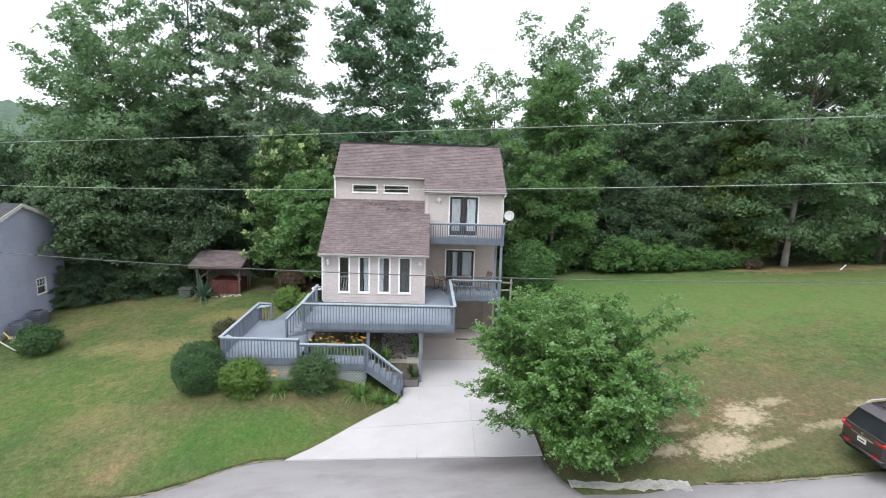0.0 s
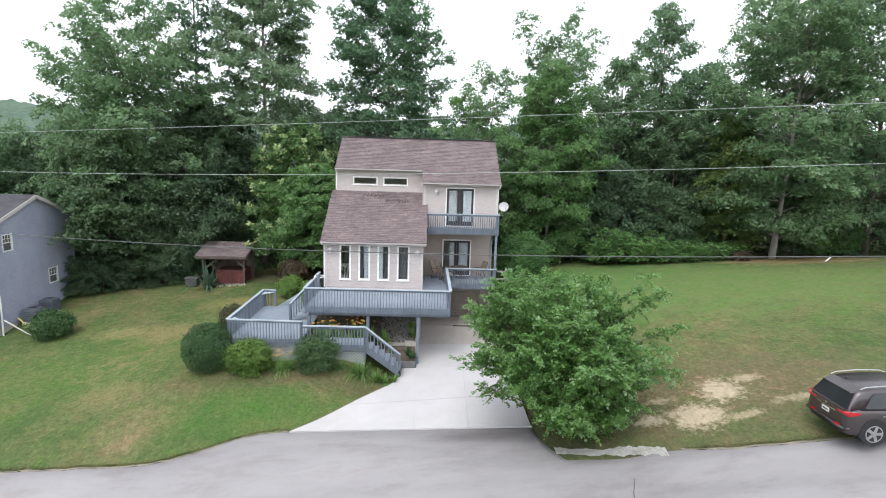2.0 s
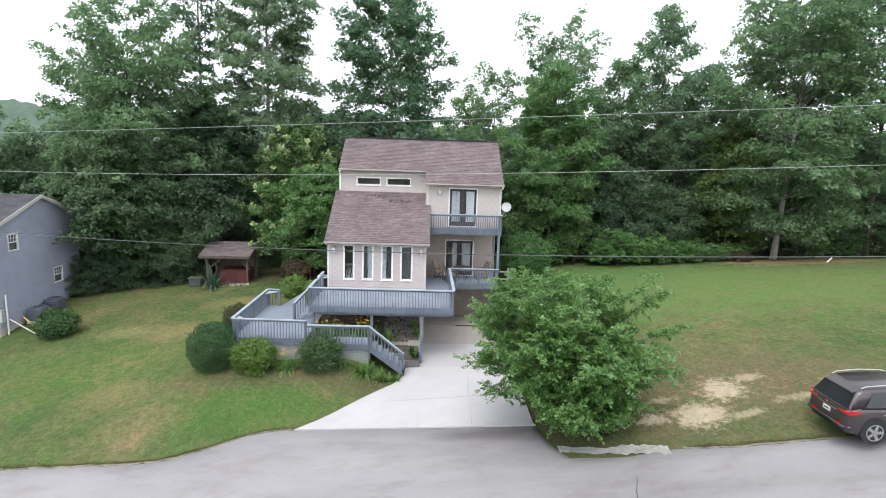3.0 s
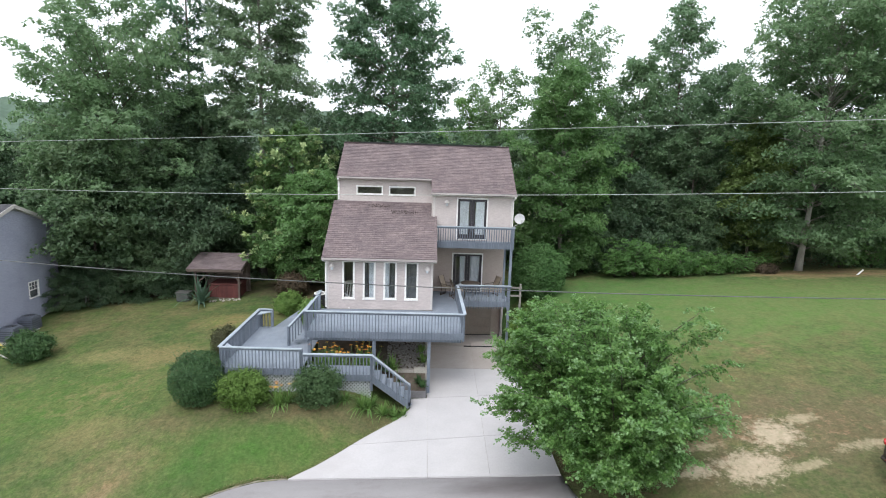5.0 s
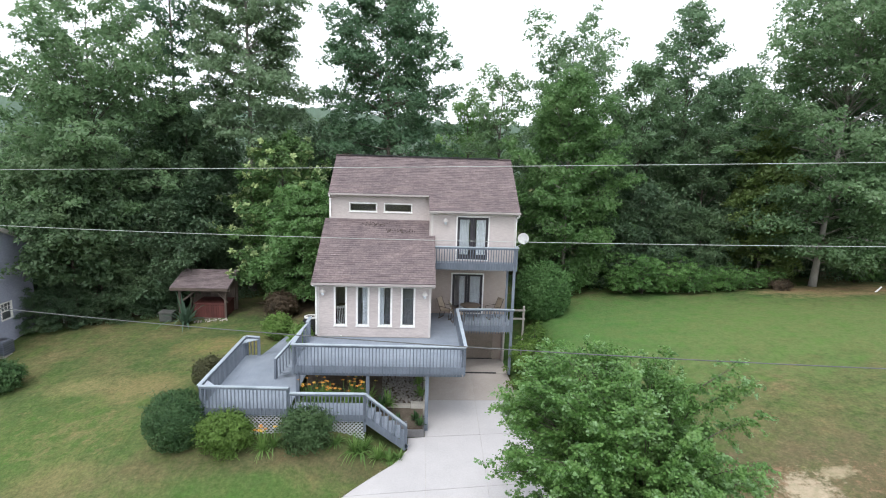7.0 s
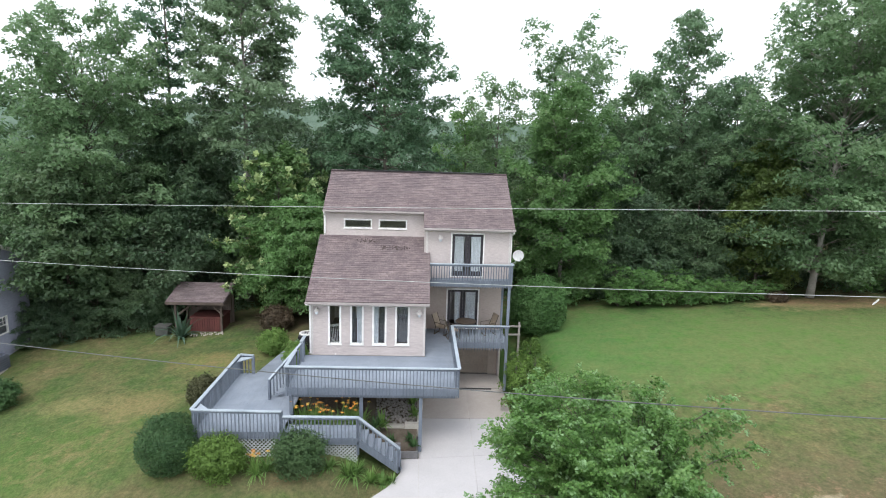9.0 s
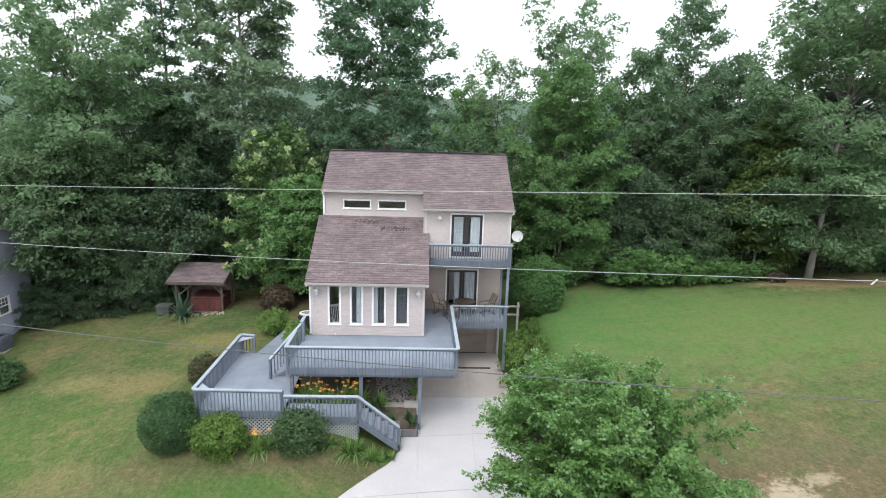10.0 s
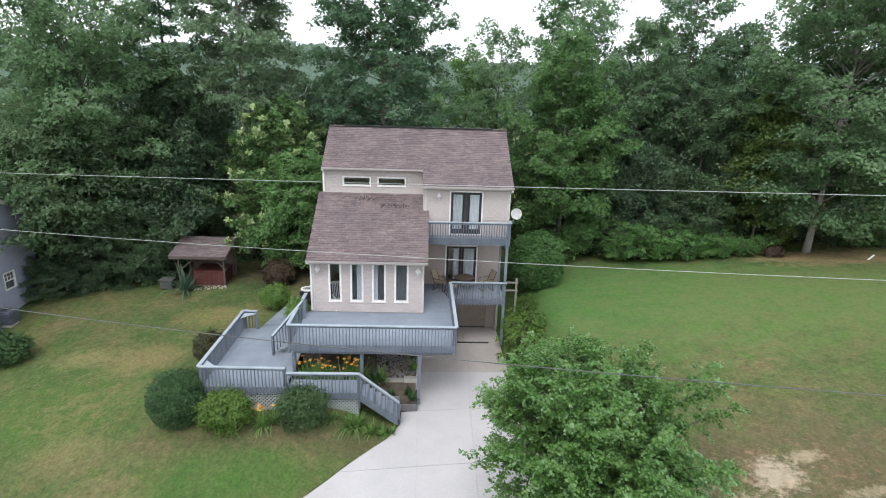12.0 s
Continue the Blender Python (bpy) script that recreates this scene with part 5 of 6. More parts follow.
# ---- garden ----
def spray_leaves(rng, a, b, n, size, away, droop=0.22):
    """Leaves in two ranks along a twig from a to b, lying much in one plane."""
    a, b = np.array(a), np.array(b)
    d = b - a
    d = d / (np.linalg.norm(d) + 1e-9)
    side = np.cross(d, [0, 0, 1.0]) + rng.normal(0, 0.25, 3)
    side /= np.linalg.norm(side)
    up = np.cross(side, d)
    f = rng.uniform(0.12, 1.04, n)
    wide = size * (0.55 + 0.75 * rng.random(n)) * (1.15 - 0.6 * f)
    s = np.where(np.arange(n) % 2 == 0, 1.0, -1.0)
    p = a + np.outer(f * np.linalg.norm(b - a), d) + np.outer(s * wide, side) + rng.normal(0, 0.035, (n, 3))
    p[:, 2] -= droop * f ** 2
    face = np.tile(up * (1 if up[2] > 0 else -1) * 0.7 + np.array(away) * 0.45 + [0, 0, 0.45], (n, 1)) + np.outer(s * 0.3, side)
    return leaf_quads(rng, p, face, size, 0.78, 0.62), f


def spray_tree(name, label, x, y, profile, count, size, seed, long_shoots=()):
    """A low many-stemmed tree whose crown is made of leafy twigs with paler young tips."""
    rng = np.random.default_rng(seed)
    ob = thing(name, label, "tree", (x, y, ground(x, y) - 0.1))
    hs, rs_ = [p[0] for p in profile], [p[1] for p in profile]
    bm = bmesh.new()
    for k in range(9):
        az = k * 0.72
        r = 0.10 + 0.05 * (k % 3)
        root = 0.6
        tip = Vector((1.3 * math.cos(az), 1.3 * math.sin(az), 3.0 + 0.25 * (k % 4)))
        tube(bm, [(root + r * math.cos(az), r * math.sin(az), 0), (0.35 + 0.45 * math.cos(az), 0.45 * math.sin(az), 1.3), tip], [0.055, 0.04, 0.012], 6)
    part("trunk", bm, BARK, ob, smooth=True)
    old, young = [], []
    twigs = []
    for k in range(count):
        h = hs[0] + (hs[-1] - hs[0]) * ((k + rng.random()) / count) ** 0.92
        az = k * 2.39996 + rng.normal(0, 0.3)
        lobe = 0.97 + 0.34 * noise.noise(Vector((1.4 * math.cos(az), 1.4 * math.sin(az), h * 0.75 + seed + 5))) + rng.uniform(-0.14, 0.14)
        r = np.interp(h, hs, rs_) * lobe
        tip = Vector((math.cos(az) * r + 0.75 - 0.28 * h, math.sin(az) * r, h))
        foot = Vector((0.45 + 0.28 * r * math.cos(az), 0.28 * r * math.sin(az), max(0.25, 0.42 * h - 0.1)))
        mid = foot.lerp(tip, 0.55) + Vector((0, 0, 0.16 * r))
        part("branch", tube(bmesh.new(), [foot, mid, tip], [0.022, 0.014, 0.005], 4), BARK, ob)
        out = (tip - foot).normalized()
        side = Vector((-math.sin(az), math.cos(az), 0))
        for j in range(17):
            f = 0.30 + 0.70 * (j + rng.random()) / 17
            on = foot * (1 - f) ** 2 + mid * (2 * f * (1 - f)) + tip * f * f
            way = (out * 0.55 + side * ((1 if j % 2 else -1) * rng.uniform(0.25, 1.0)) + Vector((0, 0, rng.uniform(-0.45, 0.75)))).normalized()
            length = rng.uniform(0.45, 0.95) * (1.15 - 0.45 * f)
            twigs.append((on, on + way * length, int(64 * length) + 5, 0.42 * f))
        twigs.append((tip - out * 0.5, tip + out * 0.15, 46, 0.75))
    for k in range(int(count * 3)):
        h = rng.uniform(hs[0] + 0.3, hs[-1] - 1.0)
        az = rng.uniform(0, 2 * math.pi)
        r = np.interp(h, hs, rs_) * rng.uniform(0.25, 0.72)
        tip = Vector((math.cos(az) * r + 0.75 - 0.28 * h, math.sin(az) * r, h))
        twigs.append((tip - Vector((math.cos(az), math.sin(az), 0.4)) * 0.7, tip, 60, 0.0))
    for a, b in long_shoots:
        a, b = Vector(a), Vector(b)
        part("shoot", tube(bmesh.new(), [a, a.lerp(b, 0.5) + Vector((0, 0, 0.08)), b], [0.022, 0.015, 0.006], 5), BARK, ob)
        for j in range(15):
            c = a.lerp(b, 0.42 + 0.042 * j)
            az = rng.uniform(0, 2 * math.pi)
            twigs.append((c, c + Vector((math.cos(az) * 0.5, math.sin(az) * 0.5, rng.uniform(-0.20, 0.40))), 52, 0.7))
        twigs.append((a.lerp(b, 0.25), b, 90, 0.7))
    for start, tip, n, pale in twigs:
        q, f = spray_leaves(rng, start, tip, n, size, Vector((tip.x, tip.y, 0.3)).normalized())
        new_leaf = (f > 0.72) if rng.random() < pale else np.zeros(n, bool)
        old.append(q[~new_leaf])
        young.append(q[new_leaf])
    for part_name, stack, mat in (("crown", old, L_FRONT), ("young_leaves", young, L_YOUNG)):
        c = new(part_name, quads_mesh(part_name, np.concatenate(stack), mat))
        c.parent = ob
        if part_name == "young_leaves":
            tagged(c, "pale young leaves at the tips")
    return ob


spray_tree("redbud_tree", "broad low leafy tree at the driveway's edge", 3.95, -13.0,
           [(0.7, 1.1), (1.2, 1.75), (2.0, 2.5), (3.0, 2.95), (4.0, 2.85), (4.8, 2.45), (5.5, 1.7), (5.9, 0.8)], 210, 0.078, 71,
           [((0.9, -0.4, 4.2), (2.2, -1.4, 6.1)), ((1.3, -0.5, 4.0), (2.9, -1.2, 5.7)), ((2.1, 0.0, 3.1), (4.1, 0.2, 4.0)), ((0.9, 0.6, 4.3), (1.5, 1.2, 5.6)), ((-0.2, 0.8, 4.6), (0.0, 1.6, 5.5)), ((-1.6, 0.2, 4.2), (-2.2, 0.3, 5.4)), ((-1.9, -0.1, 3.6), (-3.4, -0.2, 4.4)), ((-1.8, -0.4, 2.4), (-3.2, -0.6, 3.1)), ((-1.5, -0.6, 1.4), (-2.9, -0.9, 2.0)), ((2.0, -0.8, 2.6), (3.5, -1.2, 2.9)), ((1.3, -1.2, 2.6), (2.2, -2.7, 4.2)), ((1.6, -0.9, 2.2), (2.9, -2.1, 3.4)), ((0.3, -1.6, 2.6), (0.8, -3.0, 3.9)), ((-0.2, 1.6, 4.0), (0.3, 3.0, 4.9))])
shrub("clipped_shrub", "large clipped round evergreen shrub in the lawn", -10.75, -7.7, 1.10, 1.08, 2.1, L_SHRUB, 81, 0.060, 17000, 0.05, shoots=60)
shrub("lime_shrub", "loose yellow-green shrub against the lattice", -8.72, -8.25, 0.86, 0.7, 1.30, L_LOOSE, 82, 0.075, 8500, 0.30, shoots=300)
shrub("grey_shrub", "loose grey-green shrub against the lattice", -5.78, -8.30, 0.86, 0.72, 1.42, L_GREYLEAF, 83, 0.066, 8500, 0.28, shoots=300)
shrub("round_shrub", "bronze-green round shrub beside the low deck", -11.1, -3.2, 0.75, 0.72, 1.35, L_BRONZE, 84, 0.075, 6500, 0.10, shoots=60)
shrub("lime_shrub", "bright green mounded shrub beside the boardwalk", -9.35, 1.9, 0.74, 0.7, 1.25, L_LIME, 85, 0.085, 6000, 0.16, shoots=110)
shrub("bronze_shrub", "dark bronze-leaved shrub under the trees", -10.0, 5.2, 0.88, 0.85, 1.45, L_RED, 86, 0.09, 8000, 0.14, shoots=120)
shrub("evergreen_shrub", "tall dense evergreen bush beside the house", 5.28, 3.4, 1.64, 1.6, 3.15, L_EVER, 87, 0.10, 21000, 0.06, shoots=70)
shrub("garden_shrub", "loose green shrub on the neighbouring lawn", -21.6, -1.75, 1.0, 0.9, 1.4, L_SHRUB, 88, 0.085, 6500, 0.20, shoots=150)
shrub("lime_shrub", "small bright green hedge beside the boardwalk", -7.5, -1.1, 0.5, 0.95, 1.15, L_LIME, 89, 0.085, 4000, 0.16, z=0.94, shoots=80)
wild = tree("wild_shrub", "straggling wild shrub beside the driveway", 3.75, -2.4, 2.1, 0.8, 0.0, L_LOOSE, 76, leaf=0.11, limbs=18, twigs=5, per=34, spray=0.25, uneven=0.8, corners=4, rise=(10, 70))
for x, y, s in ((3.7, -0.6, 0.85), (4.3, -1.3, 0.75), (3.9, -4.6, 0.55), (4.5, 1.0, 0.6)):
    copy_thing(wild, pose(x, y, ground(x, y) - 0.05, 0, 0, rng0.uniform(0, 360))).scale = (s, s, s)


# ---- neighbouring house ----
nb = thing("neighbour_house", "two-level blue-grey vinyl-sided neighbouring house with gable", "house")
NX, N0, N1, NP, NE = -25.0, -1.35, 6.1, 2.45, 4.86
turned = Matrix.Translation((NX, 0, 0)) @ pose(0, 0, 0, 0, 0, 90)


def gable_cut(p, q, a, b):
    def lim(z, lo, hi):
        if z <= NE:
            return lo, hi
        w = max(0.0, (6.22 - z) / 0.385)
        return max(lo, NP - w), min(hi, NP + w)
    (pa, qa), (pb, qb) = lim(a, p, q), lim(b, p, q)
    return pa, pb, qa, qb


NW = [(-0.25, 0.57, 3.22, 4.24), (3.35, 4.25, 0.58, 1.62)]
lap_wall("wall", N0, N1, -1.0, 6.2, turned, [(a + 0.03, b - 0.03, c + 0.03, d - 0.03) for a, b, c, d in NW], BLUESIDING, nb, top=gable_cut, course=0.19, lip=0.055)
part("foundation_wall", boxes((NX - 0.2, NX - 0.02, N0, N1, -2.2, -1.0)), BLOCK, nb)
part("foundation_wall", boxes((NX - 0.015, NX + 0.025, 4.5, N1 + 0.01, -1.6, -0.62)), BROWNWALL, nb, "tan foundation face")
part("wall", boxes((-36, NX - 0.16, N0, N0 + 0.15, -2.2, NE)), BLUESIDING, nb)
part("wall", boxes((-36, NX - 0.16, N1 - 0.15, N1, -2.2, NE)), BLUESIDING, nb)
part("wall", boxes((-36.2, -36, N0, N1, -2.2, NE)), BLUESIDING, nb)
part("floor", boxes((-36, NX - 0.16, N0 + 0.15, N1 - 0.15, 2.2, 2.4)), OLDWOOD, nb)
BLIND = weathered("grey_blind", (0.16, 0.165, 0.19), (0.22, 0.225, 0.25), 3, 40, 0.8, 0.2)
GREYSHINGLE = weathered("grey_shingles", (0.066, 0.065, 0.073), (0.10, 0.098, 0.108), 1.5, 30, 0.92, 0.1, (1, 8, 8), 0.5)
roof_plane("roof", -36.4, NX + 0.28, N0 - 0.35, 6.32 - 0.385 * (NP - N0 + 0.35), NP, 6.32, nb, GREYSHINGLE)
roof_plane("roof", -36.4, NX + 0.28, N1 + 0.35, 6.32 - 0.385 * (N1 + 0.35 - NP), NP, 6.318, nb, GREYSHINGLE)
for ye in (N0 - 0.35, N1 + 0.35):
    ze = 6.32 - 0.385 * abs(NP - ye)
    bm = bmesh.new()
    bar(bm, (NX + 0.30, ye, ze - 0.09), (NX + 0.30, NP, 6.32 - 0.09), 0.03, 0.20)
    part("rake_board", bm, TRIM, nb, "pale rake board")
    bm = bmesh.new()
    bar(bm, (NX + 0.14, ye, ze - 0.17), (NX + 0.14, NP, 6.32 - 0.17), 0.28, 0.02)
    part("soffit", bm, TRIM, nb)
part("corner_trim", boxes((NX - 0.02, NX + 0.03, N1 - 0.09, N1 + 0.02, -1.0, NE)), BLUESIDING, nb)
for a, b, c, d in NW:
    x = NX
    f = part("window", boxes((x - 0.05, x + 0.05, a, b, c, c + 0.07), (x - 0.05, x + 0.05, a, b, d - 0.07, d), (x - 0.05, x + 0.05, a, a + 0.07, c + 0.07, d - 0.07), (x - 0.05, x + 0.05, b - 0.07, b, c + 0.07, d - 0.07), (x - 0.03, x + 0.03, a + 0.07, b - 0.07, (c + d) / 2 - 0.025, (c + d) / 2 + 0.025)), WHITE, nb, "white sash window with muntins")
    part("pane", boxes((x - 0.02, x - 0.012, a + 0.07, b - 0.07, c + 0.07, d - 0.07)), DARKGLASS, f)
    part("blind", boxes((x - 0.10, x - 0.09, a + 0.05, b - 0.05, c + 0.05, d - 0.05)), BLIND, f, "grey blind behind the glass")
    for k in (1, 2):
        y = a + 0.07 + (b - a - 0.14) * k / 3
        part("muntin", boxes((x - 0.010, x + 0.015, y - 0.010, y + 0.010, (c + d) / 2 + 0.025, d - 0.07)), WHITE, f)
    part("muntin", boxes((x - 0.010, x + 0.017, a + 0.07, b - 0.07, (c + d) / 2 + 0.22, (c + d) / 2 + 0.24)), WHITE, f)


# white rail of the back stair beyond the neighbouring house
rail = thing("stair_rail", "small white slatted rail behind the neighbouring house", "railing")
for z in (0.25, 0.80):
    part("rail", boxes((-24.9, -23.5, 6.30, 6.36, z, z + 0.07)), WHITE, rail)
for k in range(9):
    part("picket", boxes((-24.85 + k * 0.16, -24.80 + k * 0.16, 6.31, 6.35, 0.30, 0.80)), WHITE, rail)
for x in (-24.9, -23.55):
    part("post", boxes((x, x + 0.08, 6.29, 6.37, ground(x, 6.3) - 0.2, 0.95)), WHITE, rail)


DARKMETAL = weathered("dark_grey_metal", (0.10, 0.112, 0.145), (0.15, 0.162, 0.20), 3, 40, 0.5, 0.4)


LOUVRE = weathered("louvre_metal", (0.055, 0.062, 0.08), (0.085, 0.092, 0.115), 3, 40, 0.5, 0.4)


def condenser(x, y, label, size=0.8, high=0.8, round_top=False, z=None):
    z0 = ground(x, y) if z is None else z
    ob = thing("air_conditioner", label, "air conditioner", (x, y, z0))
    h = size / 2
    part("base_pad", boxes((-h - 0.05, h + 0.05, -h - 0.05, h + 0.05, -0.1, 0.06)), BLOCK, ob)
    bm = boxes((-h, h, -h, h, 0.06, high))
    bmesh.ops.bevel(bm, geom=bm.edges[:], offset=0.04, segments=2, affect="EDGES")
    part("cabinet", bm, BLACK if round_top else DARKMETAL, ob)
    for sx in (-h - 0.004, h - 0.046) if not round_top else ():
        part("corner_post", boxes((sx, sx + 0.05, -h - 0.012, -h + 0.03, 0.08, high - 0.02)), DARKMETAL, ob)
    for k in range(5 if not round_top else 4):
        z = 0.14 + k * 0.12
        part("louvre", boxes((-h - 0.008, h + 0.008, -h - 0.008, h + 0.008, z, z + 0.05)), BLACK if round_top else LOUVRE, ob)
    bm = bmesh.new()
    lathe(bm, [(h * 0.98, high - 0.005), (h * 0.98, high + 0.05), (h * 0.72, high + 0.06), (h * 0.70, high + 0.01)], sides=24)
    part("top_ring", bm, WHITE if round_top else DARKMETAL, ob, "fan housing")
    bm = bmesh.new()
    for r in (0.2, 0.4, 0.6):
        for i in range(20):
            a, b = 2 * math.pi * i / 20, 2 * math.pi * (i + 1) / 20
            bar(bm, (r * h * math.cos(a), r * h * math.sin(a), high + 0.04), (r * h * math.cos(b), r * h * math.sin(b), high + 0.04), 0.01, 0.01)
    for i in range(6):
        a = math.pi * i / 3
        bar(bm, (0.1 * h * math.cos(a), 0.1 * h * math.sin(a), high + 0.04), (0.70 * h * math.cos(a), 0.70 * h * math.sin(a), high + 0.04), 0.012, 0.012)
    part("fan_guard", bm, BLACK, ob)
    return ob


condenser(-24.25, 0.75, "dark grey air-conditioning unit beside the blue-grey wall", 0.8, 0.82)
condenser(-24.25, 2.2, "dark grey air-conditioning unit beside the blue-grey wall", 0.8, 0.82)
condenser(-7.3, 0.6, "black air-conditioning unit with a white top beside the house", 0.75, 0.95, True, 1.1)

# pole, meter and leaning stakes by the neighbouring wall
pole = thing("service_pole", "white service conduit with meter box on the wall", "conduit", (-24.85, -0.95, 0))
part("pipe", tube(bmesh.new(), [(0, 0, -1.7), (0, 0, 0.9)], [0.05, 0.05], 10), WHITE, pole)
part("meter_box", boxes((-0.14, 0.02, -0.42, -0.14, -0.6, 0.1)), GREYMETAL, pole)
YELLOWP = weathered("yellow_plastic", (0.50, 0.40, 0.10), (0.60, 0.50, 0.16), 2, 30, 0.5, 0.4)
for a, b, mat in (((-24.3, -1.5, -0.35), (-22.55, -1.85, -1.15), TRIM), ((-24.4, -0.35, -0.55), (-23.1, -1.05, -1.1), YELLOWP), ((-23.7, -0.9, -0.95), (-23.2, -0.6, -0.75), YELLOWP)):
    stake = mesh_ob("stake", bar(bmesh.new(), a, b, 0.05, 0.05), mat)
    tagged(stake, "slim leaning stake beside the shrub", "stake")

# ---- garden shelter ----
shed = thing("garden_shelter", "open timber shelter with a brown shingle lean-to roof", "shelter")
roof_plane("roof", -16.55, -13.15, 5.25, 2.27, 7.45, 2.95, shed)
part("fascia", boxes((-16.55, -13.15, 5.22, 5.25, 2.11, 2.25)), DARKWOOD, shed)
for x in (-16.1, -13.4):
    for y in (5.55, 7.2):
        part("post", boxes((x - 0.06, x + 0.06, y - 0.06, y + 0.06, ground(x, y) - 0.2, 2.15 + (y - 5.4) * 0.31)), DARKWOOD, shed)
part("beam", boxes((-16.6, -13.1, 5.50, 5.60, 2.0, 2.14)), DARKWOOD, shed)
bm = bmesh.new()
bar(bm, (-16.2, 5.55, 1.2), (-15.2, 5.55, 2.0), 0.05, 0.09)
part("brace", bm, DARKWOOD, shed)
bm = bmesh.new()
bar(bm, (-13.27, 5.55, 1.35), (-13.9, 5.55, 2.0), 0.05, 0.09)
part("brace", bm, DARKWOOD, shed)
for k in range(14):
    x = -16.2 + k * 0.215
    part("back_board", boxes((x, x + 0.205, 7.24, 7.27, 0.2, 2.7)), DARKWOOD, shed)
zt = ground(-14.2, 6.2) - 0.05
tub = thing("hot_tub", "square hot tub clad in red-stained boards with a closed cover", "hot tub", (-14.35, 6.35, zt))
part("base", boxes((-0.92, 0.92, -0.72, 0.72, 0.0, 0.12)), OLDWOOD, tub)
for k in range(13):
    x = -0.94 + k * 0.145
    part("board", boxes((x, x + 0.135, -0.76, -0.72, 0.10, 0.86)), REDWOOD, tub)
part("shell", boxes((-0.92, 0.92, -0.72, 0.72, 0.12, 0.86)), REDWOOD, tub)
bm = boxes((-0.97, 0.97, -0.78, 0.78, 0.87, 0.99))
bmesh.ops.bevel(bm, geom=bm.edges[:], offset=0.03, segments=2, affect="EDGES")
part("cover", bm, REDWOOD, tub, "red-brown padded cover")
bm = bmesh.new()
rs = random.Random(4)
for k in range(40):
    x, y = rs.uniform(-15.2, -13.2), rs.uniform(5.0, 5.5)
    r = rs.uniform(0.03, 0.065)
    lathe(bm, [(r * 0.6, -0.02), (r, 0.02), (r * 0.7, 0.07)], (x, y, ground(x, y)), 6)
tagged(mesh_ob("edging_stones", bm, OLDCONCRETE), "row of tan edging stones before the shelter", "stones", kind="stuff")
bin_ = thing("storage_bin", "weathered grey storage bin beside the shelter", "bin", (-16.95, 5.7, ground(-16.95, 5.7)))
bm = boxes((-0.38, 0.38, -0.3, 0.3, 0, 0.55))
bmesh.ops.bevel(bm, geom=bm.edges[:], offset=0.04, segments=2, affect="EDGES")
part("body", bm, weathered("grey_plastic", (0.055, 0.060, 0.056), (0.085, 0.090, 0.082), 2, 30, 0.6, 0.3), bin_)
part("lid", boxes((-0.42, 0.42, -0.34, 0.34, 0.55, 0.61)), weathered("dull_grey_plastic", (0.09, 0.092, 0.088), (0.13, 0.13, 0.124), 2, 30, 0.5, 0.3), bin_)


def strap_plant(name, label, x, y, n, length, wide, mat, seed, z=None, arch=0.9, category="plant", blooms=0, bloom_mat=None, stalk=0.9):
    """A tuft of arching strap leaves, with flower stalks where it blooms."""
    rng = random.Random(seed)
    ob = thing(name, label, category, (x, y, (ground(x, y) if z is None else z)))
    bm = bmesh.new()
    for k in range(n):
        az, l, w = rng.uniform(0, 2 * math.pi), length * rng.uniform(0.6, 1.15), wide * rng.uniform(0.7, 1.2)
        d, s = Vector((math.cos(az), math.sin(az), 0)), Vector((-math.sin(az), math.cos(az), 0))
        spread, last = rng.uniform(0.25, 1.0) * arch, None
        for i in range(5):
            f = i / 4
            p = d * (0.06 + l * 0.75 * spread * f) + Vector((0, 0, l * (f * (1.25 - 0.55 * spread) - spread * 0.75 * f * f)))
            ww = w * (1 - f ** 2) * 0.5 + 0.003
            pair = [bm.verts.new(p - s * ww), bm.verts.new(p + s * ww)]
            if last:
                bm.faces.new((last[0], last[1], pair[1], pair[0]))
            last = pair
    part("foliage", bm, mat, ob)
    for k in range(blooms):
        az, rr = rng.uniform(0, 2 * math.pi), rng.uniform(0.05, 0.35)
        top = Vector((rr * 1.4 * math.cos(az), rr * 1.4 * math.sin(az), stalk * rng.uniform(0.7, 1.2)))
        st = part("stalk", tube(bmesh.new(), [(rr * 0.3 * math.cos(az), rr * 0.3 * math.sin(az), 0), top], [0.008, 0.006], 4), mat, ob)
        bm = bmesh.new()
        for i in range(6):
            a = i * math.pi / 3 + az
            d, s = Vector((math.cos(a), math.sin(a), 0)), Vector((-math.sin(a), math.cos(a), 0))
            vs = [bm.verts.new(top + v) for v in (Vector((0, 0, 0)), d * 0.050 + s * 0.015 + Vector((0, 0, 0.05)), d * 0.110 + Vector((0, 0, 0.030)), d * 0.050 - s * 0.015 + Vector((0, 0, 0.055)))]
            bm.faces.new(vs)
        part("flower", bm, bloom_mat, st, "open trumpet-shaped bloom")
    return ob


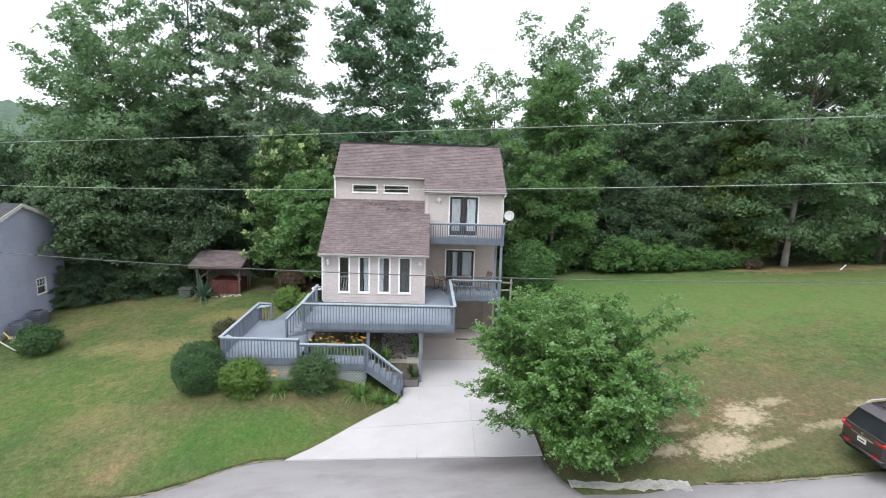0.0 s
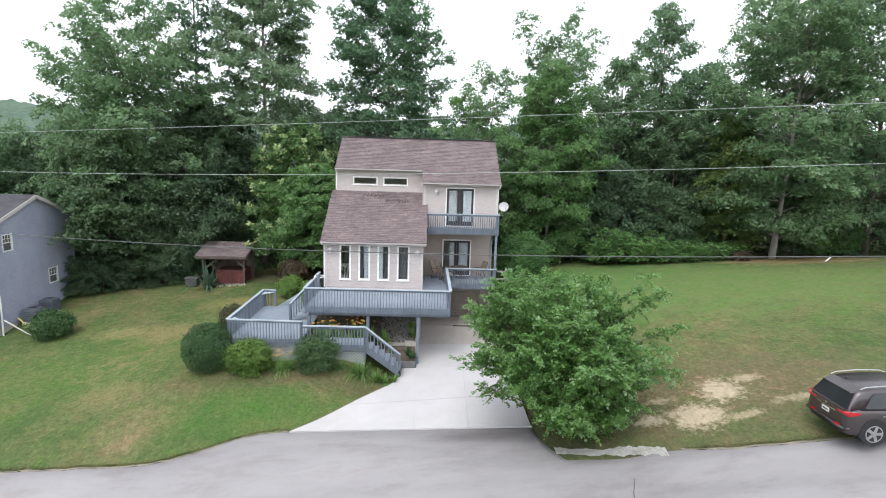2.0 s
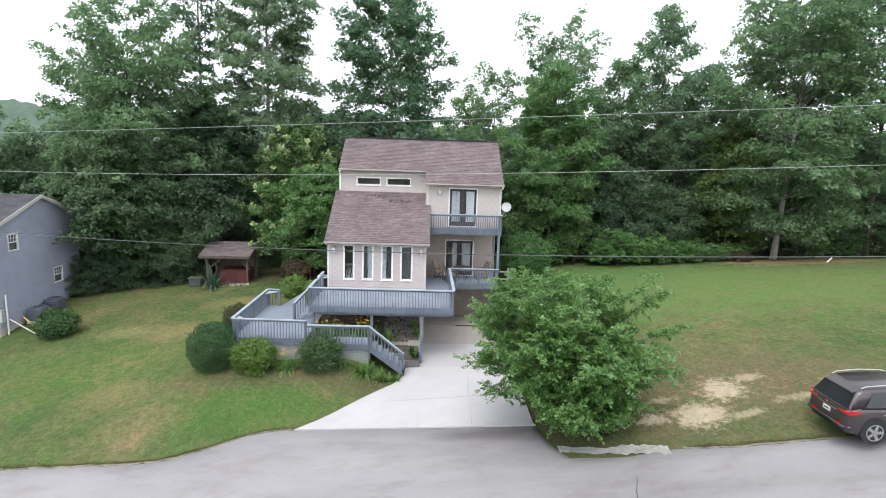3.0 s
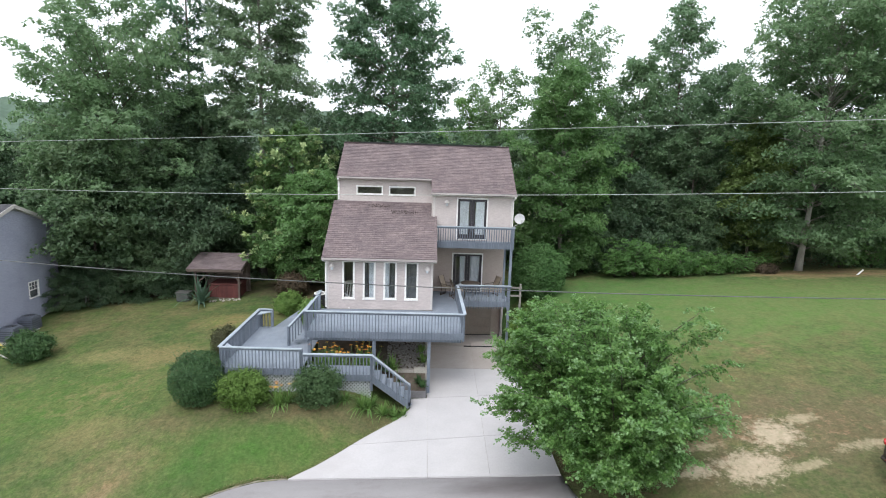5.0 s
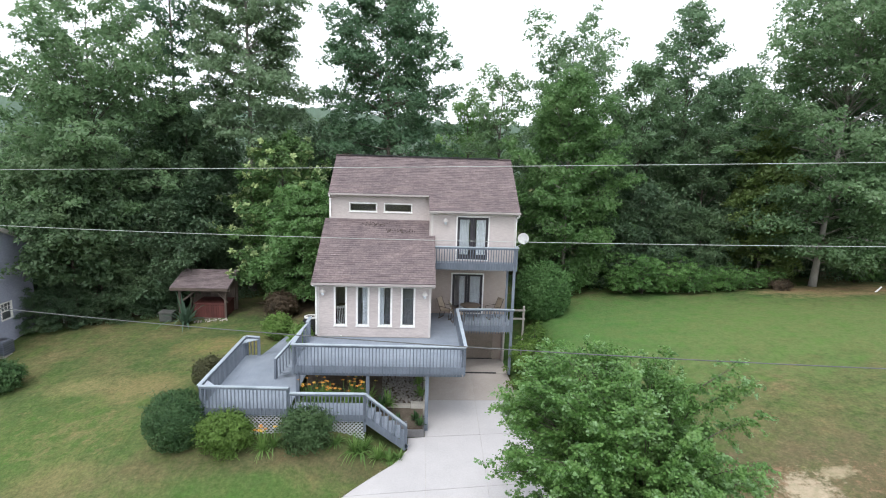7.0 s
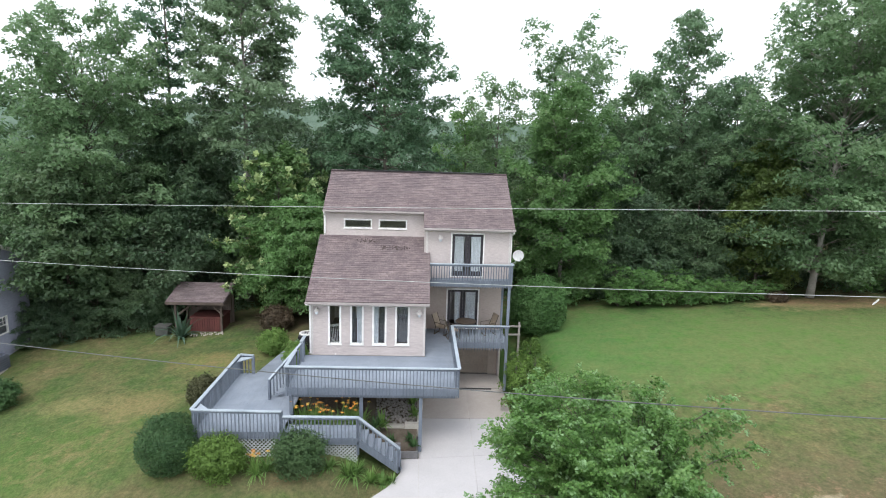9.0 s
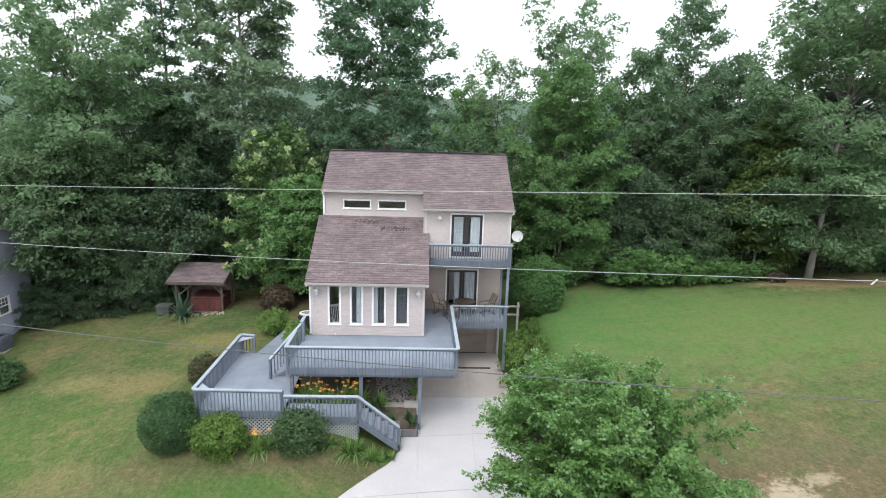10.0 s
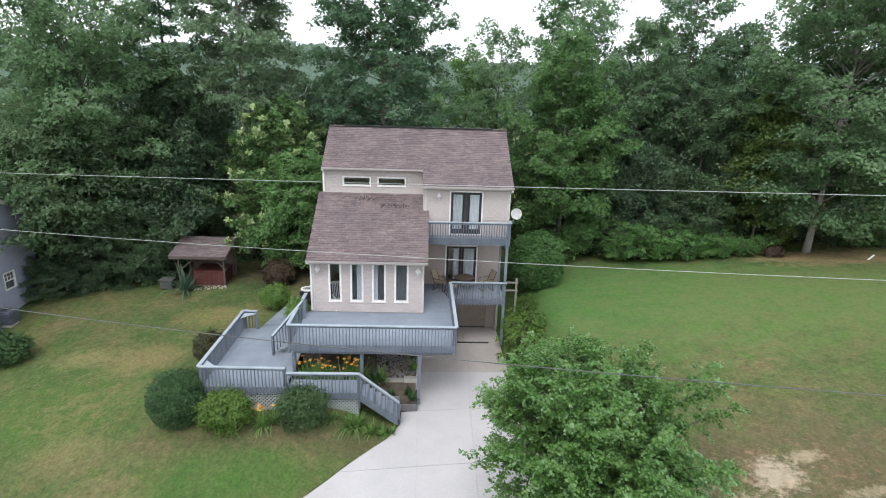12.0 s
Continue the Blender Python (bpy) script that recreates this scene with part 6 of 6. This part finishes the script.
ORANGE = weathered("orange_petals", (0.62, 0.24, 0.05), (0.72, 0.36, 0.07), 9, 40, 0.6, 0.2, None, 0.05, 0.15)
YELLOW = weathered("yellow_petals", (0.68, 0.42, 0.08), (0.74, 0.52, 0.12), 9, 40, 0.6, 0.2, None, 0.05, 0.1)
PALM = foliage("palm_leaves", (0.05, 0.095, 0.06), (0.085, 0.15, 0.095), (0.14, 0.21, 0.14), 0.3, None, 2)
strap_plant("palm", "green palm-like plant before the shelter", -15.55, 4.85, 30, 2.3, 0.20, PALM, 5, arch=1.0)
rs = random.Random(9)
for k in range(14):
    x = -6.2 + 0.15 * k + (0.45 if k > 7 else 0) + rs.uniform(-0.12, 0.12)
    strap_plant("daylily", "clump of daylilies with orange blooms in the bed", x, -6.0 + rs.uniform(-0.35, 0.5), 44, 0.95, 0.04, L_LIME, 100 + k, z=0.42, blooms=3, bloom_mat=YELLOW if k % 4 == 1 else ORANGE, stalk=0.88)
for x, y, s in ((-7.35, -8.35, 1), (-7.0, -8.2, 2)):
    strap_plant("daylily", "clump of daylilies with orange blooms by the lattice", x, y, 70, 0.85, 0.042, L_LIME, 120 + s, arch=1.15, blooms=5, bloom_mat=ORANGE if s == 1 else YELLOW, stalk=0.85)
for x, y, l in ((-4.75, -8.0, 0.65), (-4.05, -8.05, 0.95), (-3.8, -7.95, 0.95), (-3.2, -7.95, 0.8), (-2.75, -7.9, 0.6), (-2.4, -7.85, 0.55)):
    strap_plant("lily_tuft", "tuft of arching green leaves at the foot of the steps", x, y, 60, l, 0.05, L_LIME, int(abs(x) * 50), arch=1.15)
for x, y, z, l in ((-3.25, -5.75, 0.15, 0.85), (-2.95, -5.55, 0.15, 0.8), (-1.75, -5.85, -0.35, 0.55), (-2.55, -6.1, -0.25, 0.45), (-1.62, -6.2, -0.35, 0.4), (-1.6, -4.6, 0.2, 0.6), (-1.7, -3.9, 0.4, 0.6)):
    strap_plant("fern", "leafy green fern in the bed under the deck", x, y, 40, l, 0.07, L_SHRUB if y < -5.7 else L_LIME, int(abs(x * y) * 30), z=z)

# ---- planting beds beside the driveway ----
GREYTIMBER = weathered("grey_timber", (0.115, 0.112, 0.118), (0.175, 0.170, 0.175), 2, 40, 0.85, 0.2, (1, 8, 8), 0.5)
bed = thing("planter_bed", "timber-edged planting bed with mulch", "planter")
part("edging", boxes((-2.15, -1.43, -6.50, -6.42, -0.72, -0.42)), GREYTIMBER, bed)
part("edging", boxes((-1.51, -1.43, -6.42, -5.28, -0.72, -0.42)), GREYTIMBER, bed)
part("edging", boxes((-3.0, -2.15, -6.45, -6.38, -0.72, -0.08)), GREYTIMBER, bed)
part("mulch", boxes((-3.0, -1.51, -6.40, -5.28, -0.70, -0.46)), MULCH, bed)
part("block", boxes((-2.02, -1.43, -5.27, -5.05, -0.72, 0.14)), BLOCK, bed, "pale concrete block wall")
part("block", boxes((-3.0, -2.03, -5.25, -5.05, -0.72, 0.05)), BLOCK, bed)
part("kerb", boxes((-1.50, -1.42, -5.04, -2.3, -0.72, 0.22)), BLOCK, bed)
bm = bmesh.new()
vs = [[bm.verts.new((x, y, (0.0 + (y + 5.05) * 0.38) if x > -3.4 else 0.46 + max(0.0, y + 5.05) * 0.3)) for x in (-6.6, -4.2, -3.3, -1.5)] for y in (-6.4, -5.05, -3.8, -2.46)]
for a, b in zip(vs, vs[1:]):
    for i in range(3):
        bm.faces.new((a[i], a[i + 1], b[i + 1], b[i]))
tagged(mesh_ob("soil_bank", bm, SOIL), "dark bank of soil under the raised deck", "soil", kind="structure")
bm = bmesh.new()
rs = random.Random(11)
for k in range(900):
    x, y = rs.uniform(-3.3, -1.55), rs.uniform(-5.0, -2.6)
    r = rs.uniform(0.03, 0.075)
    lathe(bm, [(r * 0.6, -0.02), (r, 0.012), (r * 0.55, 0.045)], (x, y, 0.0 + (y + 5.05) * 0.38), 6)
PEBBLE = weathered("river_stones", (0.16, 0.145, 0.135), (0.34, 0.315, 0.30), 12, 40, 0.8, 0.3)
tagged(mesh_ob("river_stones", bm, PEBBLE), "bed of pale river stones under the deck", "stones", kind="stuff")

# ---- fixtures on the house ----
def wall_lamp(x, y, z):
    ob = thing("wall_lamp", "cream lantern wall lamp on the siding", "wall lamp", (x, y, z), group="wall lamps")
    part("backplate", boxes((-0.06, 0.06, -0.03, -0.018, -0.12, 0.12)), TRIM, ob)
    part("arm", tube(bmesh.new(), [(0, -0.02, 0.06), (0, -0.14, 0.14), (0, -0.16, 0.10)], [0.014, 0.014, 0.014], 6), TRIM, ob)
    part("shade", lathe(bmesh.new(), [(0.02, 0.12), (0.06, 0.10), (0.14, -0.02), (0.13, -0.03)], (0, -0.16, 0), 14), TRIM, ob, "flared cream shade")
    part("globe", lathe(bmesh.new(), [(0.05, -0.03), (0.075, -0.10), (0.06, -0.17), (0.02, -0.19)], (0, -0.16, 0), 12), CURTAIN, ob)
    return ob


wall_lamp(-6.15, -2.5, 4.28)
wall_lamp(-1.50, -2.5, 4.22)
wall_lamp(-0.53, 0.0, 7.34)

dish = thing("satellite_dish", "pale grey satellite dish on the balcony corner", "satellite dish", (3.28, -0.62, 6.62))
turn = pose(0, 0, 0, 72, 0, -14)
bm = bmesh.new()
lathe(bm, [(0.02, -0.035), (0.12, -0.028), (0.20, -0.008), (0.265, 0.02), (0.275, 0.02), (0.20, -0.018), (0.02, -0.045)], sides=28, m=turn)
part("reflector", bm, weathered("dish_grey", (0.40, 0.40, 0.40), (0.47, 0.47, 0.47), 3, 40, 0.5, 0.4), dish, smooth=True)
part("mast", tube(bmesh.new(), [(-0.24, 0.06, -0.40), (-0.10, 0.10, -0.34), (0.0, 0.07, -0.03)], [0.02, 0.02, 0.02], 8), GREYMETAL, dish)
part("feed_arm", tube(bmesh.new(), [(0.0, 0.0, -0.28), (0.06, -0.30, -0.22), (0.06, -0.34, -0.08)], [0.012, 0.012, 0.012], 6), GREYMETAL, dish)
part("receiver", boxes((0.03, 0.09, -0.38, -0.30, -0.10, -0.02)), GREYMETAL, dish)

# ---- porch furniture ----
WICKER = weathered("tan_sling", (0.27, 0.215, 0.17), (0.34, 0.28, 0.22), 4, 60, 0.8, 0.2)
BRONZE = weathered("bronze_metal", (0.06, 0.045, 0.035), (0.10, 0.075, 0.055), 4, 40, 0.5, 0.4)


def patio_chair(x, y, turn):
    ob = thing("patio_chair", "tan sling patio chair with bronze metal frame on the porch", "chair", (x, y, D), "chairs round the patio table", turn=turn)
    part("seat", bar(bmesh.new(), (0, -0.26, 0.44), (0, 0.24, 0.40), 0.50, 0.03), WICKER, ob)
    part("backrest", bar(bmesh.new(), (0, 0.22, 0.42), (0, 0.46, 1.05), 0.50, 0.03), WICKER, ob)
    for s in (-0.28, 0.28):
        part("arm", tube(bmesh.new(), [(s, -0.28, 0.02), (s, -0.30, 0.62), (s, 0.28, 0.66)], [0.018] * 3, 6), BRONZE, ob)
        part("leg", tube(bmesh.new(), [(s, 0.30, 0.02), (s, 0.22, 0.45), (s, 0.46, 1.06)], [0.018] * 3, 6), BRONZE, ob)
    part("foot_bar", boxes((-0.29, 0.29, -0.30, -0.26, 0.0, 0.03)), BRONZE, ob)
    part("foot_bar", boxes((-0.29, 0.29, 0.28, 0.32, 0.0, 0.03)), BRONZE, ob)
    return ob


patio_chair(-0.30, 0.75, 60)
patio_chair(2.15, 0.85, -70)
patio_chair(0.25, 0.15, 100)
tb = thing("patio_table", "round dark metal patio table on the porch", "table", (0.95, 0.75, D))
part("tabletop", lathe(bmesh.new(), [(0.52, 0.70), (0.55, 0.71), (0.55, 0.73), (0.52, 0.74)], sides=28), BRONZE, tb)
for k in range(4):
    a = k * math.pi / 2 + 0.4
    part("leg", tube(bmesh.new(), [(0.42 * math.cos(a), 0.42 * math.sin(a), 0.0), (0.30 * math.cos(a), 0.30 * math.sin(a), 0.35), (0.40 * math.cos(a), 0.40 * math.sin(a), 0.70)], [0.018] * 3, 6), BRONZE, tb)

# white rocking chair behind the first front window
rk = thing("rocking_chair", "white slatted rocking chair inside the front window", "chair", (-5.25, -2.12, 2.10), turn=25)
part("seat", boxes((-0.26, 0.26, -0.25, 0.25, 0.40, 0.44)), WHITE, rk)
for k in range(6):
    x = -0.21 + k * 0.084
    part("back_slat", bar(bmesh.new(), (x, 0.23, 0.44), (x, 0.42, 1.18), 0.035, 0.02), WHITE, rk)
part("crest_rail", boxes((-0.27, 0.27, 0.40, 0.44, 1.15, 1.27)), WHITE, rk)
for s in (-0.26, 0.26):
    part("arm", bar(bmesh.new(), (s, -0.26, 0.64), (s, 0.30, 0.66), 0.07, 0.025), WHITE, rk)
    part("leg", boxes((s - 0.02, s + 0.02, -0.25, -0.21, 0.05, 0.64)), WHITE, rk)
    part("leg", boxes((s - 0.02, s + 0.02, 0.20, 0.24, 0.05, 0.64)), WHITE, rk)
    part("rocker", tube(bmesh.new(), [(s, -0.42, 0.08), (s, -0.15, 0.02), (s, 0.2, 0.02), (s, 0.52, 0.10)], [0.022] * 4, 6), WHITE, rk)

# wooden rail fence beside the porch
fence = thing("rail_fence", "short weathered rail fence beside the porch post", "fence")
for x in (3.75,):
    part("post", boxes((x - 0.05, x + 0.05, 0.55, 0.65, ground(x, 0.6) - 0.2, 2.85)), GREYWOOD, fence)
for z in (2.15, 2.6):
    part("rail", boxes((3.20, 3.82, 0.50, 0.548, z, z + 0.09)), GREYWOOD, fence)

OLDLEAF = weathered("old_leaves", (0.075, 0.06, 0.058), (0.13, 0.105, 0.10), 4, 30, 0.95, 0.1)
# leaf litter caught on the lower roof
bm = bmesh.new()
rs = random.Random(21)
for k in range(70):
    u = rs.random()
    x, y = -4.6 + 2.6 * u + rs.uniform(-0.2, 0.2), 0.62 - 0.42 * (u > 0.45) + rs.uniform(-0.12, 0.10)
    z = 4.75 + (y + 2.87) * 0.635 + 0.035
    r = rs.uniform(0.02, 0.05)
    lathe(bm, [(r, -0.02), (r * 0.8, 0.012), (r * 0.3, 0.03)], (x, y, z), 6)
tagged(mesh_ob("leaf_litter", bm, OLDLEAF), "dark leaf litter caught on the shingles", "leaf litter", kind="stuff")

# white pipe at the lawn's far edge
pipe = mesh_ob("drain_pipe", tube(bmesh.new(), [(26.35, 4.95, 2.85), (26.85, 5.0, 3.3)], [0.05, 0.05], 10), WHITE)
tagged(pipe, "white plastic pipe leaning out of the bank", "pipe")
shrub("red_weed", "reddish low weeds at the lawn's edge", 21.6, 6.7, 0.7, 0.5, 0.7, L_RED, 95, 0.1, 1500, 0.2)

# ---- overhead wires ----
WIRE = weathered("aluminium_wire", (0.33, 0.35, 0.34), (0.40, 0.42, 0.41), 3, 20, 0.45, 0.5)
CABLE = weathered("grey_cable", (0.07, 0.075, 0.075), (0.11, 0.115, 0.115), 3, 20, 0.6, 0.4)
for y0, z0, b, c, r, mat, label in ((-15.31, 10.4165, 0.0464, 0.0002, 0.0065, WIRE, "bare aluminium power line over the road"), (-15.69, 8.833, 0.0497, 0.0010, 0.0065, WIRE, "bare aluminium power line over the road"), (-15.76, 6.457, 0.0534, 0.0016, 0.013, CABLE, "dark telephone cable over the road")):
    pts = [(x, y0 - 0.2815 * x, z0 + b * x + c * x * x) for x in np.linspace(-34, 34, 60)]
    wire = mesh_ob("power_line", tube(bmesh.new(), pts, [r] * len(pts), 6), mat, True)
    tagged(wire, label, "wire", "overhead wires")

# ---- parked car ----
PAINT, n_, l_, b_ = nodes_of("dark_bronze_car_paint", 0.40, 0.55, 0.5)
fl = tex_noise(n_, l_, 400, 2, 0.5)
fr = ramp(n_, [(0.3, (0.050, 0.040, 0.045)), (0.7, (0.080, 0.066, 0.072))])
l_.new(fl.outputs["Fac"], fr.inputs[0])
l_.new(fr.outputs[0], b_.inputs["Base Color"])
b_.inputs["Coat Weight"].default_value, b_.inputs["Coat Roughness"].default_value = 0.7, 0.22
CARGLASS, n_, l_, b_ = nodes_of("tinted_car_glass", 0.05, 0.0, 0.7)
b_.inputs["Base Color"].default_value = (0.045, 0.052, 0.060, 1)
b_.inputs["Coat Weight"].default_value = 1.0
REDLAMP, n_, l_, b_ = nodes_of("red_lamp_lens", 0.12, 0.0, 0.6)
b_.inputs["Base Color"].default_value = (0.42, 0.015, 0.02, 1)
TYRE = weathered("tyre_rubber", (0.015, 0.015, 0.016), (0.03, 0.03, 0.03), 5, 40, 0.85, 0.2)
ALLOY = weathered("alloy_wheel", (0.45, 0.45, 0.46), (0.55, 0.55, 0.56), 5, 40, 0.3, 0.5, None, 0.05, 0.02, 0.8)
PLASTIC = weathered("black_plastic", (0.022, 0.022, 0.023), (0.035, 0.035, 0.036), 5, 60, 0.7, 0.3)
CHROME = weathered("chrome", (0.7, 0.7, 0.7), (0.8, 0.8, 0.8), 5, 40, 0.12, 0.5, None, 0.0, 0.0, 1.0)
car = thing("parked_car", "dark bronze crossover car parked on the verge", "car", (11.45, -16.0, 1.22), turn=-1.0)
car.matrix_world = pose(11.45, -16.0, 1.20, 0, -3.5, -1.0)


def loft(sections, m=None):
    """A skin over cross-sections of equal count, closed at both ends."""
    bm = bmesh.new()
    rings = [[bm.verts.new(p) for p in s] for s in sections]
    n = len(rings[0])
    for a, b in zip(rings, rings[1:]):
        for i in range(n):
            bm.faces.new((a[i], a[(i + 1) % n], b[(i + 1) % n], b[i]))
    bm.faces.new(rings[0])
    bm.faces.new(rings[-1][::-1])
    bmesh.ops.recalc_face_normals(bm, faces=bm.faces)
    return bm


def car_section(x, half, low, belt, tuck=0.06):
    return [(x, y, z) for y, z in ((-half + 0.05, low), (-half, low + 0.12), (-half - 0.005, (low + belt) / 2), (-half + 0.02, belt - 0.10), (-half + tuck, belt), (half - tuck, belt), (half - 0.02, belt - 0.10), (half + 0.005, (low + belt) / 2), (half, low + 0.12), (half - 0.05, low))]


body = loft([car_section(x, h, lo, be) for x, h, lo, be in ((0.04, 0.80, 0.40, 0.92), (0.12, 0.88, 0.30, 1.02), (0.35, 0.92, 0.26, 1.06), (0.9, 0.925, 0.24, 1.05), (2.0, 0.925, 0.22, 1.02), (3.0, 0.925, 0.24, 0.99), (3.4, 0.91, 0.26, 0.97), (4.1, 0.86, 0.30, 0.86), (4.38, 0.74, 0.36, 0.72))])
bmesh.ops.bevel(body, geom=[e for e in body.edges if e.calc_face_angle(0) > 0.5], offset=0.02, segments=2, affect="EDGES")
part("body", body, PAINT, car, smooth=True)


def cabin_section(x, half_low, half_top, low, top):
    return [(x, y, z) for y, z in ((-half_low, low), (-half_top - 0.03, top - 0.10), (-half_top + 0.06, top - 0.01), (0, top + 0.015), (half_top - 0.06, top - 0.01), (half_top + 0.03, top - 0.10), (half_low, low))]


part("roof", loft([cabin_section(x, a, b, lo, t) for x, a, b, lo, t in ((0.10, 0.80, 0.74, 0.98, 1.05), (0.16, 0.83, 0.72, 1.0, 1.13), (0.30, 0.85, 0.67, 1.02, 1.34), (0.43, 0.855, 0.66, 1.02, 1.52), (0.55, 0.86, 0.675, 1.02, 1.575), (0.9, 0.86, 0.69, 1.02, 1.615), (1.7, 0.86, 0.70, 1.0, 1.625), (2.4, 0.86, 0.68, 1.0, 1.57), (2.75, 0.85, 0.64, 0.99, 1.44), (3.25, 0.84, 0.60, 0.96, 1.05))]), PAINT, car, smooth=True)
bm = bmesh.new()
vs = [bm.verts.new(p) for p in ((0.080, -0.74, 1.06), (0.080, 0.74, 1.06), (0.345, 0.62, 1.48), (0.345, -0.62, 1.48))]
bm.faces.new(vs)
bmesh.ops.solidify(bm, geom=bm.faces[:], thickness=0.02)
part("rear_window", bm, CARGLASS, car, "tinted rear window")
part("tailgate", loft([[(x, s * h, z) for s, z in ((-1, 0.55), (-1, 1.05), (1, 1.05), (1, 0.55))] for x, h in ((0.03, 0.70), (0.16, 0.78))]), PAINT, car)
for s in (-1, 1):
    bm = bmesh.new()
    vs = [bm.verts.new((x, s * y, z)) for x, y, z in ((0.55, 0.868, 1.09), (1.5, 0.885, 1.08), (2.9, 0.875, 1.06), (2.35, 0.745, 1.48), (1.6, 0.755, 1.53), (0.85, 0.745, 1.50))]
    bm.faces.new(vs)
    bmesh.ops.solidify(bm, geom=bm.faces[:], thickness=0.015)
    part("side_window", bm, CARGLASS, car)
    bm = loft([[(x, s * y, z) for y, z in ((a, z0), (b, z0), (b, z1), (a, z1))] for x, a, b, z0, z1 in ((0.025, 0.46, 0.80, 0.90, 0.965), (0.09, 0.46, 0.905, 0.885, 1.0), (0.40, 0.87, 0.94, 0.95, 0.995))])
    part("tail_lamp", bm, REDLAMP, car, "red wrap-round tail lamp")
    part("reflector", boxes((-0.045, 0.06, min(s * 0.44, s * 0.62), max(s * 0.44, s * 0.62), 0.505, 0.522)), REDLAMP, car)
    part("roof_rail", tube(bmesh.new(), [(0.55, s * 0.62, 1.60), (0.70, s * 0.63, 1.66), (1.4, s * 0.64, 1.69), (2.1, s * 0.62, 1.66), (2.25, s * 0.61, 1.60)], [0.018] * 5, 8), ALLOY, car, "silver roof rail")
    for x in (0.84, 3.48):
        wheel = part("wheel", lathe(bmesh.new(), [(0.20, -0.10), (0.31, -0.105), (0.33, -0.07), (0.33, 0.07), (0.31, 0.105), (0.20, 0.10)], sides=32, m=Matrix.Translation((x, s * 0.82, 0.33)) @ pose(0, 0, 0, 90 * s, 0, 0)), TYRE, car, "black tyre", True)
        bm = bmesh.new()
        mm = Matrix.Translation((x, s * 0.932, 0.33)) @ pose(0, 0, 0, 90 * s, 0, 0)
        lathe(bm, [(0.232, -0.015), (0.262, -0.015), (0.262, 0.012), (0.232, 0.012), (0.232, -0.015)], sides=28, m=mm, caps=False)
        for k in range(5):
            box(bm, 0.02, 0.245, -0.045, 0.045, -0.01, 0.014, mm @ pose(0, 0, 0, 0, 0, 72 * k))
        lathe(bm, [(0.06, -0.01), (0.06, 0.02)], sides=12, m=mm)
        part("rim", bm, ALLOY, wheel, "five-spoke alloy rim")
        part("arch", lathe(bmesh.new(), [(0.36, -0.02), (0.42, -0.02), (0.42, 0.02), (0.36, 0.02)], sides=32, m=Matrix.Translation((x, s * 0.918, 0.38)) @ pose(0, 0, 0, 90 * s, 0, 0)), PLASTIC, car)
    part("door_handle", boxes((1.05, 1.25, min(s * 0.925, s * 0.945), max(s * 0.925, s * 0.945), 0.86, 0.89)), CHROME, car)
    part("side_sill", boxes((0.4, 3.9, min(s * 0.86, s * 0.935), max(s * 0.86, s * 0.935), 0.22, 0.36)), PLASTIC, car)
bm = boxes((-0.04, 0.40, -0.88, 0.88, 0.36, 0.60))
bmesh.ops.bevel(bm, geom=bm.edges[:], offset=0.09, segments=4, affect="EDGES")
part("bumper", bm, PAINT, car, "body-coloured rear bumper", True)
bm = boxes((0.04, 0.40, -0.76, 0.76, 0.26, 0.40))
bmesh.ops.bevel(bm, geom=bm.edges[:], offset=0.06, segments=3, affect="EDGES")
part("bumper_skirt", bm, PLASTIC, car, "black plastic skirt", True)
part("trim_strip", boxes((0.005, 0.05, -0.42, 0.42, 0.86, 0.89)), CHROME, car)
part("badge", lathe(bmesh.new(), [(0.055, 0.0), (0.055, 0.012)], sides=20, m=Matrix.Translation((0.020, 0, 0.96)) @ pose(0, 0, 0, 0, -90, 0) @ Matrix.Diagonal((0.6, 1, 1, 1))), CHROME, car, "plain oval badge")
pl = part("number_plate", boxes((0.005, 0.025, -0.155, 0.155, 0.68, 0.82)), WHITE, car, "white plate with plain bars")
part("bar", boxes((0.0, 0.004, -0.11, 0.11, 0.73, 0.77)), BLACK, pl)
part("spoiler", loft([[(x, y, z) for y, z in ((-0.60, z0), (0.60, z0), (0.58, z1), (-0.58, z1))] for x, z0, z1 in ((0.29, 1.47, 1.50), (0.62, 1.565, 1.60))]), PAINT, car)
part("antenna", tube(bmesh.new(), [(0.75, 0.2, 1.61), (0.68, 0.2, 1.68)], [0.02, 0.006], 6), BLACK, car)
